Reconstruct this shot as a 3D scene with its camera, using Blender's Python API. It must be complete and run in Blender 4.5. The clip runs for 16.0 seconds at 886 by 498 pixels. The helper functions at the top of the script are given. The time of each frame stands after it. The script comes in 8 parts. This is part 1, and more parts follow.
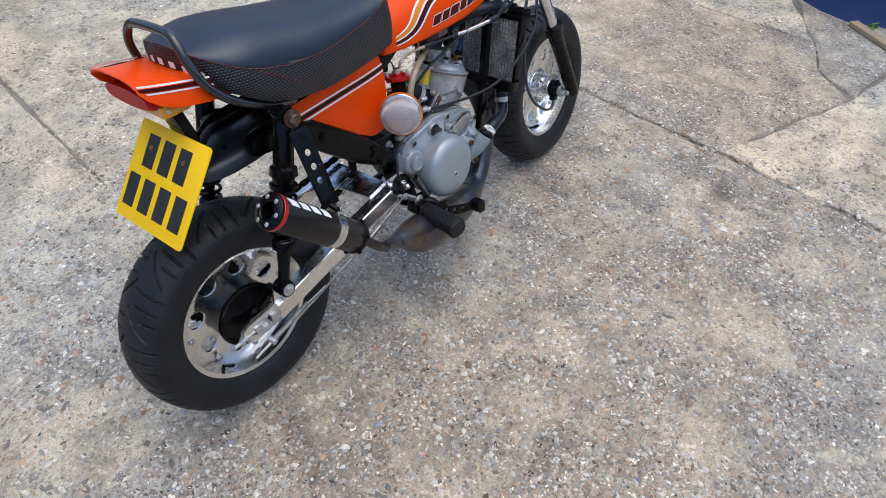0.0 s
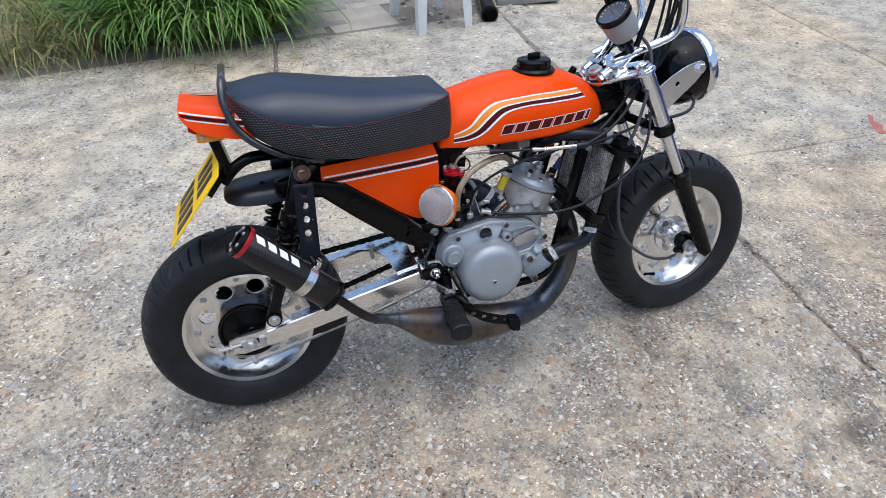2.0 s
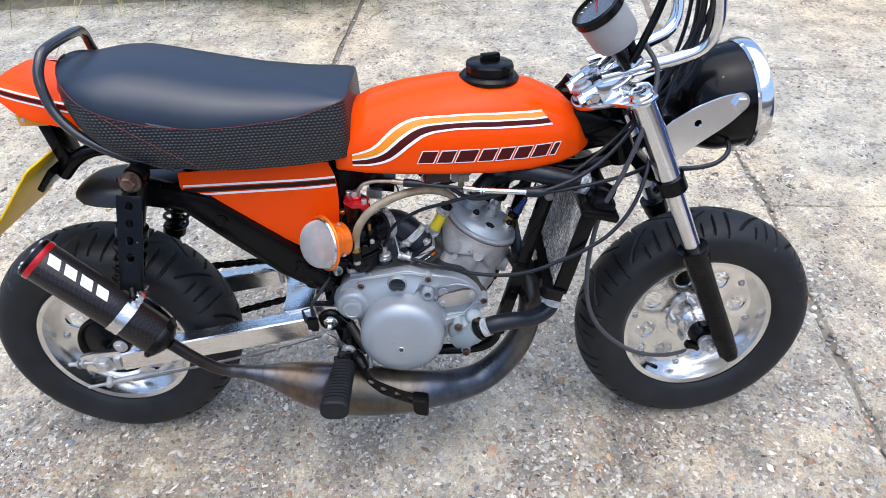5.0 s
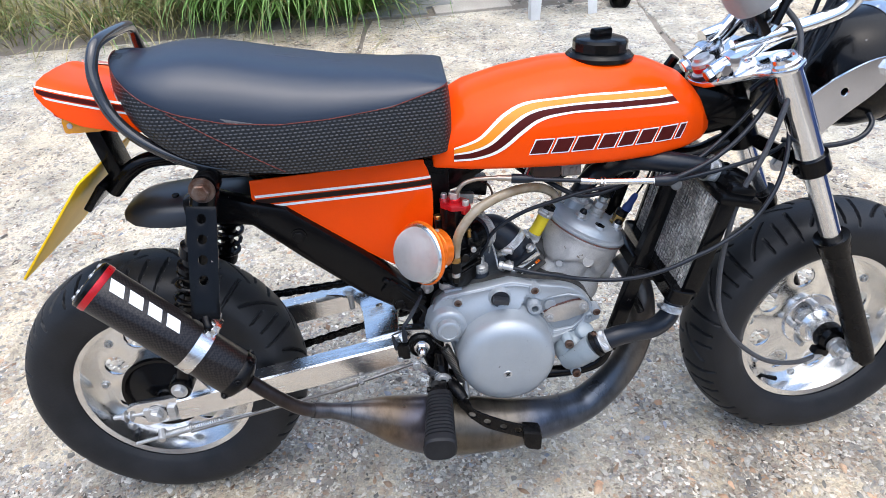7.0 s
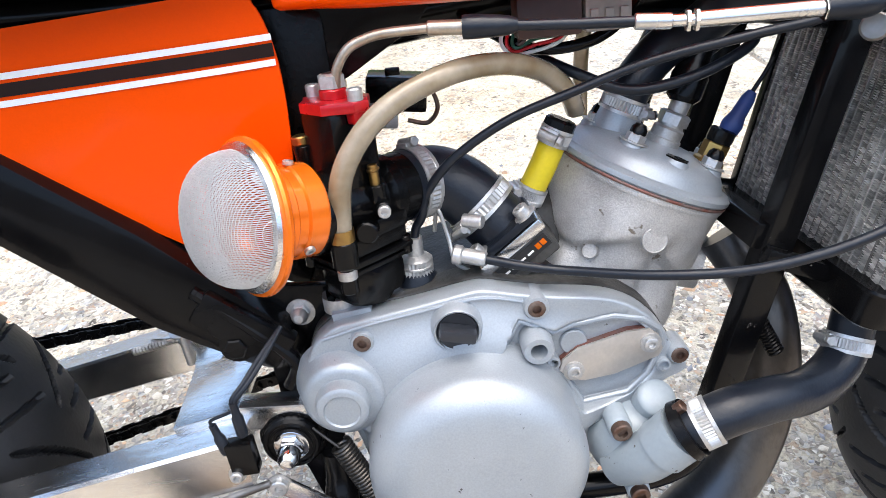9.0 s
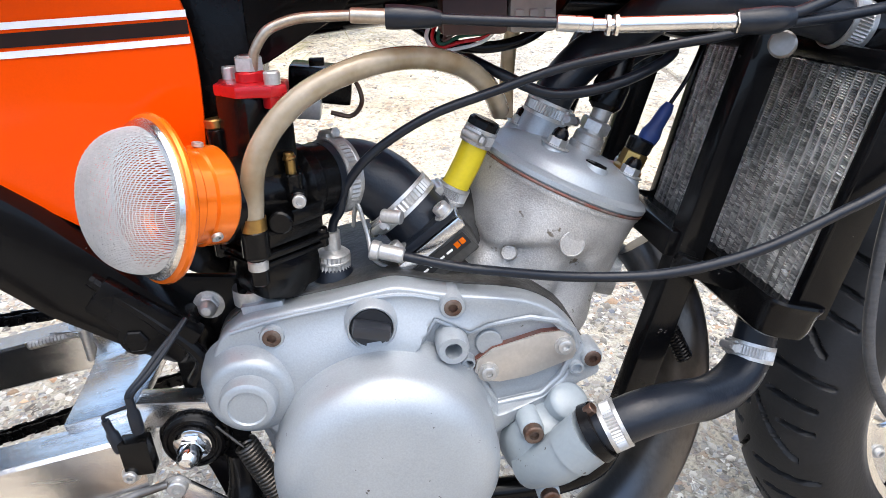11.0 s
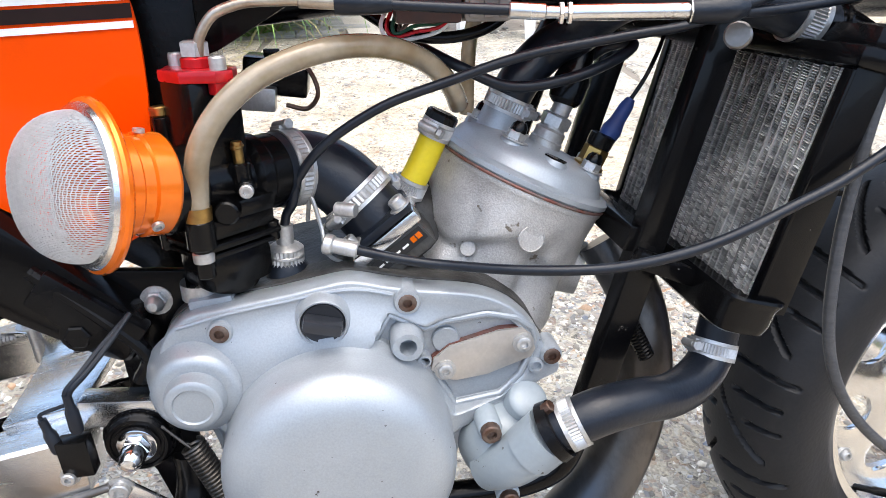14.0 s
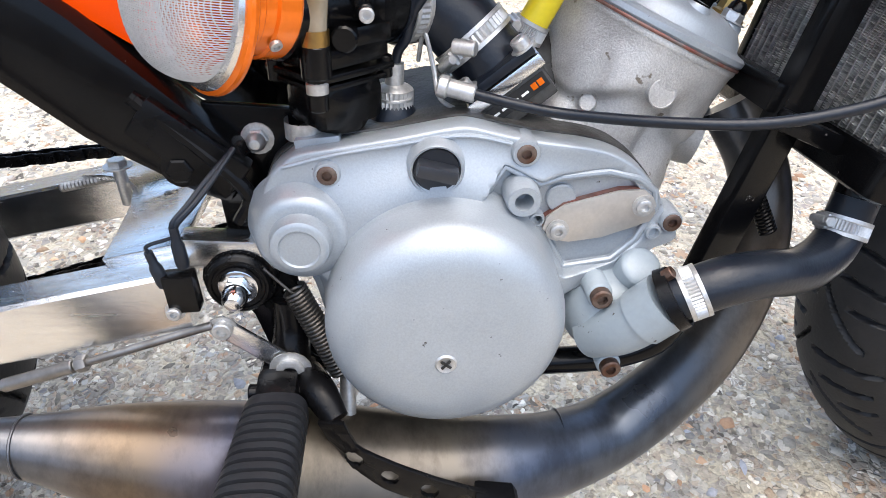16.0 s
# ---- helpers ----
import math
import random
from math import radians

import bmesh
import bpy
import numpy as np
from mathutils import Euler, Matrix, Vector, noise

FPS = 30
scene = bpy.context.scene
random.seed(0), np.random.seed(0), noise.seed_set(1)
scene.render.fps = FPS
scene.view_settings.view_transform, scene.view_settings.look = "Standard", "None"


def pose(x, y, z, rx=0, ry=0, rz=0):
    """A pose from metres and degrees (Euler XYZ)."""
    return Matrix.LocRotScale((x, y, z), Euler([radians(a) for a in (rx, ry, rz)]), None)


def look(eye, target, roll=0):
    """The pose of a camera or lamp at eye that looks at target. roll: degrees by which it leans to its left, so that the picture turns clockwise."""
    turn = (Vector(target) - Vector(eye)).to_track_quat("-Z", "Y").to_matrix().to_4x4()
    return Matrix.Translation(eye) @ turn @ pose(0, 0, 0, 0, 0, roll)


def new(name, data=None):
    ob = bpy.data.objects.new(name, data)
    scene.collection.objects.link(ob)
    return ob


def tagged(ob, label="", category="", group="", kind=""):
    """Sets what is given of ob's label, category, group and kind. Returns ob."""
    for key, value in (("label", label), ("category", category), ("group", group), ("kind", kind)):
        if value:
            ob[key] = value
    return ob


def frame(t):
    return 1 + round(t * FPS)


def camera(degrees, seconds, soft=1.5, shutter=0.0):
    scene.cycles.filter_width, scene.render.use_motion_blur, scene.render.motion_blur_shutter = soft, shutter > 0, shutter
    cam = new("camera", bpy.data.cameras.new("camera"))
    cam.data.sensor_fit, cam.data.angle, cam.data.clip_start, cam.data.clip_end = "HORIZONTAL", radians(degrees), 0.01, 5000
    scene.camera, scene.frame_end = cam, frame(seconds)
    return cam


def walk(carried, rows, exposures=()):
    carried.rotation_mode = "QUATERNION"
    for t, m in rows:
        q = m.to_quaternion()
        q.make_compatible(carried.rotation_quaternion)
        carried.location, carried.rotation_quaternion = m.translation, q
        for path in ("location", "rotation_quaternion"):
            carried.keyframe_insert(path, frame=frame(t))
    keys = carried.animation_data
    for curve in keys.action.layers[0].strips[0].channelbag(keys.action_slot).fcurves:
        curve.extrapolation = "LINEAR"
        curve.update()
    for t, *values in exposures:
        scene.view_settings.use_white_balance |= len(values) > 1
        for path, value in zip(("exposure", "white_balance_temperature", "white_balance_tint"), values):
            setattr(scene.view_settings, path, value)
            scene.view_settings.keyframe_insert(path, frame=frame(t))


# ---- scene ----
cam = camera(67.1, 16.0, soft=0.4)
# seconds, eye, target, roll
PATH = [
    (0, (-0.465, -0.94, 1.415), (0.631, -0.063, -0.009), 1.6),
    (0.5, (-0.33, -1.123, 1.397), (0.728, -0.131, 0.02), 2.3),
    (1, (-0.15, -1.219, 1.395), (0.733, 0.096, 0.173), -2.0),
    (1.5, (-0.039, -1.249, 1.407), (0.692, 0.181, 0.215), -0.4),
    (2, (0.111, -1.314, 1.417), (0.565, 0.208, 0.201), -0.6),
    (2.5, (0.273, -1.302, 1.404), (0.573, 0.251, 0.179), -2.9),
    (3, (0.455, -1.207, 1.382), (0.741, 0.313, 0.115), 0.3),
    (3.2, (0.513, -1.185, 1.362), (0.636, 0.361, 0.099), -2.7),
    (5.3, (0.705, -0.947, 1.315), (0.639, 0.553, -0.006), -2.4),
    (5.5, (0.706, -0.969, 1.315), (0.579, 0.534, 0.001), -3.6),
    (6, (0.624, -1.003, 1.3), (0.39, 0.568, 0.085), -4.4),
    (6.5, (0.481, -0.969, 1.266), (0.391, 0.642, 0.083), -5.3),
    (7, (0.479, -0.869, 1.175), (0.537, 0.716, -0.044), -3.2),
    (7.5, (0.618, -0.694, 1.079), (0.67, 0.878, -0.157), -4.5),
    (8, (0.632, -0.583, 0.948), (0.664, 1.014, -0.256), -7.2),
    (8.5, (0.617, -0.483, 0.812), (0.556, 1.169, -0.313), -6.6),
    (9, (0.594, -0.424, 0.739), (0.598, 1.265, -0.332), -6.1),
    (9.5, (0.587, -0.414, 0.728), (0.66, 1.24, -0.393), -2.5),
    (9.7, (0.596, -0.414, 0.727), (0.737, 1.237, -0.392), -0.9),
    (11.8, (0.607, -0.43, 0.72), (0.811, 1.282, -0.294), -0.5),
    (12, (0.606, -0.429, 0.717), (0.811, 1.283, -0.296), -0.5),
    (12.5, (0.62, -0.428, 0.714), (0.799, 1.284, -0.304), -0.9),
    (13, (0.625, -0.434, 0.719), (0.827, 1.322, -0.217), -0.8),
    (13.5, (0.631, -0.435, 0.723), (0.903, 1.309, -0.216), 0.2),
    (14, (0.627, -0.425, 0.707), (0.874, 1.281, -0.308), 0.5),
    (14.5, (0.619, -0.413, 0.69), (0.844, 1.219, -0.444), 0.4),
    (15, (0.602, -0.408, 0.675), (0.772, 1.161, -0.553), 1.4),
    (15.5, (0.588, -0.41, 0.674), (0.755, 1.141, -0.577), 1.7),
    (16, (0.573, -0.41, 0.664), (0.709, 1.127, -0.609), 1.9),
]
EXPOSURES = [(t, stops, kelvin, 9) for t, stops, kelvin in ((0.0, 0.2, 5850), (1.5, 0.27, 5850), (3.0, 0.37, 5850), (5.5, 0.78, 5850), (6.5, 0.86, 5900), (8.0, 1.2, 6100), (8.5, 1.38, 6250), (9.5, 1.34, 6400), (12.5, 1.32, 6400), (16.0, 1.36, 6400))]
walk(cam, [(t, look(eye, target, roll)) for t, eye, target, roll in PATH], EXPOSURES)

# ---- light ----
SUN_UP, SUN_ROUND = radians(82), radians(150)
world = bpy.data.worlds.new("sky")
scene.world = world
world.use_nodes = True
wn = world.node_tree.nodes
sky = wn.new("ShaderNodeTexSky")
sky.sky_type, sky.sun_disc = "NISHITA", False
sky.sun_elevation, sky.sun_rotation = SUN_UP, SUN_ROUND
sky.air_density, sky.dust_density, sky.ozone_density = 1.0, 3.0, 1.0
world.node_tree.links.new(sky.outputs[0], wn["Background"].inputs[0])
wn["Background"].inputs[1].default_value = 0.15
sun = new("sun", bpy.data.lights.new("sun", "SUN"))
sun.data.energy, sun.data.angle, sun.data.color = 1.75, radians(95), (1.0, 0.95, 0.88)
sd = Vector((math.sin(SUN_ROUND) * math.cos(SUN_UP), math.cos(SUN_ROUND) * math.cos(SUN_UP), math.sin(SUN_UP)))
sun.matrix_basis = look(sd * 20, (0, 0, 0))

# ---- materials ----
def nodes_of(name):
    m = bpy.data.materials.new(name)
    m.use_nodes = True
    t = m.node_tree
    return m, t, t.nodes["Principled BSDF"], lambda kind: t.nodes.new("ShaderNode" + kind), t.links.new


def mat(name, a, b=None, rough=0.5, metal=0.0, scale=30.0, fine=220.0, bump=0.0, bump_scale=None, wear=0.12,
        coat=0.0, coat_rough=0.05, transmission=0.0, stretch=(1, 1, 1), island=0.0, emission=None, spec=0.5, ior=1.45, chips=None):
    """A surface that varies at two scales: large mottling between two colours, and fine grain in colour, gloss and relief."""
    m, t, p, nd, ln = nodes_of(name)
    b = b or tuple(c * 0.82 for c in a)
    tc, mp = nd("TexCoord"), nd("Mapping")
    mp.inputs["Scale"].default_value = stretch
    ln(tc.outputs["Object"], mp.inputs["Vector"])
    n1, n2 = nd("TexNoise"), nd("TexNoise")
    n1.inputs["Scale"].default_value, n1.inputs["Detail"].default_value = scale, 6
    n2.inputs["Scale"].default_value, n2.inputs["Detail"].default_value = fine, 3
    for n in (n1, n2):
        ln(mp.outputs[0], n.inputs["Vector"])
    ramp, mix, mul = nd("ValToRGB"), nd("Mix"), nd("Mix")
    ramp.color_ramp.elements[0].position, ramp.color_ramp.elements[1].position = 0.35, 0.68
    ln(n1.outputs["Fac"], ramp.inputs[0])
    mix.data_type = mul.data_type = "RGBA"
    mul.blend_type = "MULTIPLY"
    mix.inputs[6].default_value, mix.inputs[7].default_value = (*a, 1), (*b, 1)
    ln(ramp.outputs[0], mix.inputs[0])
    mul.inputs[0].default_value = wear * 2.5
    ln(mix.outputs[2], mul.inputs[6])
    ln(n2.outputs["Fac"], mul.inputs[7])
    gain = nd("Mix")
    gain.data_type, gain.blend_type = "RGBA", "MULTIPLY"
    gain.inputs[0].default_value = 1.0
    g = 1 / max(1 - wear * 2.5 * 0.5, 0.2)
    gain.inputs[7].default_value = (g, g, g, 1)
    ln(mul.outputs[2], gain.inputs[6])
    out = gain.outputs[2]
    if island:
        geo, hsv = nd("NewGeometry"), nd("HueSaturation")
        mr = nd("MapRange")
        mr.inputs["To Min"].default_value, mr.inputs["To Max"].default_value = 1 - island, 1 + island
        ln(geo.outputs["Random Per Island"], mr.inputs["Value"])
        ln(mr.outputs[0], hsv.inputs["Value"])
        ln(out, hsv.inputs["Color"])
        out = hsv.outputs[0]
    if chips:
        # specks of another colour: scale, share from which they show, colour
        cn, cr, cx = nd("TexNoise"), nd("MapRange"), nd("Mix")
        cn.inputs["Scale"].default_value, cn.inputs["Detail"].default_value, cn.inputs["Roughness"].default_value = chips[0], 4, 0.6
        ln(tc.outputs["Object"], cn.inputs["Vector"])
        cr.inputs["From Min"].default_value, cr.inputs["From Max"].default_value = chips[1], chips[1] + 0.025
        ln(cn.outputs["Fac"], cr.inputs["Value"])
        cx.data_type = "RGBA"
        ln(cr.outputs[0], cx.inputs[0])
        ln(out, cx.inputs[6])
        cx.inputs[7].default_value = (*chips[2], 1)
        out = cx.outputs[2]
    ln(out, p.inputs["Base Color"])
    rr = nd("MapRange")
    rr.inputs["To Min"].default_value, rr.inputs["To Max"].default_value = max(rough - wear, 0.02), min(rough + wear, 1)
    ln(n1.outputs["Fac"], rr.inputs["Value"])
    ln(rr.outputs[0], p.inputs["Roughness"])
    p.inputs["Metallic"].default_value = metal
    p.inputs["Coat Weight"].default_value, p.inputs["Coat Roughness"].default_value = coat, coat_rough
    p.inputs["Transmission Weight"].default_value = transmission
    p.inputs["Specular IOR Level"].default_value = spec
    p.inputs["IOR"].default_value = ior
    if emission:
        p.inputs["Emission Color"].default_value, p.inputs["Emission Strength"].default_value = (*emission[:3], 1), emission[3]
    if bump:
        bp = nd("Bump")
        bp.inputs["Strength"].default_value, bp.inputs["Distance"].default_value = bump, 0.002
        n3 = n2
        if bump_scale:
            n3 = nd("TexNoise")
            n3.inputs["Scale"].default_value, n3.inputs["Detail"].default_value = bump_scale, 4
            ln(mp.outputs[0], n3.inputs["Vector"])
        ln(n3.outputs["Fac"], bp.inputs["Height"])
        ln(bp.outputs[0], p.inputs["Normal"])
    return m


def concrete(name, cement, dark, pale, stone_amount, light=1.0):
    """Worn concrete with its aggregate laid bare: stones of many colours in two sizes, stained cement between them, dark pores."""
    m, t, p, nd, ln = nodes_of(name)
    tc = nd("TexCoord")
    big, mid, grain = nd("TexNoise"), nd("TexNoise"), nd("TexNoise")
    for n, s, d in ((big, 1.7, 7), (mid, 9.0, 6), (grain, 240.0, 4)):
        n.inputs["Scale"].default_value, n.inputs["Detail"].default_value = s, d
        ln(tc.outputs["Object"], n.inputs["Vector"])
    warp, wadd = nd("TexNoise"), nd("VectorMath")
    warp.inputs["Scale"].default_value = 60
    ln(tc.outputs["Object"], warp.inputs["Vector"])
    wadd.operation = "MULTIPLY_ADD"
    wadd.inputs[1].default_value = (0.012, 0.012, 0.0)
    ln(warp.outputs["Color"], wadd.inputs[0])
    ln(tc.outputs["Object"], wadd.inputs[2])

    def mixed(f, a, b, kind="MIX"):
        x = nd("Mix")
        x.data_type, x.blend_type = "RGBA", kind
        for sock, v in ((0, f), (6, a), (7, b)):
            if hasattr(v, "links"):
                ln(v, x.inputs[sock])
            else:
                x.inputs[sock].default_value = v
        return x.outputs[2]

    def ramp(f, stops):
        r = nd("ValToRGB")
        ln(f, r.inputs[0])
        e = r.color_ramp.elements
        while len(e) < len(stops):
            e.new(0.5)
        for q, (pos, c) in zip(e, stops):
            q.position, q.color = pos, (*c, 1)
        return r.outputs[0]

    # stony at low y; further along y it turns paler and less stony, with a wavering edge
    sxyz, worn = nd("SeparateXYZ"), nd("MapRange")
    ln(tc.outputs["Object"], sxyz.inputs[0])
    wob = nd("Math")
    wob.operation = "MULTIPLY_ADD"
    wob.inputs[1].default_value = 1.1
    ln(big.outputs["Fac"], wob.inputs[0])
    ln(sxyz.outputs[1], wob.inputs[2])
    worn.inputs["From Min"].default_value, worn.inputs["From Max"].default_value = 1.35, 0.5
    worn.inputs["To Min"].default_value, worn.inputs["To Max"].default_value = 0.4, 1.0
    ln(wob.outputs[0], worn.inputs["Value"])
    base = mixed(ramp(big.outputs["Fac"], [(0.38, (0, 0, 0)), (0.66, (1, 1, 1))]), (*cement, 1), (*dark, 1))
    patch = nd("TexNoise")
    patch.inputs["Scale"].default_value, patch.inputs["Detail"].default_value, patch.inputs["Roughness"].default_value, patch.inputs["Distortion"].default_value = 4.2, 10, 0.68, 0.6
    ln(tc.outputs["Object"], patch.inputs["Vector"])
    skin = ramp(patch.outputs["Fac"], [(0.47, (0, 0, 0)), (0.56, (1, 1, 1))])
    base = mixed(ramp(mid.outputs["Fac"], [(0.45, (0, 0, 0)), (0.75, (0.7, 0.7, 0.7))]), base, (*[c * 1.3 for c in cement], 1))
    base = mixed(skin, base, (cement[0] * 1.32, cement[1] * 1.26, cement[2] * 1.16, 1))
    grime = nd("TexNoise")
    grime.inputs["Scale"].default_value, grime.inputs["Detail"].default_value, grime.inputs["Roughness"].default_value = 11.0, 9, 0.7
    ln(tc.outputs["Object"], grime.inputs["Vector"])
    base = mixed(ramp(grime.outputs["Fac"], [(0.52, (0, 0, 0)), (0.66, (0.28, 0.28, 0.28))]), base, (0.18, 0.17, 0.145, 1))
    base = mixed(worn.outputs[0], (*pale, 1), base)
    base = mixed(0.5, base, ramp(grain.outputs["Fac"], [(0.3, (0.4, 0.4, 0.39)), (0.5, (0.98, 0.98, 0.97)), (0.7, (1.5, 1.49, 1.47))]), "MULTIPLY")
    heights = []
    for sc, lim in ((50.0, stone_amount * 0.8), (92.0, stone_amount), (170.0, stone_amount)):
        v, ve = nd("TexVoronoi"), nd("TexVoronoi")
        for q in (v, ve):
            q.inputs["Scale"].default_value = sc
            ln(wadd.outputs[0], q.inputs["Vector"])
        ve.feature = "DISTANCE_TO_EDGE"
        sep = nd("SeparateColor")
        ln(v.outputs["Color"], sep.inputs[0])
        # only some cells are stones
        here, edge, fac = nd("Math"), nd("MapRange"), nd("Math")
        here.operation = "LESS_THAN"
        lm = nd("Math")
        lm.operation, lm.inputs[1].default_value = "MULTIPLY", lim
        ln(worn.outputs[0], lm.inputs[0])
        ln(lm.outputs[0], here.inputs[1])
        ln(sep.outputs[0], here.inputs[0])
        edge.inputs["From Min"].default_value, edge.inputs["From Max"].default_value = 0.02, 0.09
        ln(ve.outputs["Distance"], edge.inputs["Value"])
        fac.operation = "MULTIPLY"
        ln(here.outputs[0], fac.inputs[0])
        ln(edge.outputs[0], fac.inputs[1])
        few = nd("Math")
        few.operation, few.use_clamp = "MULTIPLY_ADD", True
        few.inputs[1].default_value, few.inputs[2].default_value = -0.55, 1.0
        ln(skin, few.inputs[0])
        keep = nd("Math")
        keep.operation = "MULTIPLY"
        ln(fac.outputs[0], keep.inputs[0])
        ln(few.outputs[0], keep.inputs[1])
        fac = keep
        k = light
        col = ramp(sep.outputs[1], [(0.0, (0.06 * k, 0.055 * k, 0.05 * k)), (0.18, (0.35 * k, 0.3 * k, 0.25 * k)), (0.4, (0.22 * k, 0.215 * k, 0.205 * k)),
                                    (0.6, (0.49 * k, 0.465 * k, 0.415 * k)), (0.76, (0.33 * k, 0.225 * k, 0.15 * k)), (0.87, (0.17 * k, 0.18 * k, 0.2 * k)), (1.0, (0.82 * k, 0.79 * k, 0.72 * k))])
        base = mixed(fac.outputs[0], base, col)
        heights.append(fac.outputs[0])
    # dark hairline pores
    pores = nd("TexNoise")
    pores.inputs["Scale"].default_value, pores.inputs["Detail"].default_value = 150, 5
    ln(wadd.outputs[0], pores.inputs["Vector"])
    # one old oil stain beside the front wheel
    gap, wgap, fade = nd("VectorMath"), nd("Math"), nd("MapRange")
    gap.operation = "DISTANCE"
    gap.inputs[1].default_value = (1.42, -0.6, 0)
    ln(tc.outputs["Object"], gap.inputs[0])
    wgap.operation = "MULTIPLY_ADD"
    wgap.inputs[1].default_value = 0.09
    ln(mid.outputs["Fac"], wgap.inputs[0])
    ln(gap.outputs["Value"], wgap.inputs[2])
    fade.inputs["From Min"].default_value, fade.inputs["From Max"].default_value = 0.075, 0.115
    fade.inputs["To Min"].default_value, fade.inputs["To Max"].default_value = 0.6, 0.0
    ln(wgap.outputs[0], fade.inputs["Value"])
    base = mixed(fade.outputs[0], base, (0.09, 0.08, 0.065, 1))
    base = mixed(0.6, base, ramp(pores.outputs["Fac"], [(0.33, (0.35, 0.34, 0.32)), (0.41, (1.04, 1.04, 1.03))]), "MULTIPLY")
    # blotches a few centimetres wide, and broad tints that drift between cool and sandy
    blotch, tint = nd("TexNoise"), nd("TexNoise")
    for n, sc, d in ((blotch, 7.0, 5), (tint, 0.7, 4)):
        n.inputs["Scale"].default_value, n.inputs["Detail"].default_value = sc, d
        ln(wadd.outputs[0], n.inputs["Vector"])
    base = mixed(1.0, base, ramp(blotch.outputs["Fac"], [(0.36, (0.78, 0.78, 0.78)), (0.5, (1.0, 0.99, 0.98)), (0.66, (1.2, 1.19, 1.16))]), "MULTIPLY")
    base = mixed(1.0, base, ramp(tint.outputs["Fac"], [(0.4, (0.96, 0.99, 1.01)), (0.6, (1.07, 1.0, 0.89))]), "MULTIPLY")
    ln(base, p.inputs["Base Color"])
    p.inputs["Roughness"].default_value, p.inputs["Specular IOR Level"].default_value = 0.88, 0.3
    add = nd("Math")
    ln(heights[0], add.inputs[0])
    ln(heights[1], add.inputs[1])
    add2 = nd("Math")
    ln(add.outputs[0], add2.inputs[0])
    ln(pores.outputs["Fac"], add2.inputs[1])
    bp = nd("Bump")
    bp.inputs["Strength"].default_value, bp.inputs["Distance"].default_value = 0.7, 0.003
    ln(add2.outputs[0], bp.inputs["Height"])
    ln(bp.outputs[0], p.inputs["Normal"])
    return m


CONCRETE = concrete("exposed_aggregate_concrete", (0.34, 0.318, 0.268), (0.24, 0.227, 0.195), (0.54, 0.485, 0.385), 0.66, 1.0)
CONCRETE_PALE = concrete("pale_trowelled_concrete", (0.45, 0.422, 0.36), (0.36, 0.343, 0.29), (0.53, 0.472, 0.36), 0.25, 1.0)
STONES = mat("loose_stones", (0.52, 0.485, 0.415), (0.26, 0.243, 0.208), rough=0.85, scale=8, fine=300, wear=0.2, island=0.6)
STONES_WARM = mat("warm_flint", (0.37, 0.215, 0.125), (0.4, 0.3, 0.2), rough=0.75, scale=14, fine=300, wear=0.2, island=0.5)
STONES_BLUE = mat("blue_grey_stones", (0.2, 0.22, 0.26), (0.26, 0.27, 0.29), rough=0.7, scale=14, fine=300, wear=0.2, island=0.5)
ASPHALT = mat("worn_asphalt", (0.24, 0.245, 0.255), (0.33, 0.335, 0.34), rough=0.9, scale=5, fine=120, bump=1.0, bump_scale=120, wear=0.35)
SOIL = mat("dry_soil", (0.16, 0.135, 0.105), (0.25, 0.22, 0.18), rough=0.95, scale=7, fine=90, bump=1.0, bump_scale=60, wear=0.2)
FLAG = mat("buff_paving_flag", (0.42, 0.385, 0.32), (0.33, 0.3, 0.25), rough=0.9, scale=6, fine=120, bump=0.5, wear=0.2)
PAVER = mat("grey_paver", (0.3, 0.29, 0.27), (0.22, 0.22, 0.2), rough=0.9, scale=9, fine=150, bump=0.6, wear=0.2)
RUBBER = mat("tyre_rubber", (0.0105, 0.0115, 0.013), (0.018, 0.0185, 0.0205), spec=0.32, rough=0.5, scale=22, fine=260, bump=0.15, wear=0.12)
PEGRUBBER = mat("worn_rubber_grip", (0.014, 0.015, 0.017), (0.01, 0.01, 0.012), spec=0.28, rough=0.5, scale=40, fine=350, bump=0.1, wear=0.14)
GREYCABLE = mat("ribbed_grey_cable", (0.042, 0.045, 0.05), (0.065, 0.067, 0.072), rough=0.4, scale=40, fine=300, bump=0.3, stretch=(1, 1, 6), wear=0.12)
# bluish base: part of the rubber's sky sheen is put into its colour
HOSE = mat("matt_rubber_hose", (0.007, 0.0095, 0.015), (0.012, 0.015, 0.021), spec=0.42, rough=0.33, scale=40, fine=350, bump=0.12, wear=0.14)
ALLOY = mat("polished_alloy", (0.82, 0.81, 0.79), (0.68, 0.67, 0.65), rough=0.26, metal=1, scale=25, fine=400, wear=0.1)
RIM = mat("cast_polished_rim", (0.84, 0.84, 0.83), (0.72, 0.72, 0.71), rough=0.2, metal=1, scale=25, fine=400, wear=0.1)
BRUSHED = mat("brushed_alloy", (0.86, 0.86, 0.85), (0.74, 0.74, 0.74), rough=0.23, metal=1, scale=12, fine=180, stretch=(1, 14, 14), wear=0.14, bump=0.05)
WELD = mat("weld_bead", (0.5, 0.49, 0.47), (0.3, 0.29, 0.28), rough=0.4, metal=1, scale=80, fine=500, bump=0.5)
CHROME = mat("chrome", (0.84, 0.85, 0.87), (0.74, 0.75, 0.77), rough=0.13, metal=1, scale=20, fine=300, wear=0.05)
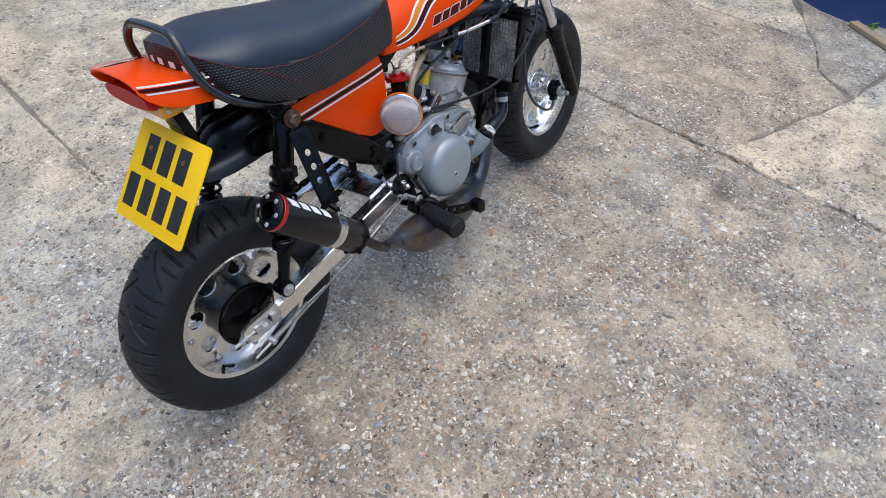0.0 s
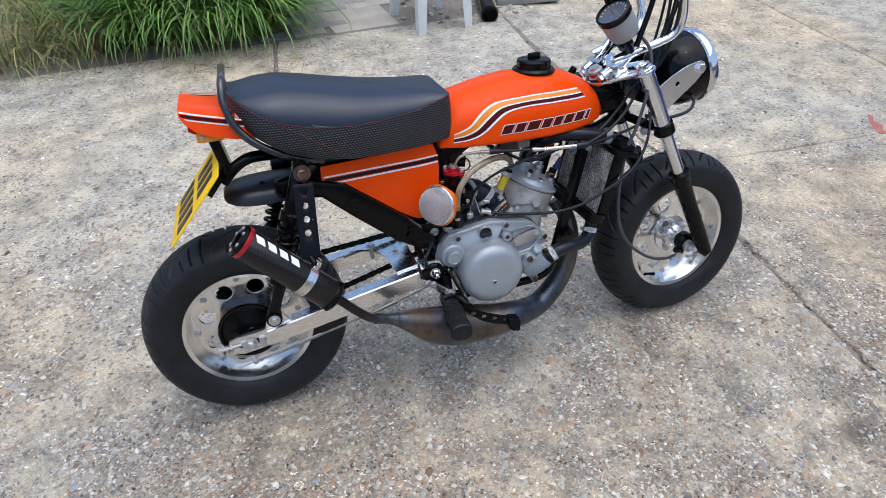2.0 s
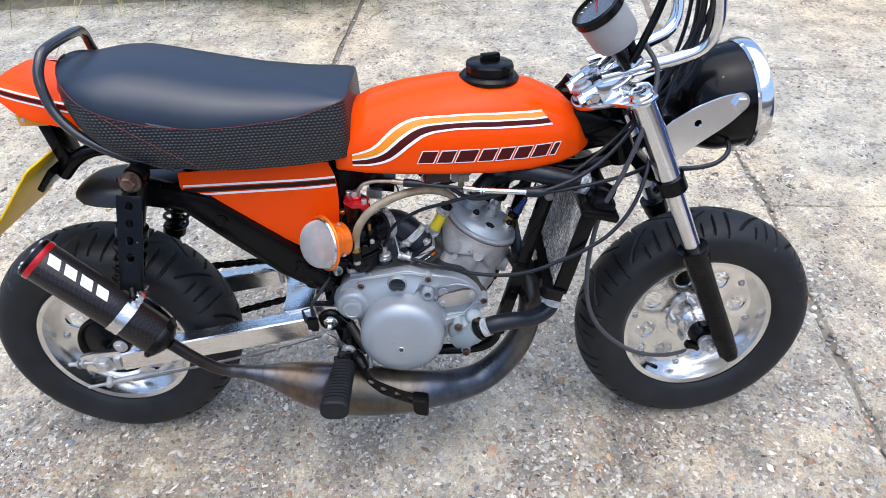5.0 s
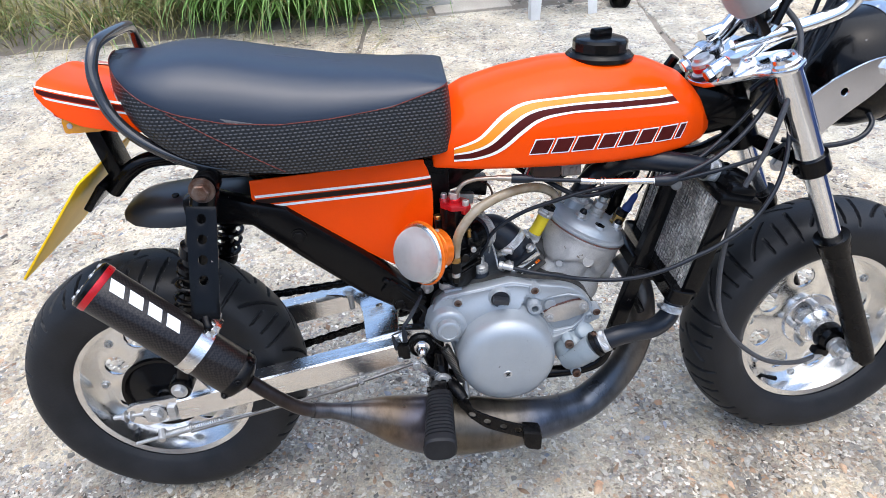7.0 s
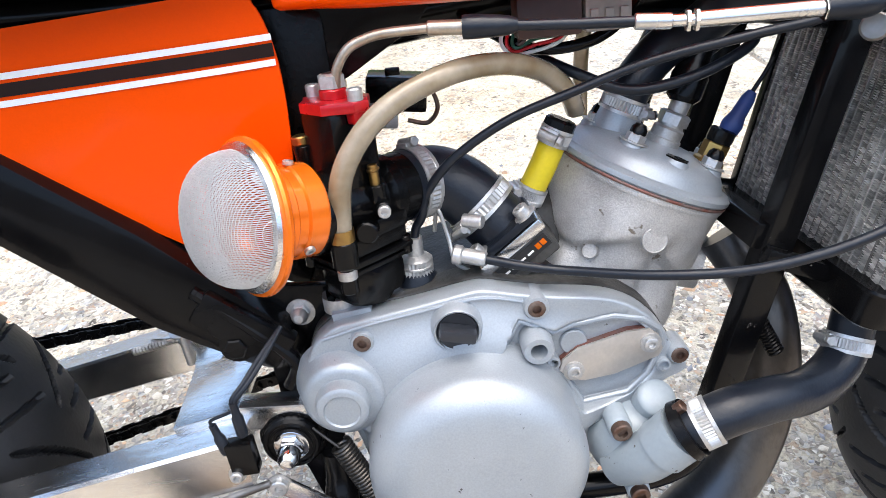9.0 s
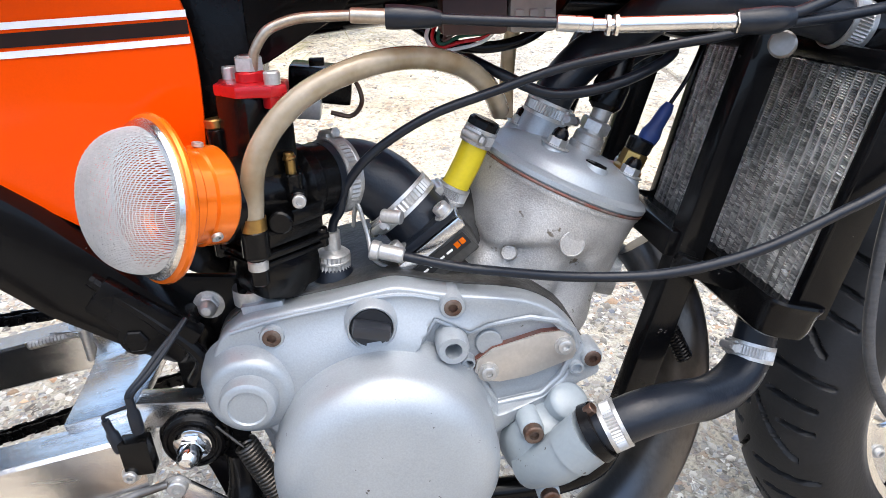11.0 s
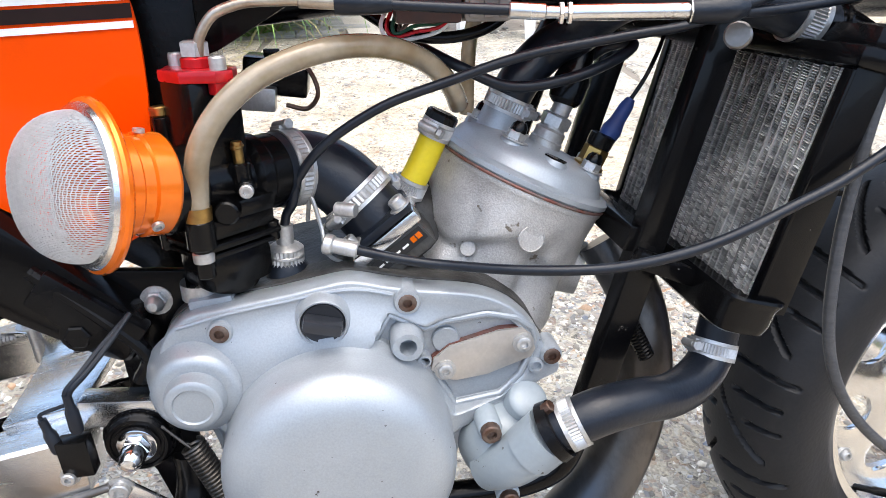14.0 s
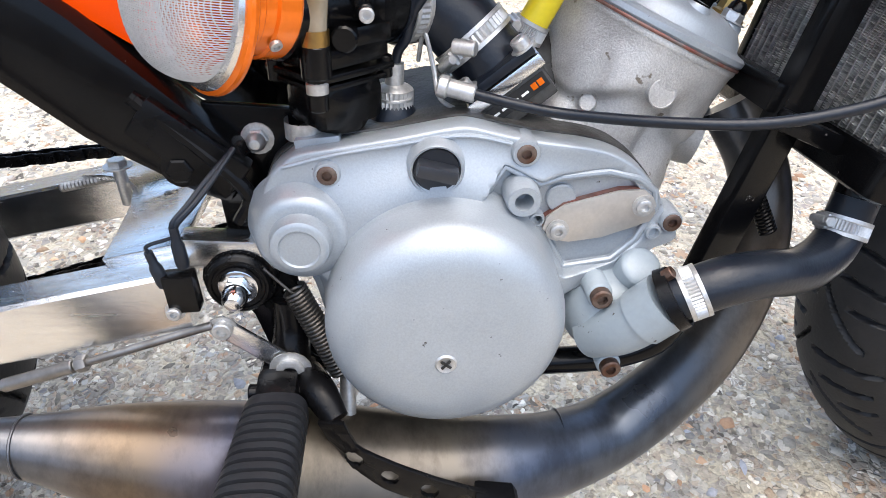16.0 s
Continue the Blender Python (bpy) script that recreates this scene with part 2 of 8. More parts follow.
SILVER = mat("silver_engine_paint", (0.315, 0.345, 0.37), (0.375, 0.405, 0.43), rough=0.38, metal=0.35, scale=14, fine=700, bump=0.05, wear=0.1, coat=0.12, coat_rough=0.3, chips=(150, 0.715, (0.07, 0.065, 0.06)))
CAST = mat("rough_cast_aluminium", (0.57, 0.56, 0.54), (0.36, 0.35, 0.335), rough=0.5, metal=0.35, scale=22, fine=700, bump=0.35, wear=0.2, chips=(34, 0.645, (0.17, 0.145, 0.115)))
GREYPAINT = mat("pale_grey_paint", (0.29, 0.335, 0.365), (0.25, 0.29, 0.315), rough=0.45, scale=14, fine=300, bump=0.06, wear=0.06, coat=0.4, coat_rough=0.15, chips=(110, 0.69, (0.06, 0.055, 0.05)))
OILYCAST = mat("oily_cast_aluminium", (0.075, 0.073, 0.068), (0.02, 0.018, 0.016), rough=0.5, metal=0.3, scale=22, fine=240, bump=0.4, wear=0.2)
STEEL = mat("zinc_plated_steel", (0.6, 0.6, 0.59), (0.45, 0.44, 0.42), rough=0.42, metal=0.75, scale=60, fine=500, wear=0.15)
DULL = mat("dull_steel", (0.27, 0.26, 0.245), (0.17, 0.155, 0.14), rough=0.34, metal=0.8, scale=50, fine=400, wear=0.15)
RUSTY = mat("worn_bolt_steel", (0.11, 0.055, 0.036), (0.19, 0.15, 0.125), rough=0.5, metal=0.8, scale=90, fine=500, wear=0.2)
ORANGE = mat("orange_gloss_paint", (0.86, 0.072, 0.0004), (0.82, 0.067, 0.0004), rough=0.3, scale=6, fine=700, wear=0.03, coat=0.22, coat_rough=0.03, spec=0.05)
# the blue in this black base stands in for the sky's sheen
VINYL = mat("smooth_black_vinyl", (0.005, 0.0115, 0.0255), (0.007, 0.014, 0.03), rough=0.37, scale=12, fine=900, bump=0.1, wear=0.06, spec=0.7, coat=0.18, coat_rough=0.5)
BLACK = mat("gloss_black_paint", (0.002, 0.002, 0.0024), (0.004, 0.004, 0.0043), spec=0.15, rough=0.24, scale=25, fine=300, bump=0.08, wear=0.1, coat=0.13, coat_rough=0.09, chips=(120, 0.72, (0.16, 0.15, 0.14)))
SATIN = mat("satin_black_steel", (0.0025, 0.0025, 0.003), (0.005, 0.0048, 0.005), spec=0.2, rough=0.27, scale=35, fine=300, bump=0.12, wear=0.14)
PLASTIC = mat("black_plastic", (0.002, 0.002, 0.0024), (0.0045, 0.0045, 0.0045), spec=0.25, rough=0.2, scale=40, fine=400, bump=0.08, wear=0.1)
RED = mat("red_anodised_alloy", (0.62, 0.012, 0.02), (0.45, 0.01, 0.015), rough=0.3, metal=0.5, scale=60, fine=400, wear=0.1, coat=0.4)
ANODISED = mat("orange_anodised_alloy", (0.92, 0.2, 0.008), (0.85, 0.16, 0.006), rough=0.25, metal=0.45, scale=18, fine=300, wear=0.06, coat=0.3)
YELLOW = mat("yellow_sleeve", (0.8, 0.62, 0.02), (0.7, 0.55, 0.02), rough=0.4, scale=40, fine=300, wear=0.06)
PLATE = mat("yellow_reflective_plate", (0.95, 0.59, 0.003), (0.9, 0.55, 0.003), rough=0.45, scale=20, fine=600, wear=0.03, coat=0.08, spec=0.2)
INK = mat("black_print", (0.02, 0.02, 0.02), rough=0.4, scale=30, wear=0.06)
WHITE = mat("white_vinyl_decal", (0.86, 0.85, 0.82), (0.8, 0.79, 0.76), rough=0.35, scale=40, fine=500, wear=0.04)
MUSTARD = mat("mustard_decal", (0.86, 0.27, 0.004), (0.82, 0.25, 0.004), rough=0.3, scale=30, wear=0.03, coat=0.2)
MAROON = mat("maroon_decal", (0.065, 0.007, 0.006), (0.075, 0.009, 0.008), rough=0.4, scale=30, wear=0.03, spec=0.15)
STITCH = mat("red_thread", (0.17, 0.035, 0.026), (0.06, 0.02, 0.016), rough=0.8, scale=300)
CLEARHOSE = mat("aged_clear_hose", (0.56, 0.49, 0.37), (0.36, 0.27, 0.16), rough=0.2, scale=28, fine=200, wear=0.1, transmission=0.45, coat=0.4)
MESH = mat("woven_steel_mesh", (0.62, 0.62, 0.61), (0.54, 0.54, 0.53), rough=0.42, metal=0.5, scale=60, fine=400)
BRASS = mat("brass", (0.5, 0.32, 0.1), (0.3, 0.18, 0.07), rough=0.36, metal=1, scale=60, wear=0.12)
BLUEBOOT = mat("blue_rubber_boot", (0.02, 0.05, 0.2), (0.02, 0.04, 0.14), rough=0.5, scale=60)
GASKET = mat("copper_gasket", (0.2, 0.07, 0.05), (0.16, 0.13, 0.115), rough=0.55, metal=0.4, scale=90, wear=0.25)
BAREPLATE = mat("bare_alloy_plate", (0.55, 0.515, 0.47), (0.47, 0.44, 0.4), rough=0.42, metal=0.7, scale=50, fine=400, wear=0.1)
FINS = mat("battered_radiator_fins", (0.85, 0.83, 0.79), (0.26, 0.255, 0.24), rough=0.42, metal=0.2, scale=20, fine=240, wear=0.25, bump=0.3, island=0.6)
CORE = mat("dusty_radiator_core", (0.5, 0.49, 0.465), (0.13, 0.128, 0.12), rough=0.6, metal=0.3, scale=30, fine=300, wear=0.25)
GUARD = mat("satin_blue_black_plastic", (0.014, 0.016, 0.021), (0.02, 0.022, 0.027), rough=0.34, spec=0.7, scale=20, fine=300, wear=0.08)
REDLENS = mat("red_lens", (0.5, 0.01, 0.007), (0.42, 0.009, 0.007), rough=0.4, spec=0.15, scale=30, coat=0.05, transmission=0.05)
AMBER = mat("amber_lens", (0.85, 0.36, 0.01), (0.8, 0.3, 0.01), rough=0.15, scale=30, coat=1.0, transmission=0.25)
GLASS = mat("clear_glass", (0.95, 0.97, 0.97), rough=0.05, wear=0.02, transmission=1.0)
GREYCUP = mat("grey_instrument_cup", (0.34, 0.34, 0.34), (0.3, 0.3, 0.3), rough=0.45, scale=20, wear=0.05)
DIAL = mat("dark_dial", (0.09, 0.095, 0.105), (0.07, 0.075, 0.085), rough=0.25, scale=20, coat=1.0)
LEAF = mat("green_blades", (0.1, 0.2, 0.03), (0.17, 0.29, 0.06), rough=0.42, scale=4, fine=60, wear=0.12, island=0.45)
STRAW = mat("dry_blades", (0.36, 0.3, 0.14), (0.21, 0.22, 0.07), rough=0.7, scale=4, fine=60, wear=0.12, island=0.5)
TARP = mat("blue_tarpaulin", (0.016, 0.04, 0.135), (0.022, 0.05, 0.16), rough=0.55, scale=10, fine=300, bump=0.2, wear=0.1)
GREYBAG = mat("pale_grey_cover", (0.5, 0.52, 0.54), (0.42, 0.44, 0.46), rough=0.6, scale=8, fine=200, bump=0.2)
RESIN = mat("white_plastic", (0.7, 0.71, 0.7), (0.6, 0.6, 0.58), rough=0.45, scale=12, fine=300, wear=0.08)
TIMBER = mat("weathered_timber", (0.4, 0.31, 0.2), (0.28, 0.22, 0.15), rough=0.85, scale=10, fine=120, stretch=(1, 8, 8), bump=0.5, wear=0.2)


def carbon():
    m, t, p, nd, ln = nodes_of("carbon_fibre_weave")
    tc, sx = nd("TexCoord"), nd("TexChecker")
    sx.inputs["Scale"].default_value = 330
    sx.inputs["Color1"].default_value, sx.inputs["Color2"].default_value = (0.003, 0.0025, 0.0025, 1), (0.018, 0.0135, 0.0125, 1)
    mp = nd("Mapping")
    mp.inputs["Rotation"].default_value = (0.3, 0.8, 0.2)
    ln(tc.outputs["Object"], mp.inputs["Vector"])
    ln(mp.outputs[0], sx.inputs["Vector"])
    ln(sx.outputs["Color"], p.inputs["Base Color"])
    p.inputs["Roughness"].default_value, p.inputs["Coat Weight"].default_value, p.inputs["Coat Roughness"].default_value = 0.45, 0.4, 0.12
    p.inputs["Specular IOR Level"].default_value = 0.2
    return m


def studded():
    """Black seat cloth with rows of small raised diamonds."""
    m, t, p, nd, ln = nodes_of("studded_seat_cloth")
    tc, sep = nd("TexCoord"), nd("SeparateXYZ")
    ln(tc.outputs["UV"], sep.inputs[0])

    def op(kind, *args):
        n = nd("Math")
        n.operation = kind
        for i, v in enumerate(args):
            if hasattr(v, "links"):
                ln(v, n.inputs[i])
            else:
                n.inputs[i].default_value = v
        return n.outputs[0]

    # rows 5 mm apart of dashes 7 mm apart, every other row half a step along
    v = op("DIVIDE", sep.outputs[1], 0.005)
    row = op("FLOOR", v)
    u = op("ADD", op("DIVIDE", sep.outputs[0], 0.007), op("MULTIPLY", row, 0.5))
    du = op("DIVIDE", op("SUBTRACT", op("FRACT", u), 0.5), 0.40)
    dv = op("DIVIDE", op("SUBTRACT", op("FRACT", v), 0.5), 0.27)
    r = nd("MapRange")
    r.interpolation_type = "SMOOTHSTEP"
    r.inputs["From Min"].default_value, r.inputs["From Max"].default_value = 1.15, 0.55
    ln(op("SQRT", op("ADD", op("MULTIPLY", du, du), op("MULTIPLY", dv, dv))), r.inputs["Value"])
    mx = nd("Mix")
    mx.data_type = "RGBA"
    mx.inputs[6].default_value, mx.inputs[7].default_value = (0.004, 0.0045, 0.0055, 1), (0.06, 0.063, 0.07, 1)
    ln(r.outputs[0], mx.inputs[0])
    ln(mx.outputs[2], p.inputs["Base Color"])
    p.inputs["Roughness"].default_value = 0.42
    bp = nd("Bump")
    bp.inputs["Strength"].default_value, bp.inputs["Distance"].default_value = 0.8, 0.0011
    ln(r.outputs[0], bp.inputs["Height"])
    ln(bp.outputs[0], p.inputs["Normal"])
    return m


def burnt_steel():
    """Raw expansion chamber steel: straw, bronze and blue heat bands along its length, oily dark patches, scratches."""
    m, t, p, nd, ln = nodes_of("heat_tinted_steel")
    tc, sep, nz, add, r = nd("TexCoord"), nd("SeparateXYZ"), nd("TexNoise"), nd("Math"), nd("ValToRGB")
    ln(tc.outputs["Object"], sep.inputs[0])
    nz.inputs["Scale"].default_value, nz.inputs["Detail"].default_value = 14, 6
    ln(tc.outputs["Object"], nz.inputs["Vector"])
    add.operation = "MULTIPLY_ADD"
    add.inputs[1].default_value = 0.08
    ln(nz.outputs["Fac"], add.inputs[0])
    ln(sep.outputs[0], add.inputs[2])
    mr = nd("MapRange")
    mr.inputs["From Min"].default_value, mr.inputs["From Max"].default_value = 0.24, 0.94
    ln(add.outputs[0], mr.inputs["Value"])
    ln(mr.outputs[0], r.inputs[0])
    stops = [(0.0, (0.0397, 0.0288, 0.0288)), (0.1, (0.0694, 0.048, 0.0408)), (0.2, (0.164, 0.158, 0.168)), (0.29, (0.198, 0.13, 0.0816)), (0.37, (0.0992, 0.096, 0.13)), (0.42, (0.178, 0.134, 0.0912)),
             (0.5, (0.114, 0.0912, 0.072)), (0.58, (0.208, 0.163, 0.125)), (0.66, (0.0992, 0.106, 0.139)), (0.76, (0.1, 0.105, 0.125)), (0.86, (0.1, 0.105, 0.122)), (0.92, (0.17, 0.14, 0.12)), (1.0, (0.14, 0.11, 0.095))]
    e = r.color_ramp.elements
    while len(e) < len(stops):
        e.new(0.5)
    for q, (pos, c) in zip(e, stops):
        q.position, q.color = pos, (c[0] * 0.7, c[1] * 0.77, c[2] * 0.8, 1)
    st, smp, sr, mul = nd("TexNoise"), nd("Mapping"), nd("ValToRGB"), nd("Mix")
    smp.inputs["Scale"].default_value = (26, 14, 14)
    st.inputs["Scale"].default_value, st.inputs["Detail"].default_value, st.inputs["Roughness"].default_value = 1.6, 8, 0.7
    ln(tc.outputs["Object"], smp.inputs["Vector"])
    ln(smp.outputs[0], st.inputs["Vector"])
    sr.color_ramp.elements[0].position, sr.color_ramp.elements[0].color = 0.36, (0.35, 0.33, 0.33, 1)
    sr.color_ramp.elements[1].position, sr.color_ramp.elements[1].color = 0.56, (1, 1, 1, 1)
    ln(st.outputs["Fac"], sr.inputs[0])
    mul.data_type, mul.blend_type = "RGBA", "MULTIPLY"
    mul.inputs[0].default_value = 0.6
    ln(r.outputs[0], mul.inputs[6])
    ln(sr.outputs[0], mul.inputs[7])
    ln(mul.outputs[2], p.inputs["Base Color"])
    bp = nd("Bump")
    bp.inputs["Strength"].default_value, bp.inputs["Distance"].default_value = 0.15, 0.001
    ln(st.outputs["Fac"], bp.inputs["Height"])
    ln(bp.outputs[0], p.inputs["Normal"])
    p.inputs["Metallic"].default_value = 0.7
    rr = nd("MapRange")
    rr.inputs["To Min"].default_value, rr.inputs["To Max"].default_value = 0.2, 0.42
    ln(nz.outputs["Fac"], rr.inputs["Value"])
    ln(rr.outputs[0], p.inputs["Roughness"])
    return m


CARBON, STUDS, BURNT = carbon(), studded(), burnt_steel()
# brown surface of the added walls that stand out of view
HORIZON_WALL = mat("horizon_wall", (0.33, 0.27, 0.22), (0.26, 0.21, 0.175), rough=0.9, scale=3, fine=60, wear=0.2, bump=0.5)

# ---- tools ----
def part(name, bm, material, parent=None, label="", smooth=True, kind="", angle=35):
    """Links a bmesh as one mesh object under a thing or a part."""
    bmesh.ops.recalc_face_normals(bm, faces=bm.faces)
    me = bpy.data.meshes.new(name)
    bm.to_mesh(me)
    bm.free()
    me.materials.append(material)
    if smooth:
        me.shade_smooth()
        me.set_sharp_from_angle(angle=radians(angle))
    ob = new(name, me)
    if parent:
        ob.parent = parent
    return tagged(ob, label, kind=kind)


def spline(pts, n=8):
    """A smooth curve through points (tuples of any length)."""
    p = np.array(pts, float)
    p = np.vstack([2 * p[0] - p[1], p, 2 * p[-1] - p[-2]])
    out = []
    for i in range(1, len(p) - 2):
        a, b, c, d = p[i - 1], p[i], p[i + 1], p[i + 2]
        for k in range(n):
            u = k / n
            out.append(0.5 * (2 * b + (c - a) * u + (2 * a - 5 * b + 4 * c - d) * u * u + (3 * b - a - 3 * c + d) * u ** 3))
    out.append(p[-2])
    return np.array(out)


def bridge(bm, rings, closed=True, caps=True):
    """Skins rings of points (each a list of equal length)."""
    vs = [[bm.verts.new(tuple(q)) for q in r] for r in rings]
    n = len(vs[0])
    for a, b in zip(vs, vs[1:]):
        for i in range(n if closed else n - 1):
            j = (i + 1) % n
            bm.faces.new((a[i], a[j], b[j], b[i]))
    if caps and closed:
        bm.faces.new(vs[0][::-1])
        bm.faces.new(vs[-1])
    return bm


def tube(bm, pts, r, seg=12, n=8, smooth=True, caps=True):
    """A round tube along points; r is one radius or one for each point."""
    rs = [r] * len(pts) if np.isscalar(r) else list(r)
    q = np.column_stack([np.array(pts, float), rs])
    q = spline(q, n) if smooth and len(q) > 2 else q
    rings, side = [], None
    for i, row in enumerate(q):
        d = Vector(q[min(i + 1, len(q) - 1)][:3] - q[max(i - 1, 0)][:3]).normalized()
        if side is None:
            side = d.orthogonal().normalized()
        side = (side - d * side.dot(d)).normalized()
        up = d.cross(side)
        c = Vector(row[:3])
        rings.append([c + float(row[3]) * (math.cos(a) * side + math.sin(a) * up) for a in np.linspace(0, math.tau, seg, endpoint=False)])
    return bridge(bm, rings, caps=caps)


def frame_to(p, d, up=(0, 0, 1)):
    """A matrix at p whose z runs along d."""
    return Matrix.Translation(p) @ Vector(d).to_track_quat("Z", "Y").to_matrix().to_4x4()


def lathe(bm, profile, m=None, seg=48, close=False):
    """Turns a profile of (radius, height) round z, then moves it by m."""
    m = m or Matrix()
    rows = []
    for r, h in profile:
        rows.append([bm.verts.new(m @ Vector((r * math.cos(a), r * math.sin(a), h))) for a in np.linspace(0, math.tau, seg, endpoint=False)] if r > 1e-6
                    else [bm.verts.new(m @ Vector((0, 0, h)))])
    pairs = list(zip(rows, rows[1:])) + ([(rows[-1], rows[0])] if close else [])
    for a, b in pairs:
        for i in range(seg):
            j = (i + 1) % seg
            if len(a) == 1 and len(b) == 1:
                break
            if len(a) == 1:
                bm.faces.new((a[0], b[j], b[i]))
            elif len(b) == 1:
                bm.faces.new((a[i], a[j], b[0]))
            else:
                bm.faces.new((a[i], a[j], b[j], b[i]))
    return bm


def rod(bm, a, b, r, seg=14, bev=0.0):
    a, b = Vector(a), Vector(b)
    h = (b - a).length
    e = bev or min(r * 0.15, h * 0.3)
    return lathe(bm, [(0, 0), (r - e, 0), (r, e), (r, h - e), (r - e, h), (0, h)], frame_to(a, b - a), seg)


def box(bm, c, s, m=None, bev=0.002, rot=(0, 0, 0)):
    """A box with softened edges: centre, size, turned by degrees."""
    t = bmesh.new()
    bmesh.ops.create_cube(t, size=1)
    bmesh.ops.scale(t, vec=s, verts=t.verts)
    if bev:
        bmesh.ops.bevel(t, geom=t.edges[:], offset=min(bev, min(s) * 0.45), segments=2, affect="EDGES", profile=0.6)
    bmesh.ops.transform(t, matrix=(m or Matrix()) @ pose(*c, *rot), verts=t.verts)
    return absorb(bm, t)


def absorb(bm, t):
    """Adds bmesh t to bm."""
    got = {v: bm.verts.new(v.co) for v in t.verts}
    for f in t.faces:
        bm.faces.new([got[v] for v in f.verts])
    t.free()
    return bm


def ring2(c, r, n=20, start=0.0, ry=None):
    return [(c[0] + r * math.cos(start + math.tau * k / n), c[1] + (ry or r) * math.sin(start + math.tau * k / n)) for k in range(n)]


def plate(bm, outer, holes=(), thick=0.003, m=None, bev=0.0):
    """A flat plate in xy with holes right through, thick along z from 0, moved by m."""
    t = bmesh.new()
    loops = []
    for loop in [outer, *holes]:
        vs = [t.verts.new((x, y, 0)) for x, y in loop]
        loops += [t.edges.new((vs[i], vs[(i + 1) % len(vs)])) for i in range(len(vs))]
    bmesh.ops.triangle_fill(t, use_beauty=True, use_dissolve=False, edges=loops, normal=(0, 0, 1))
    ext = bmesh.ops.extrude_face_region(t, geom=t.faces[:])
    bmesh.ops.translate(t, vec=(0, 0, thick), verts=[g for g in ext["geom"] if isinstance(g, bmesh.types.BMVert)])
    if bev:
        rim = [e for e in t.edges if len(e.link_faces) == 2 and e.calc_face_angle(0) > 1.2]
        bmesh.ops.bevel(t, geom=rim, offset=bev, segments=2, affect="EDGES", profile=0.6)
    if m:
        bmesh.ops.transform(t, matrix=m, verts=t.verts)
    return absorb(bm, t)


def side(y):
    """Lays a plate's xy into the bike's x and z at this y, with its thickness running to -y."""
    return Matrix(((1, 0, 0, 0), (0, 0, -1, y), (0, 1, 0, 0), (0, 0, 0, 1)))


def bolt(bm, p, d, r=0.006, h=0.005, washer=True, socket=False):
    """A hexagon or socket head screw standing on p along d."""
    m = frame_to(p, d)
    if washer:
        lathe(bm, [(0, 0), (r * 1.45, 0), (r * 1.45, 0.0012), (0, 0.0012)], m, 16)
    if socket:
        lathe(bm, [(0, h * 0.45), (r * 0.5, h * 0.45), (r * 0.5, h), (r * 0.85, h), (r, h * 0.88), (r, 0)], m, 14)
    else:
        lathe(bm, [(r, 0.001), (r, h * 0.85), (r * 0.85, h), (0, h)], m, 6)
    return bm


def pieces(bm):
    """Splits a bmesh into its separate pieces; islands that touch or overlap stay together."""
    left, isles = set(bm.verts), []
    while left:
        stack, isle = [left.pop()], []
        while stack:
            v = stack.pop()
            isle.append(v)
            for e in v.link_edges:
                o = e.other_vert(v)
                if o in left:
                    left.remove(o)
                    stack.append(o)
        isles.append(isle)
    boxes = [(np.min([v.co for v in i], 0) - 0.0004, np.max([v.co for v in i], 0) + 0.0004) for i in isles]
    group = list(range(len(isles)))
    for i in range(len(isles)):
        for j in range(i):
            if np.all(boxes[i][0] <= boxes[j][1]) and np.all(boxes[j][0] <= boxes[i][1]):
                gi, gj = group[i], group[j]
                group = [gj if g == gi else g for g in group]
    out = []
    for g in sorted(set(group)):
        t = bmesh.new()
        got = {}
        for k, isle in enumerate(isles):
            if group[k] == g:
                for v in isle:
                    got[v] = t.verts.new(v.co)
        for f in bm.faces:
            if f.verts[0] in got:
                t.faces.new([got[v] for v in f.verts])
        out.append(t)
    bm.free()
    return out


def bm_new():
    return bmesh.new()


def empty(name, m, label, category, group=""):
    ob = new(name)
    ob.empty_display_size = 0.1
    ob.matrix_basis = m
    return tagged(ob, label, category, group)


def coil(a, b, r, wire, turns, per=12, taper=1.0):
    """Points of a spring from a to b."""
    m, h = frame_to(a, Vector(b) - Vector(a)), (Vector(b) - Vector(a)).length
    n = int(turns * per)
    return [tuple(m @ Vector((r * math.cos(math.tau * k / per), r * math.sin(math.tau * k / per), h * k / n))) for k in range(n + 1)]


def basis(x, y, z, at):
    """A matrix from three axes and an origin."""
    m = Matrix([(*x, 0), (*y, 0), (*z, 0), (0, 0, 0, 1)]).transposed()
    m.translation = at
    return m


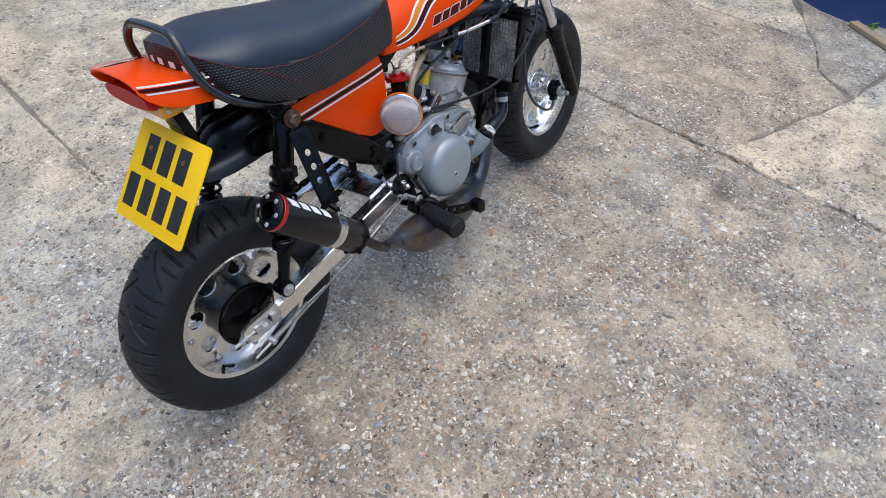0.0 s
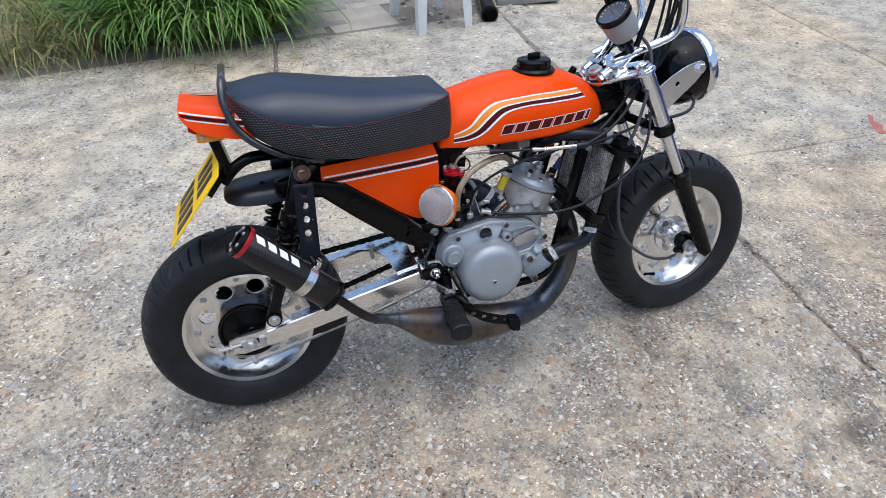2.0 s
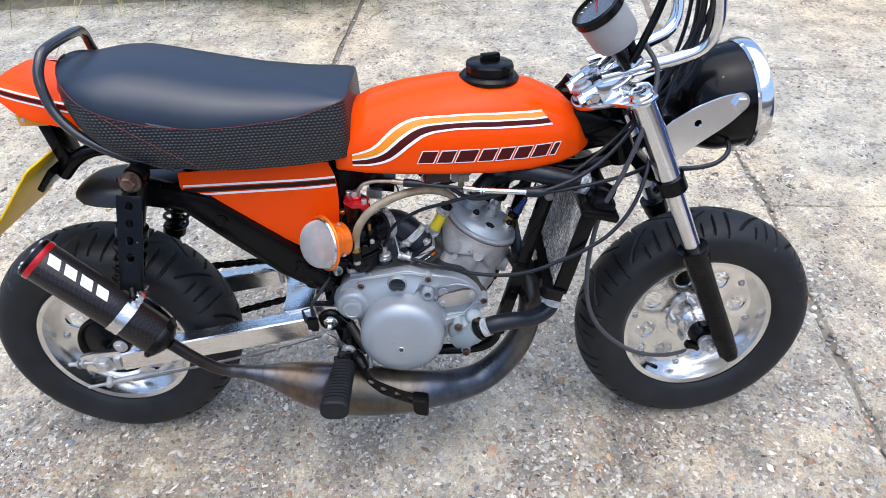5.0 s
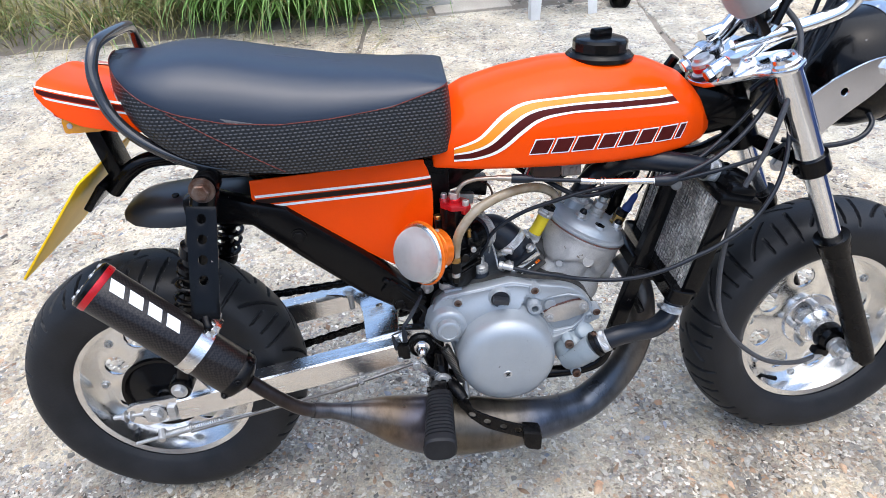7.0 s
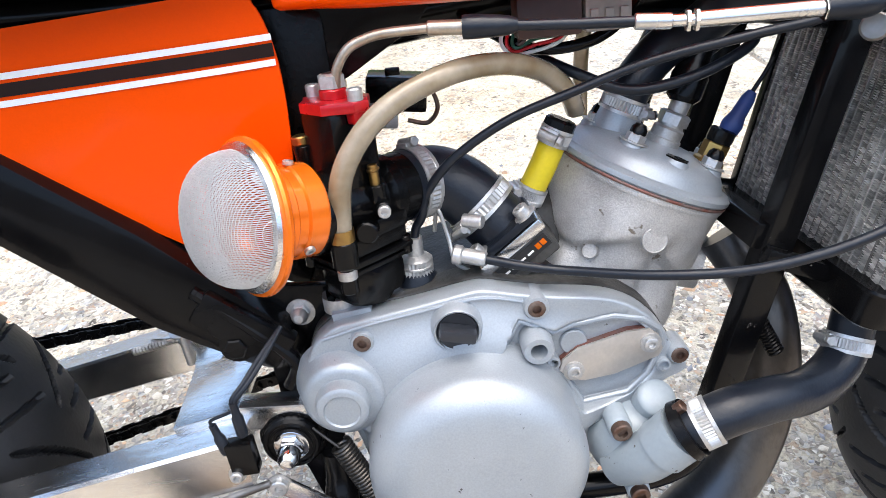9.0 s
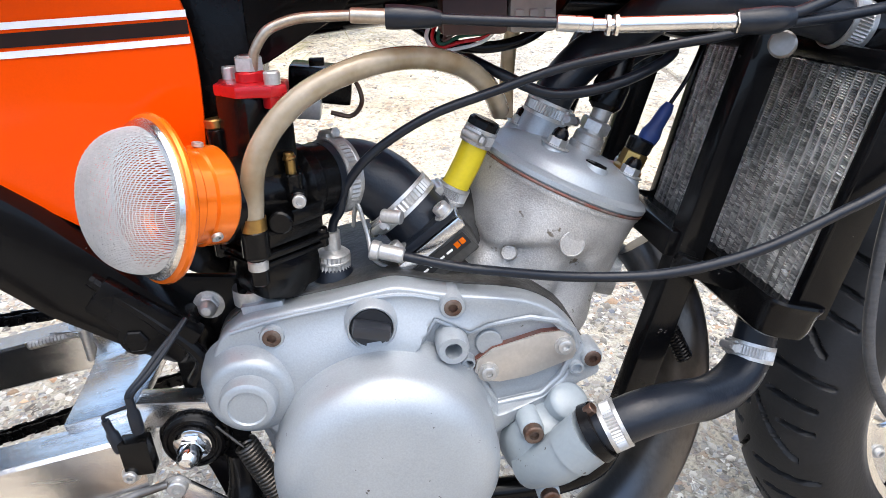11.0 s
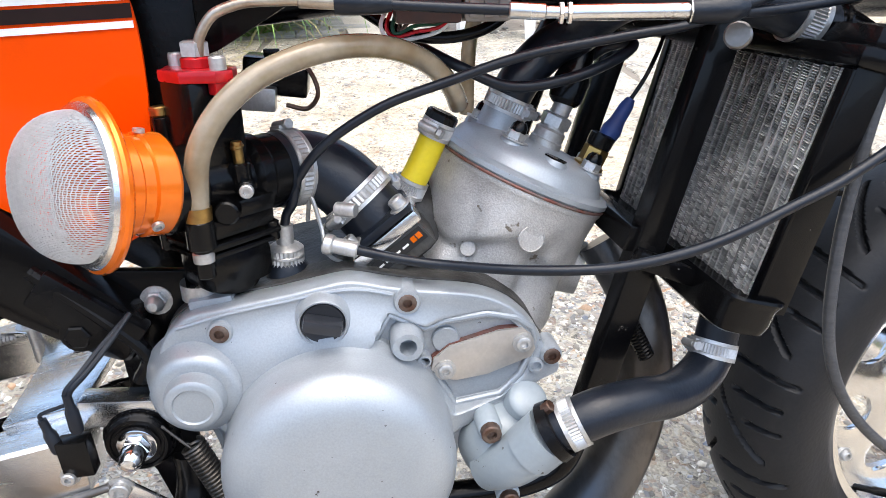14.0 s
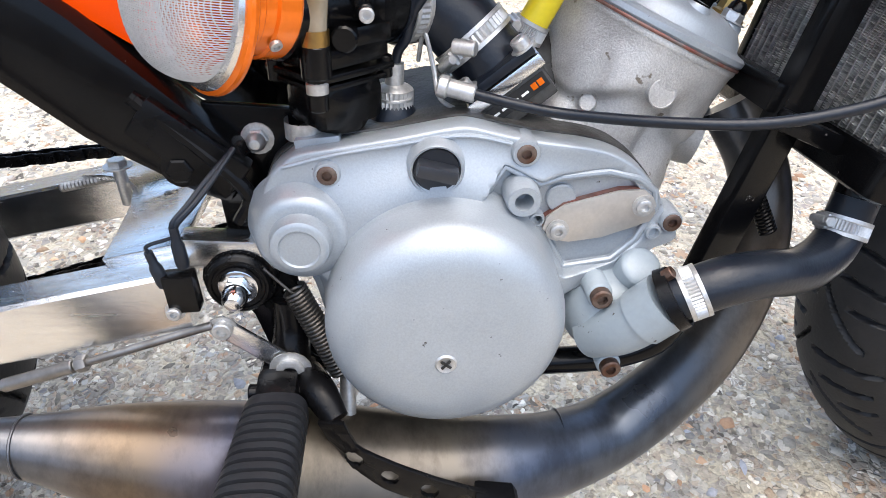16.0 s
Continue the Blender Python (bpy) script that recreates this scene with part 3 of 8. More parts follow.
def clamp_band(bm, p, d, r, w=0.0135, screw=(0, -1, 0.4)):
    """A worm-drive hose clamp: slotted band, screw housing and screw."""
    d = Vector(d).normalized()
    m = frame_to(Vector(p) - d * w / 2, d)
    # band with pressed slots: every other segment stands a little lower between its plain edges
    n = 96
    rings = []
    for rr, h, cut in ((r, 0, 0), (r + 0.0014, 0, 0), (r + 0.0014, w * 0.2, 0), (r + 0.0014, w * 0.24, 1), (r + 0.0014, w * 0.76, 1), (r + 0.0014, w * 0.8, 0), (r + 0.0014, w, 0), (r, w, 0)):
        rings.append([m @ Vector(((rr - cut * 0.001 * (k % 2)) * math.cos(math.tau * k / n), (rr - cut * 0.001 * (k % 2)) * math.sin(math.tau * k / n), h)) for k in range(n)])
    bridge(bm, rings + rings[:1], caps=False)
    s = Vector(screw)
    s = (s - d * s.dot(d)).normalized()
    c = Vector(p) + s * (r + 0.004)
    t = d.cross(s)
    box(bm, (0, 0, 0), (w * 0.8, 0.0035, 0.014), basis(d, s, t, c - s * 0.002), bev=0.0012)
    rod(bm, c - t * 0.0075, c + t * 0.008, 0.0033, 12)
    bolt(bm, c + t * 0.008, t, 0.0042, 0.0045, washer=False)
    return bm

# ---- ground ----
ROOM = random.Random(4)


def jag(a, b, step=0.06, amp=0.006, seed=0):
    """Points from a towards b with a worn, uneven line (b left out)."""
    a, b = Vector((*a, 0)), Vector((*b, 0))
    n = max(2, int((b - a).length / step))
    nrm = Vector((-(b - a).y, (b - a).x, 0)).normalized()
    out = []
    for k in range(n):
        p = a.lerp(b, k / n)
        out.append((p + nrm * amp * 2 * noise.noise(Vector((p.x * 9 + seed, p.y * 9, seed)))).to_2d())
    return [tuple(q) for q in out]


ground_bm = bm_new()
bmesh.ops.create_grid(ground_bm, x_segments=60, y_segments=60, size=60)
for v in ground_bm.verts:
    v.co.z = -0.009 + 0.003 * noise.noise(v.co * 0.8)
ground = part("ground", ground_bm, SOIL, label="dry bare soil between and beyond the concrete slabs", kind="structure")
tagged(ground, category="ground")


def slab(corners, material, gap=0.0025, tilt=0.0, amp=0.006):
    """One cast slab: worn outline, rounded arris, slight dips."""
    cx = sum(x for x, _ in corners) / len(corners)
    cy = sum(y for _, y in corners) / len(corners)
    pts = []
    for k, c in enumerate(corners):
        pts += jag(c, corners[(k + 1) % len(corners)], seed=k + cx, amp=amp)
    ins = []
    for x, y in pts:
        d = Vector((cx - x, cy - y)).normalized() * gap
        ins.append((x + d.x, y + d.y))
    b = bm_new()
    rows = []
    for inset, z in ((0, -0.05), (0, -0.009), (0.004, -0.003), (0.012, 0.0)):
        rows.append([(x + (cx - x) * inset / max(abs(cx - x), abs(cy - y), 0.2), y + (cy - y) * inset / max(abs(cx - x), abs(cy - y), 0.2), z) for x, y in ins])
    bridge(b, rows)
    return part("slab", b, material, ground, angle=25)


slab([(-1.8, -3.0), (1.46, -3.0), (1.62, -0.45), (1.66, 0.2), (1.71, 0.75), (1.68, 2.1), (1.73, 2.76), (0.294, 2.68), (0.13, 0.95), (0.112, 0.95), (0.264, 2.68), (-1.77, 2.52)], CONCRETE)
b = bm_new()
plate(b, jag((-9, -6), (-1.82, -6)) + jag((-1.82, -6), (-1.79, 2.5)) + jag((-1.79, 2.5), (-2.1, 2.75)) + jag((-2.1, 2.75), (-2.9, 3.6)) + jag((-2.9, 3.6), (-9, 8)) + jag((-9, 8), (-9, -6)), [], 0.03, Matrix.Translation((0, 0, -0.017)))
road = part("road", b, ASPHALT, label="worn grey asphalt beside the concrete slab", kind="structure")
tagged(road, category="road")
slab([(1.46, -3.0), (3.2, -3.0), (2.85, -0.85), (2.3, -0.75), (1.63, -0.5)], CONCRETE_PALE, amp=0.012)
slab([(1.63, -0.5), (2.3, -0.75), (2.44, -0.58), (2.68, -0.48), (2.66, 0.1), (2.68, 0.3), (2.8, 0.68), (1.72, 0.72), (1.67, 0.2)], CONCRETE, amp=0.01)
slab([(1.72, 0.72), (2.8, 0.68), (3.345, 0.62), (3.405, 1.62), (1.7, 1.66)], CONCRETE)
slab([(1.7, 1.66), (3.405, 1.62), (3.5, 3.4), (1.8, 3.3), (1.73, 2.76)], CONCRETE)
slab([(3.32, -0.1), (6.5, -0.4), (6.5, 3.4), (3.5, 3.4)], CONCRETE)
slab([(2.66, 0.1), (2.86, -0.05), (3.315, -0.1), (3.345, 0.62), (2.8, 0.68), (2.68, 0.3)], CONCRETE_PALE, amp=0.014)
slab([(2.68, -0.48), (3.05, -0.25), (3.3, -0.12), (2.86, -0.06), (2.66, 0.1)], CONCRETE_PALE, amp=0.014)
slab([(2.44, -0.58), (2.68, -0.48), (3.05, -0.27), (3.3, -0.5), (3.1, -0.9), (2.86, -0.85), (2.3, -0.75)], CONCRETE, amp=0.014)
slab([(3.1, -0.9), (3.3, -0.5), (3.34, -0.12), (6.5, -0.42), (6.5, -3.0), (3.2, -3.0)], CONCRETE)


def stone_verts(rng):
    """A small rounded stone as points and faces (twelve corners)."""
    g = (1 + 5 ** 0.5) / 2
    v = [(-1, g, 0), (1, g, 0), (-1, -g, 0), (1, -g, 0), (0, -1, g), (0, 1, g), (0, -1, -g), (0, 1, -g), (g, 0, -1), (g, 0, 1), (-g, 0, -1), (-g, 0, 1)]
    f = [(0, 11, 5), (0, 5, 1), (0, 1, 7), (0, 7, 10), (0, 10, 11), (1, 5, 9), (5, 11, 4), (11, 10, 2), (10, 7, 6), (7, 1, 8),
         (3, 9, 4), (3, 4, 2), (3, 2, 6), (3, 6, 8), (3, 8, 9), (4, 9, 5), (2, 4, 11), (6, 2, 10), (8, 6, 7), (9, 8, 1)]
    return np.array([np.array(q) / 1.9 * rng.uniform(0.62, 1.25) for q in v]), f


def pebbles(name, material, count, area, size, seed, label, sink=0.55):
    rng = random.Random(seed)
    vs, fs = [], []
    for _ in range(count):
        v, f = stone_verts(rng)
        s = size[0] + (size[1] - size[0]) * rng.random() ** 2.5
        a = rng.uniform(0, math.tau)
        sc = np.array([s * rng.uniform(0.8, 1.5), s * rng.uniform(0.6, 1.0), s * rng.uniform(0.4, 0.7)])
        v = v * sc
        ca, sa = math.cos(a), math.sin(a)
        x, y = rng.uniform(area[0], area[1]), rng.uniform(area[2], area[3])
        v = np.column_stack([v[:, 0] * ca - v[:, 1] * sa + x, v[:, 0] * sa + v[:, 1] * ca + y, v[:, 2] + sc[2] * (0.5 - sink)])
        k = len(vs)
        vs.extend(map(tuple, v))
        fs.extend(tuple(k + i for i in q) for q in f)
    me = bpy.data.meshes.new(name)
    me.from_pydata(vs, [], fs)
    me.materials.append(material)
    me.shade_smooth()
    ob = new(name, me)
    ob.parent = ground
    return tagged(ob, label, kind="stuff")


NEAR = (-0.7, 1.75, -1.1, 1.1)
pebbles("aggregate", STONES, 13000, NEAR, (0.003, 0.012), 1, "pale grey and buff stones set in the concrete", 0.95)
pebbles("aggregate", STONES_WARM, 1700, NEAR, (0.004, 0.014), 2, "orange and brown flints set in the concrete", 1.0)
pebbles("aggregate", STONES_BLUE, 550, NEAR, (0.004, 0.011), 3, "blue-grey stones set in the concrete", 0.98)
pebbles("aggregate", STONES, 4500, (-1.6, 3.2, -1.6, 2.4), (0.004, 0.011), 5, "scattered stones set in the concrete", 1.05)
pebbles("grit", STONES, 1500, (-0.5, 1.9, -0.9, 2.4), (0.0025, 0.006), 6, "loose grit lying on the concrete", 0.1)
pebbles("rubble", STONES, 260, (1.05, 2.0, 2.66, 3.6), (0.006, 0.022), 7, "rubble and stones on the soil bed", 0.45)

# grey block pavers beyond the slab
for r in range(9):
    for c in range(2):
        b = bm_new()
        box(b, (0, 0, 0), (0.195, 0.098, 0.05), bev=0.006)
        p = part("paver", b, PAVER, ground)
        p.matrix_basis = pose(0.3 + 0.2 * c + 0.05 * r + (0.1 if r % 2 else 0), 2.78 + 0.102 * r, -0.022 + ROOM.uniform(-0.002, 0.002), 0, 0, 4 + ROOM.uniform(-2, 2))
b = bm_new()
box(b, (0, 0, 0), (0.42, 0.4, 0.05), bev=0.008)
flag = part("paving_flag", b, FLAG, ground)
flag.matrix_basis = pose(0.83, 2.93, -0.021, 0, 0, 6)
b = bm_new()
box(b, (0, 0, 0), (0.4, 0.42, 0.05), bev=0.008)
flag = part("paving_flag", b, FLAG, ground)
flag.matrix_basis = pose(0.92, 3.36, -0.023, 0, 0, 8)


def blades(name, material, spots, count, length, width, lean, seed, label, category):
    """A tussock of long strap leaves that rise, arch over and droop."""
    rng = random.Random(seed)
    vs, fs = [], []
    for _ in range(count):
        sx, sy, sr = rng.choice(spots)
        a0 = rng.uniform(0, math.tau)
        rr = sr * math.sqrt(rng.random())
        p = Vector((sx + rr * math.cos(a0), sy + rr * math.sin(a0), -0.01))
        az = a0 + rng.gauss(0, 0.7)
        ln_, w = rng.uniform(*length), rng.uniform(*width)
        up, curl = rng.uniform(*lean), rng.uniform(0.16, 0.42)
        n = 7
        sd = Vector((-math.sin(az), math.cos(az), 0))
        k = len(vs)
        el = up
        for i in range(n + 1):
            u = i / n
            ww = w * (1 - u ** 2.2) * 0.5 + 0.0004
            sag = Vector((0, 0, ww * 0.5))
            vs += [tuple(p - sd * ww + sag), tuple(p), tuple(p + sd * ww + sag)]
            p = p + Vector((math.cos(az) * math.cos(el), math.sin(az) * math.cos(el), math.sin(el))) * (ln_ / n)
            el -= curl * (0.5 + u * 1.2)
            p.z = max(p.z, 0.006)
        for i in range(n):
            q = k + 3 * i
            fs += [(q, q + 1, q + 4, q + 3), (q + 1, q + 2, q + 5, q + 4)]
    me = bpy.data.meshes.new(name)
    me.from_pydata(vs, [], fs)
    me.materials.append(material)
    me.shade_smooth()
    return tagged(new(name, me), label, category, kind="stuff")


GREEN = [(0.2, 2.9, 0.13), (-0.04, 2.92, 0.15), (-0.28, 2.95, 0.15), (-0.5, 3.0, 0.16), (0.15, 3.2, 0.2), (-0.12, 3.3, 0.25)]
blades("leafy_clump", LEAF, GREEN, 2900, (0.4, 0.8), (0.009, 0.018), (0.9, 1.5), 11, "arching green strap leaves growing beside the concrete", "plant")
blades("dead_leaves", STRAW, GREEN, 220, (0.3, 0.6), (0.006, 0.012), (0.3, 1.1), 12, "withered straw-coloured leaves among the green clump", "plant")
DRY = [(-0.8, 2.95, 0.2), (-1.15, 2.9, 0.25), (-1.6, 2.95, 0.3), (-0.95, 3.4, 0.3), (-1.95, 2.85, 0.25), (-2.3, 3.1, 0.4)]
blades("dry_grass", STRAW, DRY, 1300, (0.3, 0.65), (0.003, 0.007), (0.5, 1.45), 13, "dry yellowed grass with drooping stalks", "grass")
blades("dry_grass", LEAF, DRY, 260, (0.3, 0.6), (0.004, 0.008), (0.6, 1.45), 14, "thin green grass among dry stalks", "grass")
FAR = [(-1.1 + 0.5 * k, 3.9 + 0.3 * (k % 3), 0.4) for k in range(6)]
blades("far_grass", LEAF, FAR, 1600, (0.35, 0.7), (0.006, 0.014), (0.7, 1.5), 15, "dense green leaves behind the clump", "plant")
blades("litter", STRAW, [(-0.6, 2.55, 0.5), (0.4, 2.55, 0.3), (-1.5, 2.3, 0.5)], 150, (0.06, 0.3), (0.002, 0.004), (0.0, 0.12), 16, "fallen dry stalks lying on the concrete edge", "plant litter")

# ---- plastic garden chair, legs in view ----
chair = empty("garden_chair", pose(1.27, 2.79, -0.012, 0, 0, 8), "white moulded plastic garden chair standing on the soil bed", "chair")
for sx, sy in ((-0.17, -0.24), (0.14, -0.24), (-0.17, 0.2), (0.14, 0.2)):
    b = bm_new()
    top, foot = Vector((sx * 0.86, sy * 0.86, 0.40)), Vector((sx, sy, 0.0))
    rings = []
    for k in range(5):
        q = foot.lerp(top, k / 4)
        wd = 0.024 + 0.012 * k / 4
        ex = 1 if sx < 0 else -1
        rings.append([q + Vector(o) for o in ((-wd, -0.022, 0), (wd, -0.022, 0), (wd, -0.016, 0), (-ex * wd * 0.2 + 0, -0.014, 0), (-ex * 0.7 * wd, 0.024, 0), (-ex * wd, 0.024, 0))])
    bridge(b, rings)
    part("leg", b, RESIN, chair)
b = bm_new()
box(b, (0, 0, 0.405), (0.37, 0.42, 0.03), bev=0.012)
part("seat", b, RESIN, chair)
b = bm_new()
box(b, (0, -0.2, 0.36), (0.33, 0.016, 0.07), bev=0.006)
part("apron", b, RESIN, chair)
b = bm_new()
for k in range(5):
    box(b, (-0.13 + 0.065 * k, 0.23, 0.6), (0.045, 0.016, 0.38), bev=0.006, rot=(-10, 0, 0))
part("backrest", b, RESIN, chair)

# ---- black drain pipe and timber ----
pipe = empty("drain_pipe", pose(1.6, 2.74, 0.045), "short black plastic drain pipe lying on the soil", "pipe")
b = bm_new()
m = frame_to((0, -0.13, 0), (0.25, 1, 0))
lathe(b, [(0.042, 0), (0.055, 0), (0.055, 0.05), (0.05, 0.055), (0.05, 0.5), (0.042, 0.5)], m, 28, close=True)
part("pipe_wall", b, PLASTIC, pipe)
board = bm_new()
box(board, (0, 0, 0), (0.42, 0.16, 0.05), bev=0.01)
for v in board.verts:
    v.co += Vector((0, 0, 0.006)) * noise.noise(v.co * 12)
ob = part("stone_slab", board, PAVER, label="rough broken stone slab lying beside the drain pipe")
ob.matrix_basis = pose(1.98, 2.92, 0.028, 0, -4, -14)
tagged(ob, category="stone")

# ---- blue covered heap ----
heap = bm_new()
rows = []
for k in range(15):
    u = k / 14
    z = 0.9 * u
    s = (1 - 0.35 * u ** 2) if k else 1.03
    ring = []
    for i in range(44):
        a = math.tau * i / 44
        fold = 1 + 0.05 * math.sin(7 * a + 3 * u) + 0.03 * math.sin(17 * a + 5 * u) * (1 - u) + 0.05 * noise.noise(Vector((math.cos(a) * 2, math.sin(a) * 2, u * 3)))
        ring.append((0.95 * s * fold * math.cos(a), 0.62 * s * fold * math.sin(a), z + 0.02 * noise.noise(Vector((a * 3, u * 5, 1))) if k else 0.0))
    rows.append(ring)
bridge(heap, rows)
heap = part("tarpaulin", heap, TARP, label="dark blue tarpaulin draped over a heap on the concrete")
heap.matrix_basis = pose(3.68, -0.33, 0.0, 0, 0, 72)
tagged(heap, category="tarpaulin")
b = bm_new()
rows = []
for k in range(13):
    u = k / 12
    rad = 0.36 * (0.93 + 0.12 * math.sin(u * 3.0)) * math.sqrt(max(1 - max(u - 0.55, 0) ** 2 * 4.2, 0.02))
    rows.append([(rad * (1 + 0.07 * math.sin(5 * a + 2 * u) + 0.05 * noise.noise(Vector((math.cos(a) * 3, math.sin(a) * 3, u * 4)))) * math.cos(a), rad * (1 + 0.06 * math.sin(6 * a + 3 * u)) * math.sin(a), 0.68 * u) for a in np.linspace(0, math.tau, 40, endpoint=False)])
bridge(b, rows)
bag = part("grey_sack", b, GREYBAG, label="pale grey plastic sack standing behind the blue tarpaulin")
bag.matrix_basis = pose(3.9, 0.66, 0.0, 0, 0, 40)
tagged(bag, category="sack")
b = bm_new()
box(b, (0, 0, 0), (0.34, 0.045, 0.02), bev=0.003)
stick = part("wooden_batten", b, TIMBER, label="short pale wooden batten lying near the blue tarpaulin")
stick.matrix_basis = pose(2.85, -0.70, 0.011, 0, 0, 56)
tagged(stick, category="timber")
b = bm_new()
lathe(b, [(0, 0.002), (0.032, 0.002), (0.036, 0.006), (0.038, 0.006), (0.037, 0.0), (0, 0.0)], None, 32)
lid = part("plastic_lid", b, RESIN, label="small round white plastic lid lying on the concrete")
lid.matrix_basis = pose(2.79, 0.42, 0.001)
tagged(lid, category="lid")
for x, y, r, s in ((3.464, 0.752, 20, 0.05), (3.451, 0.589, -30, 0.055)):
    b = bm_new()
    plate(b, [(s * (0.5 + 0.12 * noise.noise(Vector((a, s * 50, 0)))) * math.cos(a), s * 0.3 * math.sin(a)) for a in np.linspace(0, math.tau, 9, endpoint=False)], [], 0.004)
    sc = part("white_scrap", b, RESIN, label="torn white scrap lying flat on the concrete")
    sc.matrix_basis = pose(x, y, 0.0005, 0, 0, r)
    tagged(sc, category="litter")
b = bm_new()
plate(b, [(0, 0), (0.03, 0.012), (0.075, -0.004), (0.12, 0.02), (0.16, 0.0), (0.19, 0.012), (0.2, -0.02), (0.15, -0.034), (0.09, -0.026), (0.04, -0.012)], [], 0.0012)
mark = part("red_paint_mark", b, mat("faded_red_paint", (0.42, 0.14, 0.11), (0.34, 0.13, 0.1), rough=0.8, scale=30, wear=0.2), ground)
mark.matrix_basis = pose(2.84, 0.853, 0.0004, 0, 0, -112)
b = bm_new()
for k in range(5):
    box(b, (0.014 * k - 0.03, 0.008 * math.sin(k * 2.1), 0.008 + 0.004 * (k % 2)), (0.03, 0.018, 0.006), bev=0.002, rot=(10 * k, 15, 40 * k))
leafbit = part("green_scrap", b, LEAF, label="crumpled dark green scrap beside the batten")
leafbit.matrix_basis = pose(2.99, -0.64, 0.0)
tagged(leafbit, category="litter")

# ---- plain unseen walls, added all round to darken reflections near the horizon ----
for k, (cx, cy, sx, sy, h) in enumerate(((1.5, -9.1, 23.2, 0.2, 2.3), (-10.2, 0.0, 0.2, 18.0, 2.3), (13.2, 0.0, 0.2, 18.0, 2.3), (1.5, 9.1, 23.2, 0.2, 2.3))):
    b = bm_new()
    box(b, (0, 0, h / 2 - 0.02), (sx, sy, h), bev=0.01)
    w = part("unseen_wall_" + ("south", "west", "east", "north")[k], b, HORIZON_WALL, label="plain unseen wall added to darken reflections of the horizon", kind="structure")
    w.matrix_basis = pose(cx, cy, 0)
    tagged(w, category="wall")

# ---- motorcycle ----
# Built upright along x (front to +x), then leaned over to its left.
bike = empty("motorcycle", pose(0, 0, 0, -9, 0, 0), "small orange and black custom motorcycle leaning on the concrete", "motorcycle")


def P(name, bm, material, label="", parent=None, **k):
    return part(name, bm, material, parent or bike, label, **k)


def each(name, bm, material, label="", parent=None, add=None, **k):
    """One part for every separate piece of a bmesh."""
    for t in pieces(bm):
        (add or P)(name, t, material, label, parent, **k)


AXIS, STEM = Vector((-0.416, 0, 0.909)).normalized(), Vector((0.985, 0, 0.75))
STEER = Matrix.Translation(STEM) @ Matrix.Rotation(radians(5), 4, AXIS) @ Matrix.Translation(-STEM)


def PW(name, bm, material, label="", parent=None, **k):
    """A part of the steered front wheel."""
    bmesh.ops.transform(bm, matrix=STEER, verts=bm.verts)
    return part(name, bm, material, parent or bike, label, **k)


def PF(name, bm, material, label="", parent=None, **k):
    """A part of the steered fork, bars and headlamp."""
    bmesh.ops.translate(bm, vec=(-0.011, -0.01, -0.007), verts=bm.verts)
    return PW(name, bm, material, label, parent, **k)


REAR, FRONT = Vector((-0.008, -0.015, 0.2475)), Vector((1.216, 0.004, 0.243))


# -- wheels --
TREAD = ((0.0, 0.06, 0.0, 0.04, 1.06, 0.0135), (0.25, 0.06, 0.0, 0.2, 0.98, 0.0125), (0.47, 0.06, 0.0, 0.5, 1.0, 0.0115), (0.34, 0.75, -0.2, -0.1, 0.86, 0.0155))


def tyre_mesh(c, phase, wide=1.0, tall=1.0):
    prof = spline([(0.158, -0.050), (0.170, -0.0585), (0.19, -0.0645), (0.206, -0.0655), (0.219, -0.061), (0.2305, -0.050), (0.2385, -0.034), (0.2435, -0.016), (0.245, 0),
                   (0.2435, 0.016), (0.2385, 0.034), (0.2305, 0.050), (0.219, 0.061), (0.206, 0.0655), (0.19, 0.0645), (0.170, 0.0585), (0.158, 0.050)], 7)
    n, pitch = 900, math.tau / 13
    rings = []
    for k in range(n):
        a = math.tau * k / n
        ring = []
        for r, y in prof:
            cut = 0.0
            v = y / 0.06
            if r > 0.208:
                av = abs(v)
                # three cross grooves of falling length and one that sweeps from the middle to the shoulder
                for off, slope, curve, lo, hi, w in TREAD:
                    if lo < av < hi:
                        line = (off + (0.5 if v > 0 else 0) + slope * av + curve * av * av) * pitch
                        d = (a + phase - line) % pitch
                        d = min(d, pitch - d)
                        if d < w:
                            cut = max(cut, min(1, (w - d) / w * 2.4) * min(1, (av - lo) * 14, (hi - av) * 14))
            r2 = r - 0.006 * cut
            r2 = 0.17 + (r2 - 0.17) * (1 + (tall - 1) * 3.2)
            q = c + Vector((r2 * math.cos(a), y * wide, r2 * math.sin(a)))
            # the tread lies flat where the leaning bike rests on the ground
            q.z = max(q.z, q.y * math.tan(radians(9)) + 0.0006)
            ring.append(q)
        rings.append(ring)
    b = bm_new()
    vs = [[b.verts.new(q) for q in ring] for ring in rings]
    for i in range(n):
        p, q = vs[i], vs[(i + 1) % n]
        for j in range(len(p) - 1):
            b.faces.new((p[j], p[j + 1], q[j + 1], q[j]))
    return b


def on_axle(c):
    """Lathe frame with its height running to the bike's right."""
    return frame_to(c, (0, -1, 0))


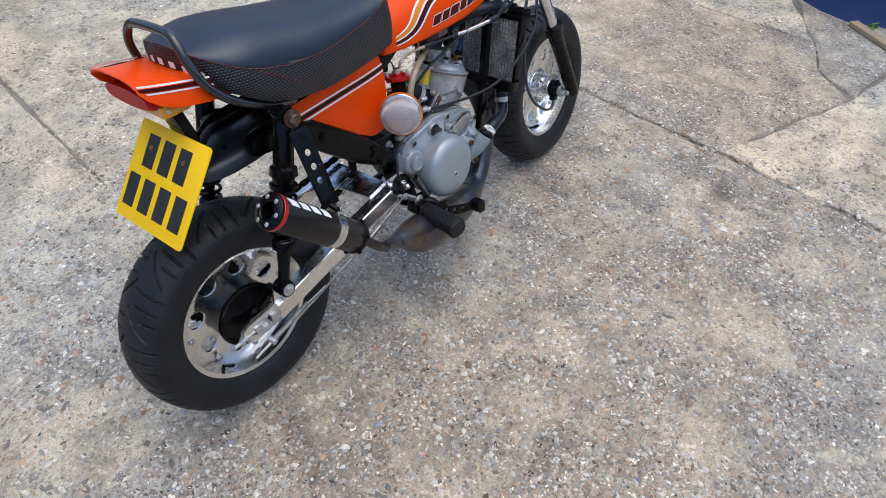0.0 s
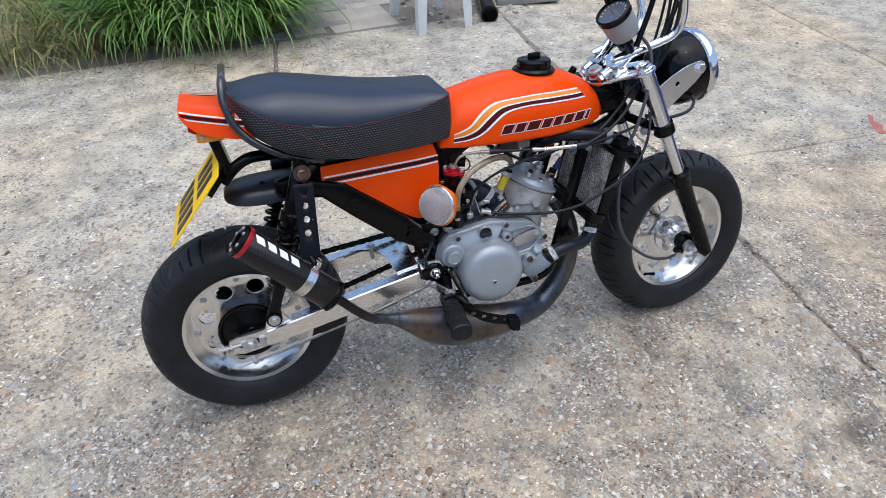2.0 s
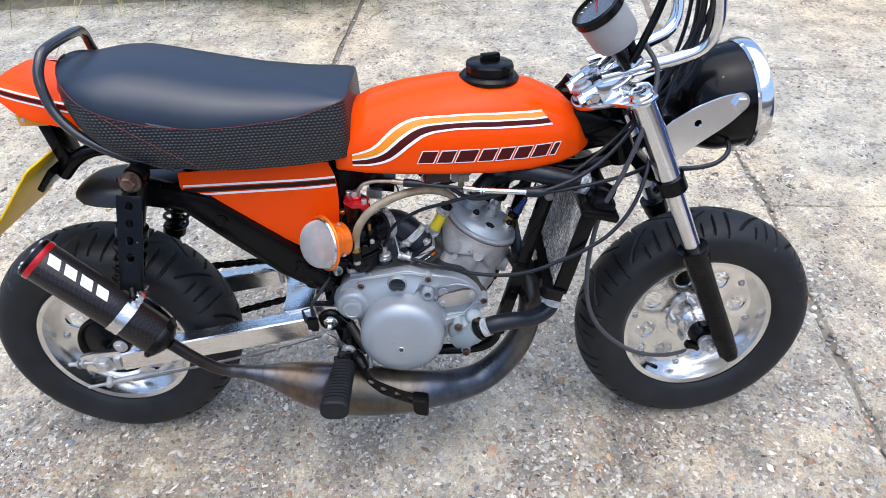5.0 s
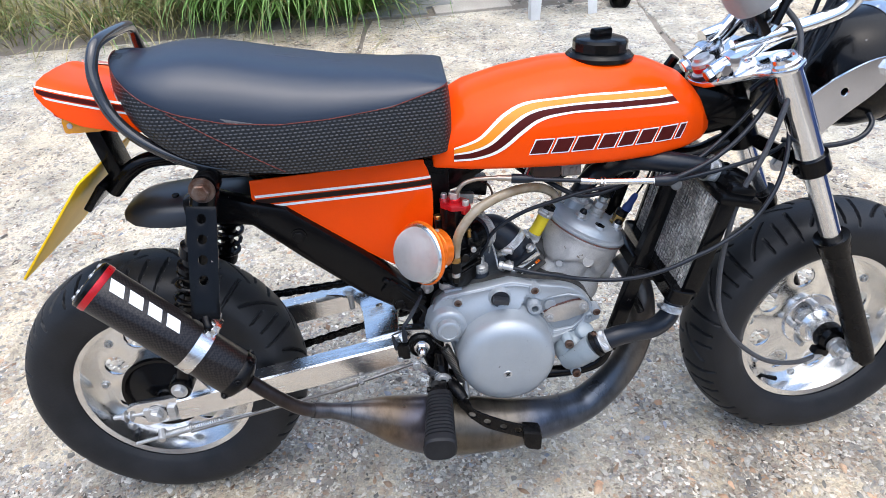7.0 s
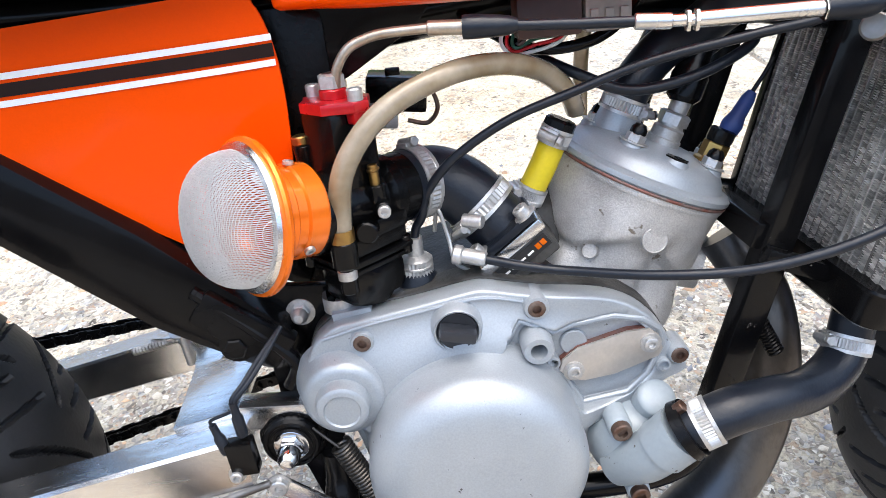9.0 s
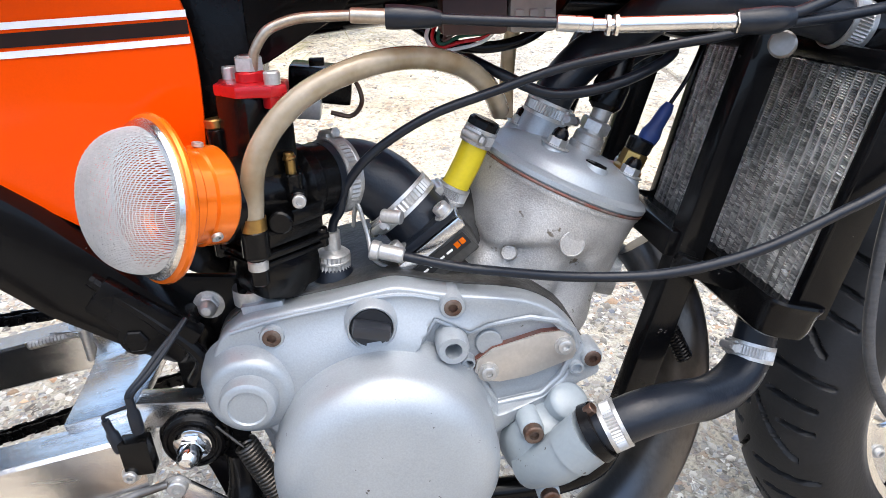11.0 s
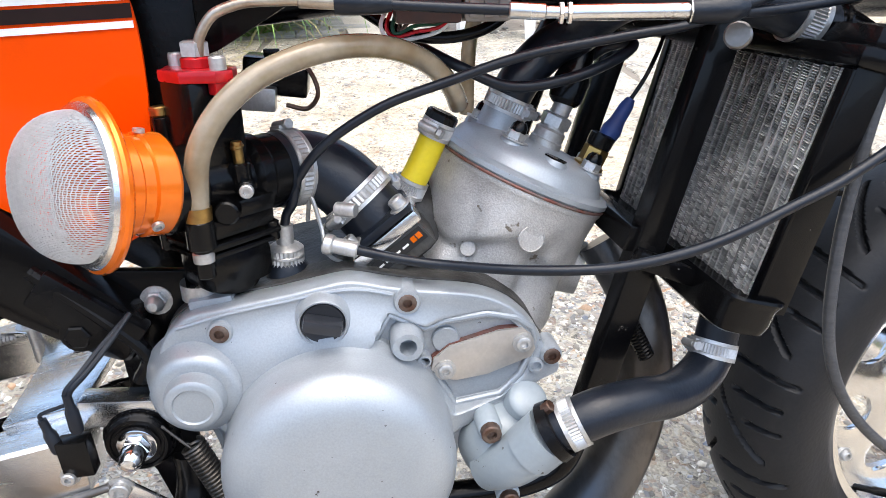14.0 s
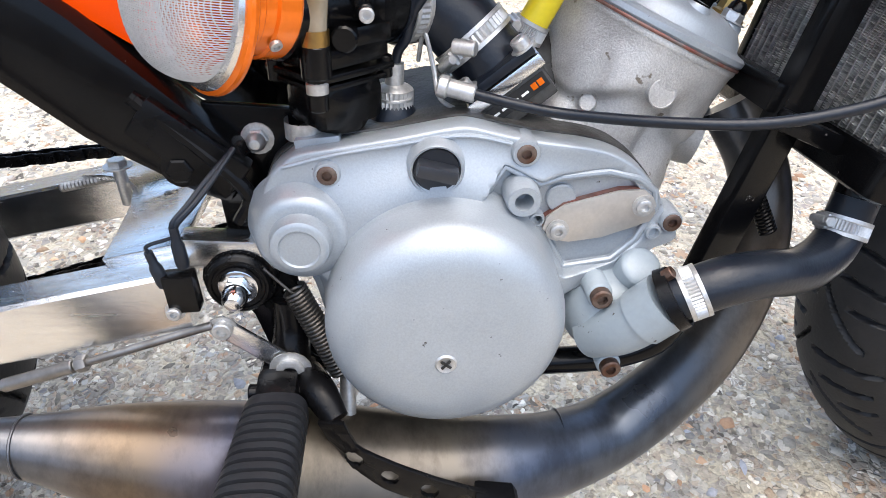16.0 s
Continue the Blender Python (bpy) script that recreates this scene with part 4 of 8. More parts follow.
def wheel(c, name, add, label, wide=1.0, turn=0.0):
    m = on_axle(c)
    b = bm_new()
    g = 1.0
    lathe(b, [(g * r, h * wide) for r, h in [(0.1655, 0.056), (0.1695, 0.055), (0.1705, 0.051), (0.166, 0.047), (0.154, 0.044), (0.150, 0.030), (0.1475, 0.012), (0.1475, -0.012), (0.150, -0.030), (0.154, -0.044),
              (0.166, -0.047), (0.1705, -0.051), (0.1695, -0.055), (0.1655, -0.056), (0.161, -0.050), (0.148, -0.046), (0.145, -0.030), (0.1415, -0.010), (0.1415, 0.010), (0.145, 0.030), (0.148, 0.046), (0.161, 0.050)]], m, 96, close=True)
    spot = lambda r, k: (c.x + r * math.cos(math.tau * k / 8 + turn), c.z + r * math.sin(math.tau * k / 8 + turn))
    plate(b, ring2((c.x, c.z), 0.1435, 96), [*(ring2(spot(0.1, k), 0.0205, 28) for k in range(8)), ring2((c.x, c.z), 0.04, 40)], 0.007, side(c.y - 0.004), bev=0.0012)
    rim = add(name, b, RIM, label)
    b = bm_new()
    for k in range(8):
        x, z = spot(0.125, k + 0.5)
        bolt(b, (x, c.y - 0.011, z), (0, -1, 0), 0.0055, 0.006, socket=True)
    each("rim_bolt", b, STEEL, "", rim, add)
    b = bm_new()
    a = radians(-128)
    q = m @ Vector((0.143 * math.cos(a), 0.143 * math.sin(a), 0.022))
    e = m @ Vector((0.128 * math.cos(a), 0.128 * math.sin(a), 0.05))
    rod(b, q, e, 0.0035, 10)
    rod(b, q.lerp(e, 0.6), e + (e - q) * 0.15, 0.0046, 10)
    add("valve", b, PLASTIC, "black capped tyre valve", rim)
    return rim


rear_wheel = wheel(REAR, "rear_wheel", P, "polished alloy rim with round holes", 1.08, radians(26))
P("tyre", tyre_mesh(REAR, 0.1, 1.1, 1.025), RUBBER, "wide black tyre with slanted tread grooves", rear_wheel, angle=28)
b = bm_new()
lathe(b, [(0, 0.074), (0.02, 0.074), (0.03, 0.07), (0.052, 0.064), (0.064, 0.06), (0.068, 0.066), (0.0735, 0.066), (0.0755, 0.06), (0.072, 0.054), (0.07, 0.008), (0, 0.008)], on_axle(REAR + Vector((0, 0.006, 0))), 64)
P("brake_drum", b, BLACK, "gloss black brake drum", rear_wheel)
b = bm_new()
box(b, (0.03, -0.081, 0.272), (0.07, 0.012, 0.016), rot=(0, -32, 0), bev=0.004)
rod(b, (0.055, -0.078, 0.288), (0.055, -0.092, 0.288), 0.009)
rod(b, (0.0, -0.074, 0.25), (0.0, -0.09, 0.25), 0.016)
P("brake_arm", b, BLACK, "", rear_wheel)
b = bm_new()
lathe(b, [(0, 0.075), (0.03, 0.075), (0.045, 0.03), (0.045, -0.06), (0.03, -0.075), (0, -0.075)], frame_to(REAR + Vector((0, 0.075, 0)), (0, -1, 0)), 40)
plate(b, [(q * math.cos(math.tau * k / 72), q * math.sin(math.tau * k / 72)) for k in range(72) for q in [0.078 if k % 2 else 0.084]], [ring2((0, 0), 0.03, 24)], 0.005, on_axle(REAR + Vector((0, 0.09, 0))))
P("rear_sprocket", b, SATIN, "", rear_wheel)

front_wheel = wheel(FRONT, "front_wheel", PW, "polished alloy rim with round holes", 0.95, radians(16))
PW("tyre", tyre_mesh(FRONT, 0.0, 0.98, 1.015), RUBBER, "wide black tyre with slanted tread grooves", front_wheel, angle=28)
b = bm_new()
lathe(b, [(0, 0.062), (0.024, 0.062), (0.026, 0.058), (0.026, 0.04), (0.033, 0.034), (0.036, 0.02), (0.052, 0.016), (0.056, 0.010), (0.056, -0.016), (0.036, -0.02), (0.026, -0.06), (0, -0.062)], on_axle(FRONT), 48)
PW("hub", b, BRUSHED, "bare machined alloy hub", front_wheel)
b = bm_new()
for k in range(5):
    a = math.tau * k / 5 + 0.5
    rod(b, FRONT + Vector((0.046 * math.cos(a), -0.016, 0.046 * math.sin(a))), FRONT + Vector((0.046 * math.cos(a), -0.034, 0.046 * math.sin(a))), 0.006, 6)
each("wheel_nut", b, STEEL, "", front_wheel, PW)
b = bm_new()
lathe(b, [(0, 0.088), (0.02, 0.088), (0.027, 0.083), (0.028, 0.066), (0.025, 0.062), (0, 0.062)], on_axle(FRONT), 40)
box(b, (FRONT.x - 0.022, -0.078, FRONT.z - 0.022), (0.03, 0.016, 0.014), bev=0.003, rot=(0, 20, 0))
PW("speedometer_drive", b, PLASTIC, "black plastic speedometer drive", front_wheel)

# -- swinging arm --
b = bm_new()
for s in (-1, 1):
    rings = []
    for x, zc, h in ((0.035, 0.2505, 0.044), (0.2, 0.285, 0.045), (0.336, 0.312, 0.046), (0.432, 0.331, 0.046)):
        y0, y1 = (-0.131, -0.096) if s < 0 else (0.084, 0.119)
        e = 0.0025
        rings.append([(x, y0 + e, zc - h / 2), (x, y1 - e, zc - h / 2), (x, y1, zc - h / 2 + e), (x, y1, zc + h / 2 - e), (x, y1 - e, zc + h / 2), (x, y0 + e, zc + h / 2), (x, y0, zc + h / 2 - e), (x, y0, zc - h / 2 + e)])
    bridge(b, rings)
    out = [(-0.062, 0.24), (-0.056, 0.256), (-0.04, 0.263), (0.02, 0.27), (0.075, 0.283), (0.075, 0.244), (0.03, 0.223), (-0.03, 0.214), (-0.052, 0.222)]
    slot = [(-0.032, 0.232), (0.024, 0.240), (0.03, 0.247), (0.022, 0.254), (-0.034, 0.246), (-0.039, 0.239)]
    plate(b, out, [slot, ring2((-0.05, 0.24), 0.004, 10)], 0.012, side(-0.108 if s < 0 else 0.106), bev=0.0015)
arm = P("swinging_arm", b, BRUSHED, "polished aluminium box-section swinging arm")
b = bm_new()
outline = [(0.377, -0.098), (0.372, -0.05), (0.367, -0.01), (0.358, 0.025), (0.339, 0.055), (0.312, 0.075), (0.286, 0.086), (0.434, 0.086), (0.434, -0.098)]
plate(b, outline, [ring2((0.398, 0.0), 0.006, 14)], 0.006, Matrix.Translation((0, 0, 0.2655)) @ Matrix.Rotation(radians(-11.5), 4, "Y"), bev=0.001)
P("cross_brace", b, BRUSHED, "", arm)
b = bm_new()
for k in range(22):
    u = k / 21
    lathe(b, [(0.0036, -0.0022), (0.0048, 0), (0.0036, 0.0022)], frame_to((0.262 + 0.075 * u, 0.0825, 0.318 + 0.0155 * u), (1, 0, 0.25)), 8)
each("weld_seam", b, WELD, "", arm)
b = bm_new()
rod(b, (0.334, 0.046, 0.318), (0.332, 0.046, 0.356), 0.0055)
bolt(b, (0.332, 0.046, 0.354), (0, 0, 1), 0.0085, 0.007)
P("brace_bolt", b, STEEL, "", arm)
b = bm_new()
rod(b, (REAR.x, -0.134, 0.2405), (REAR.x, 0.122, 0.2405), 0.008)
bolt(b, (REAR.x, -0.121, 0.2405), (0, -1, 0), 0.012, 0.012)
box(b, (0.02, -0.122, 0.2445), (0.014, 0.012, 0.024), bev=0.002)
box(b, (-0.014, -0.121, 0.2395), (0.03, 0.006, 0.026), bev=0.0015, rot=(0, -6, 0))
rod(b, (-0.085, -0.118, 0.236), (-0.03, -0.118, 0.241), 0.0042)
bolt(b, (-0.062, -0.118, 0.2375), (-1, 0, -0.1), 0.0075, 0.008)
bolt(b, (-0.052, -0.118, 0.2385), (-1, 0, -0.1), 0.0075, 0.006)
P("axle", b, STEEL, "", arm)
b = bm_new()
tube(b, coil((0.0, -0.132, 0.2), (0.105, -0.134, 0.226), 0.0056, 0.001, 26), 0.0011, 5, smooth=False)
tube(b, [(0.105, -0.134, 0.226), (0.16, -0.138, 0.24)], 0.0012, 6)
rod(b, (-0.055, -0.13, 0.184), (0.05, -0.133, 0.211), 0.0032)
rod(b, (-0.008, -0.122, 0.203), (-0.004, -0.142, 0.197), 0.007, 12)
P("brake_spring", b, STEEL, "", arm)
b = bm_new()
rod(b, (0.05, -0.142, 0.212), (0.30, -0.14, 0.272), 0.003)
rod(b, (0.30, -0.14, 0.272), (0.35, -0.1385, 0.286), 0.005)
rod(b, (0.35, -0.1385, 0.286), (0.446, -0.133, 0.313), 0.003)
bolt(b, (0.352, -0.1385, 0.287), (1, 0, 0.25), 0.006, 0.008, washer=False)
P("brake_rod", b, DULL, "plated brake rod", bike)

# -- chain --
b = bm_new()
for (x0, z0), (x1, z1) in (((0.0, 0.327), (0.46, 0.372)), ((0.0, 0.159), (0.46, 0.288))):
    L = math.hypot(x1 - x0, z1 - z0)
    n = int(L / 0.0127)
    ang = -math.degrees(math.atan2(z1 - z0, x1 - x0))
    for k in range(n):
        u = (k + 0.5) / n
        w = 0.0035 if k % 2 else 0.006
        for s in (-1, 1):
            box(b, (x0 + (x1 - x0) * u, 0.075 + s * w, z0 + (z1 - z0) * u), (0.0165, 0.0016, 0.0105), bev=0.0007, rot=(0, ang, 0))
        rod(b, (x0 + (x1 - x0) * (u + 0.5 / n), 0.066, z0 + (z1 - z0) * (u + 0.5 / n)), (x0 + (x1 - x0) * (u + 0.5 / n), 0.084, z0 + (z1 - z0) * (u + 0.5 / n)), 0.0028, 6)
P("chain", b, SATIN, "oily dark drive chain", kind="stuff")

# -- rear frame and mudguard --
RAIL = [(0.115, 0.628), (0.16, 0.634), (0.222, 0.612), (0.27, 0.6), (0.384, 0.508), (0.478, 0.418), (0.462, 0.38), (0.435, 0.392), (0.374, 0.430), (0.285, 0.507), (0.215, 0.572), (0.115, 0.588)]
for s in (-1, 1):
    b = bm_new()
    plate(b, RAIL, [], 0.036, side(s * 0.074 + 0.018), bev=0.012)
    P("frame_rail", b, BLACK, "gloss black pressed frame rail")
b = bm_new()
rows = []
for x, w, zt, zb in ((0.000, 0.030, 0.590, 0.5855), (0.006, 0.046, 0.597, 0.580), (0.025, 0.060, 0.606, 0.575), (0.05, 0.066, 0.611, 0.572), (0.08, 0.069, 0.614, 0.571), (0.13, 0.069, 0.616, 0.572), (0.19, 0.067, 0.614, 0.575), (0.26, 0.064, 0.615, 0.57), (0.34, 0.06, 0.56, 0.525)):
    ring = []
    for t, k in ((0.0, 1), (-0.0035, -1)):
        arc = [(x, (w + t) * math.cos(a) * (1 if abs(math.cos(a)) < 0.8 else 1), zb + (zt - zb + t) * math.sin(a) ** 0.5) for a in np.linspace(0.0, math.pi, 15)]
        ring += arc[::k]
    rows.append(ring)
bridge(b, rows)
P("mudguard", b, GUARD, "short matt black rear mudguard")
b = bm_new()
bolt(b, (0.285, -0.094, 0.552), (0, -1, 0), 0.008, 0.005)
bolt(b, (0.09, -0.035, 0.6095), (0, -0.2, 1), 0.006, 0.005)
bolt(b, (0.433, -0.094, 0.412), (0, -1, 0), 0.009, 0.006)
each("frame_bolt", b, SATIN)
b = bm_new()
box(b, (0.44, -0.09, 0.425), (0.075, 0.016, 0.03), rot=(0, 40, 0), bev=0.003)
tube(b, [(0.41, -0.092, 0.46), (0.452, -0.094, 0.42), (0.474, -0.094, 0.392), (0.466, -0.095, 0.372)], 0.0055, 10)
P("frame_bracket", b, SATIN)
b = bm_new()
for s in (-1, 1):
    plate(b, [(0.444, 0.449), (0.512, 0.444), (0.5, 0.40), (0.487, 0.36), (0.484, 0.345), (0.45, 0.352)], [], 0.008, side(s * 0.068 + 0.004), bev=0.001)
each("engine_mount_plate", b, BLACK, "black steel engine mounting plate")
b = bm_new()
bolt(b, (0.480, -0.072, 0.424), (0, -1, 0), 0.0078, 0.006)
lathe(b, [(0.0064, 0.006), (0.006, 0.010), (0.0035, 0.0132), (0, 0.014)], frame_to((0.480, -0.072, 0.424), (0, -1, 0)), 16)
P("mount_bolt", b, STEEL, "domed mounting nut")
# subframe under the seat
b = bm_new()
for s in (-1, 1):
    tube(b, [(0.165, s * 0.085, 0.668), (0.2, s * 0.075, 0.662), (0.35, s * 0.06, 0.655), (0.54, s * 0.04, 0.655)], 0.011, 12)
P("seat_rail", b, BLACK, "black tubular seat rail")
b = bm_new()
tube(b, [(0.23, -0.102, 0.668), (0.163, -0.118, 0.692), (0.10, -0.118, 0.728), (0.062, -0.110, 0.768), (0.046, -0.098, 0.815), (0.047, -0.08, 0.848), (0.05, -0.05, 0.861), (0.05, 0.05, 0.861), (0.047, 0.08, 0.848),
         (0.046, 0.098, 0.815), (0.062, 0.110, 0.768), (0.10, 0.118, 0.732), (0.163, 0.118, 0.692), (0.23, 0.102, 0.668)], 0.0085, 14)
P("grab_rail", b, mat("black_chrome", (0.012, 0.0125, 0.014), (0.02, 0.02, 0.022), rough=0.15, scale=25, fine=300, wear=0.08, coat=0.7, coat_rough=0.04), "gloss black tubular grab rail behind the seat")
# solid black block that fills the space between the side panels
b = bm_new()
plate(b, [(0.2, 0.655), (0.46, 0.66), (0.53, 0.64), (0.53, 0.565), (0.5, 0.5), (0.44, 0.47), (0.33, 0.52), (0.24, 0.6)], [], 0.09, side(0.045), bev=0.008)
P("panel_gap_filler", b, SATIN, "solid black block filling the space behind the side cover")

# -- shock absorbers --
for s in (-1, 1):
    top, bot = Vector((0.176, s * 0.134, 0.668)), Vector((0.058, s * (0.139 if s < 0 else 0.128), 0.314))
    d = (bot - top).normalized()
    at = lambda u: top + (bot - top) * u
    b = bm_new()
    m = frame_to(top, d)
    lathe(b, [(0, 0.0), (0.014, 0.0), (0.02, 0.012), (0.021, 0.10), (0.027, 0.104), (0.028, 0.12), (0.022, 0.124), (0.022, 0.135), (0.028, 0.138), (0.028, 0.146), (0.021, 0.15), (0.014, 0.19), (0.011, 0.25), (0.02, 0.255),
              (0.024, 0.262), (0.024, 0.28), (0.015, 0.286), (0.012, 0.33), (0.012, 0.37), (0, 0.37)], m, 28)
    for p in (top, bot):
        lathe(b, [(0.008, -0.016), (0.0175, -0.016), (0.019, -0.012), (0.019, 0.012), (0.0175, 0.016), (0.008, 0.016)], frame_to(p, (0, 1, 0)), 28, close=True)
    shock = P("shock_absorber", b, BLACK, "black shock absorber")
    b = bm_new()
    tube(b, coil(at(0.40), at(0.70), 0.0245, 0.004, 5.2, 14), 0.0042, 8, smooth=False)
    P("spring", b, BLACK, "black coil spring", shock)
    b = bm_new()
    rod(b, top - Vector((0, s * 0.03, 0)), top + Vector((0, s * 0.028, 0)), 0.006)
    lathe(b, [(0.006, 0), (0.0165, 0), (0.0165, 0.003), (0.006, 0.003)], frame_to(top + Vector((0, s * 0.0225, 0)), (0, s, 0)), 28)
    lathe(b, [(0.006, 0.003), (0.0185, 0.003), (0.0185, 0.0055), (0.006, 0.0055)], frame_to(top + Vector((0, s * 0.0225, 0)), (0, s, 0)), 28)
    bolt(b, top + Vector((0, s * 0.029, 0)), (0, s, 0), 0.0125, 0.011)
    P("top_bolt", b, RUSTY, "weathered steel shock bolt and washer", shock)
    b = bm_new()
    bolt(b, bot + Vector((0, s * 0.016, 0)), (0, s, 0), 0.0095, 0.008)
    P("bottom_bolt", b, STEEL, "", shock)
    b = bm_new()
    plate(b, [(bot.x - 0.028, 0.27), (bot.x - 0.014, 0.322), (bot.x + 0.014, 0.322), (bot.x + 0.04, 0.278)], [], 0.006, side(s * (0.12 if s < 0 else 0.108) + 0.003), bev=0.001)
    P("shock_lug", b, BRUSHED, "", shock)

# -- silencer --
SA, SB = Vector((0.203, -0.245, 0.396)), Vector((0.026, -0.241, 0.577))
sd_ = (SB - SA).normalized()
m = frame_to(SA, sd_)
SL = (SB - SA).length
b = bm_new()
lathe(b, [(0.0335, 0.012), (0.0345, 0.014), (0.0345, SL - 0.008), (0.0335, SL - 0.006)], m, 56)
silencer = P("silencer", b, CARBON, "carbon fibre exhaust silencer")
b = bm_new()
lathe(b, [(0.0, -0.002), (0.016, -0.002), (0.033, 0.008), (0.0358, 0.012), (0.0358, 0.022), (0.0347, 0.024)], m, 48)
for k in range(6):
    a = math.tau * k / 6 + 0.4
    bolt(b, m @ Vector((0.0362 * math.cos(a), 0.0362 * math.sin(a), 0.017)), m.to_3x3() @ Vector((math.cos(a), math.sin(a), 0)), 0.0042, 0.004, socket=True)
P("front_cap", b, SATIN, "", silencer)
b = bm_new()
lathe(b, [(0.0347, SL - 0.014), (0.0356, SL - 0.012), (0.0356, SL - 0.005), (0.0347, SL - 0.004)], m, 56)
P("red_ring", b, RED, "thin red trim ring", silencer)
b = bm_new()
lathe(b, [(0.0352, SL - 0.004), (0.0352, SL + 0.001), (0.032, SL + 0.004), (0.0185, SL + 0.006), (0.0165, SL + 0.004), (0.0165, SL - 0.04), (0, SL - 0.04)], m, 56)
P("end_cap", b, BLACK, "black end cap with outlet hole", silencer)
b = bm_new()
for k in range(6):
    a = math.tau * k / 6
    bolt(b, m @ Vector((0.026 * math.cos(a), 0.026 * math.sin(a), SL + 0.0045)), sd_, 0.0032, 0.003, socket=True)
each("cap_bolt", b, STEEL, "", silencer)
b = bm_new()
lathe(b, [(0.0348, 0.078), (0.0362, 0.078), (0.0362, 0.098), (0.0348, 0.098)], m, 56, close=True)
up_ = Vector((0.3, 0.25, 0.92)).normalized()
up_ = (up_ - sd_ * up_.dot(sd_)).normalized()
c_ = m @ Vector((0, 0, 0.088)) + up_ * 0.043
box(b, (0, 0, 0), (0.02, 0.02, 0.016), frame_to(c_, sd_), bev=0.002)
rod(b, c_ + Vector((0, -0.016, 0)), c_ + Vector((0, 0.03, 0)), 0.0045)
bolt(b, c_ + Vector((0, -0.01, 0.0)), (0, -1, 0), 0.0065, 0.006)
P("silencer_band", b, ALLOY, "bright steel clamp band with lug", silencer)
# four plain white blocks where the maker's mark stands
out_ = Vector((0.2, -0.42, 0.88))
out_ = (out_ - sd_ * out_.dot(sd_)).normalized()
for k in range(4):
    b = bm_new()
    t0 = 0.213 - 0.0285 * k
    rows = []
    for t in (t0, t0 + 0.0205):
        row = []
        for a in np.linspace(-0.24, 0.24, 9):
            skew = 0.004 * a / 0.24
            q = out_ * math.cos(a) + sd_.cross(out_) * math.sin(a)
            row.append(SA + sd_ * (t + skew) + q * 0.0350)
        rows.append(row)
    bridge(b, rows, closed=False)
    P("white_mark", b, WHITE, "", silencer)
# hanger with a row of holes
HT, HB = Vector((0.175, -0.163, 0.668)), Vector((0.163, -0.228, 0.512))
hd = (HB - HT).normalized()
hx = Vector((1, 0, 0))
hx = (hx - hd * hx.dot(hd)).normalized()
hm = Matrix((( *hx, 0), (*(-hd), 0), (*hx.cross(-hd), 0), (0, 0, 0, 1))).transposed()
hm.translation = HT
hl = (HB - HT).length
b = bm_new()
plate(b, [(-0.0205, -0.0215), (0.0205, -0.0215), (0.0215, -0.026), (0.021, -hl - 0.012), (-0.019, -hl - 0.012), (-0.0215, -0.026)],
      [ring2((0, -0.039 - 0.029 * k), 0.0068, 18) for k in range(4)], 0.003, hm, bev=0.0006)
hanger = P("silencer_hanger", b, BLACK, "black steel hanger strap drilled with a row of holes")
b = bm_new()
tube(b, [HB + hd * 0.01, HB + hd * 0.02 + Vector((0.006, -0.008, 0)), c_], 0.006)
P("hanger_foot", b, SATIN, "", hanger)

# -- exhaust --
b = bm_new()
ex = [(0.206, -0.245, 0.393, 0.0105), (0.24, -0.239, 0.352, 0.0105), (0.272, -0.227, 0.316, 0.0108), (0.305, -0.213, 0.296, 0.0115), (0.34, -0.202, 0.278, 0.018), (0.385, -0.188, 0.252, 0.033), (0.43, -0.174, 0.222, 0.046),
      (0.475, -0.163, 0.2, 0.051), (0.53, -0.153, 0.184, 0.051), (0.6, -0.147, 0.174, 0.045), (0.655, -0.139, 0.171, 0.0385), (0.703, -0.12, 0.161, 0.0345), (0.755, -0.097, 0.16, 0.0315), (0.8, -0.085, 0.19, 0.0295),
      (0.832, -0.079, 0.232, 0.0275), (0.852, -0.072, 0.28, 0.0255), (0.861, -0.062, 0.33, 0.024), (0.855, -0.045, 0.385, 0.0225), (0.83, -0.025, 0.43, 0.021)]
tube(b, [q[:3] for q in ex], [q[3] for q in ex], 36, 8)
chamber = P("expansion_chamber", b, BURNT, "raw steel expansion chamber with blue and straw heat tint", angle=60)
b = bm_new()
for u, (p, r) in enumerate((((0.343, -0.2015, 0.2765), 0.0192), ((0.703, -0.12, 0.161), 0.0352))):
    tube(b, coil(Vector(p), Vector(p) + Vector((0.0016, 0, 0)), r, 0.001, 1.0, 30), 0.0009, 6, smooth=False)
each("weld_bead", b, BURNT, "", chamber)
b = bm_new()
tube(b, [(0.285, -0.221, 0.306), (0.31, -0.212, 0.294)], 0.0128, 16, smooth=False)
P("spigot", b, BURNT, "", chamber)
b = bm_new()
tube(b, coil((0.832, -0.082, 0.387), (0.849, -0.092, 0.353), 0.0058, 0.0015, 14), 0.0013, 6, smooth=False)
P("exhaust_spring", b, SATIN, "", chamber)

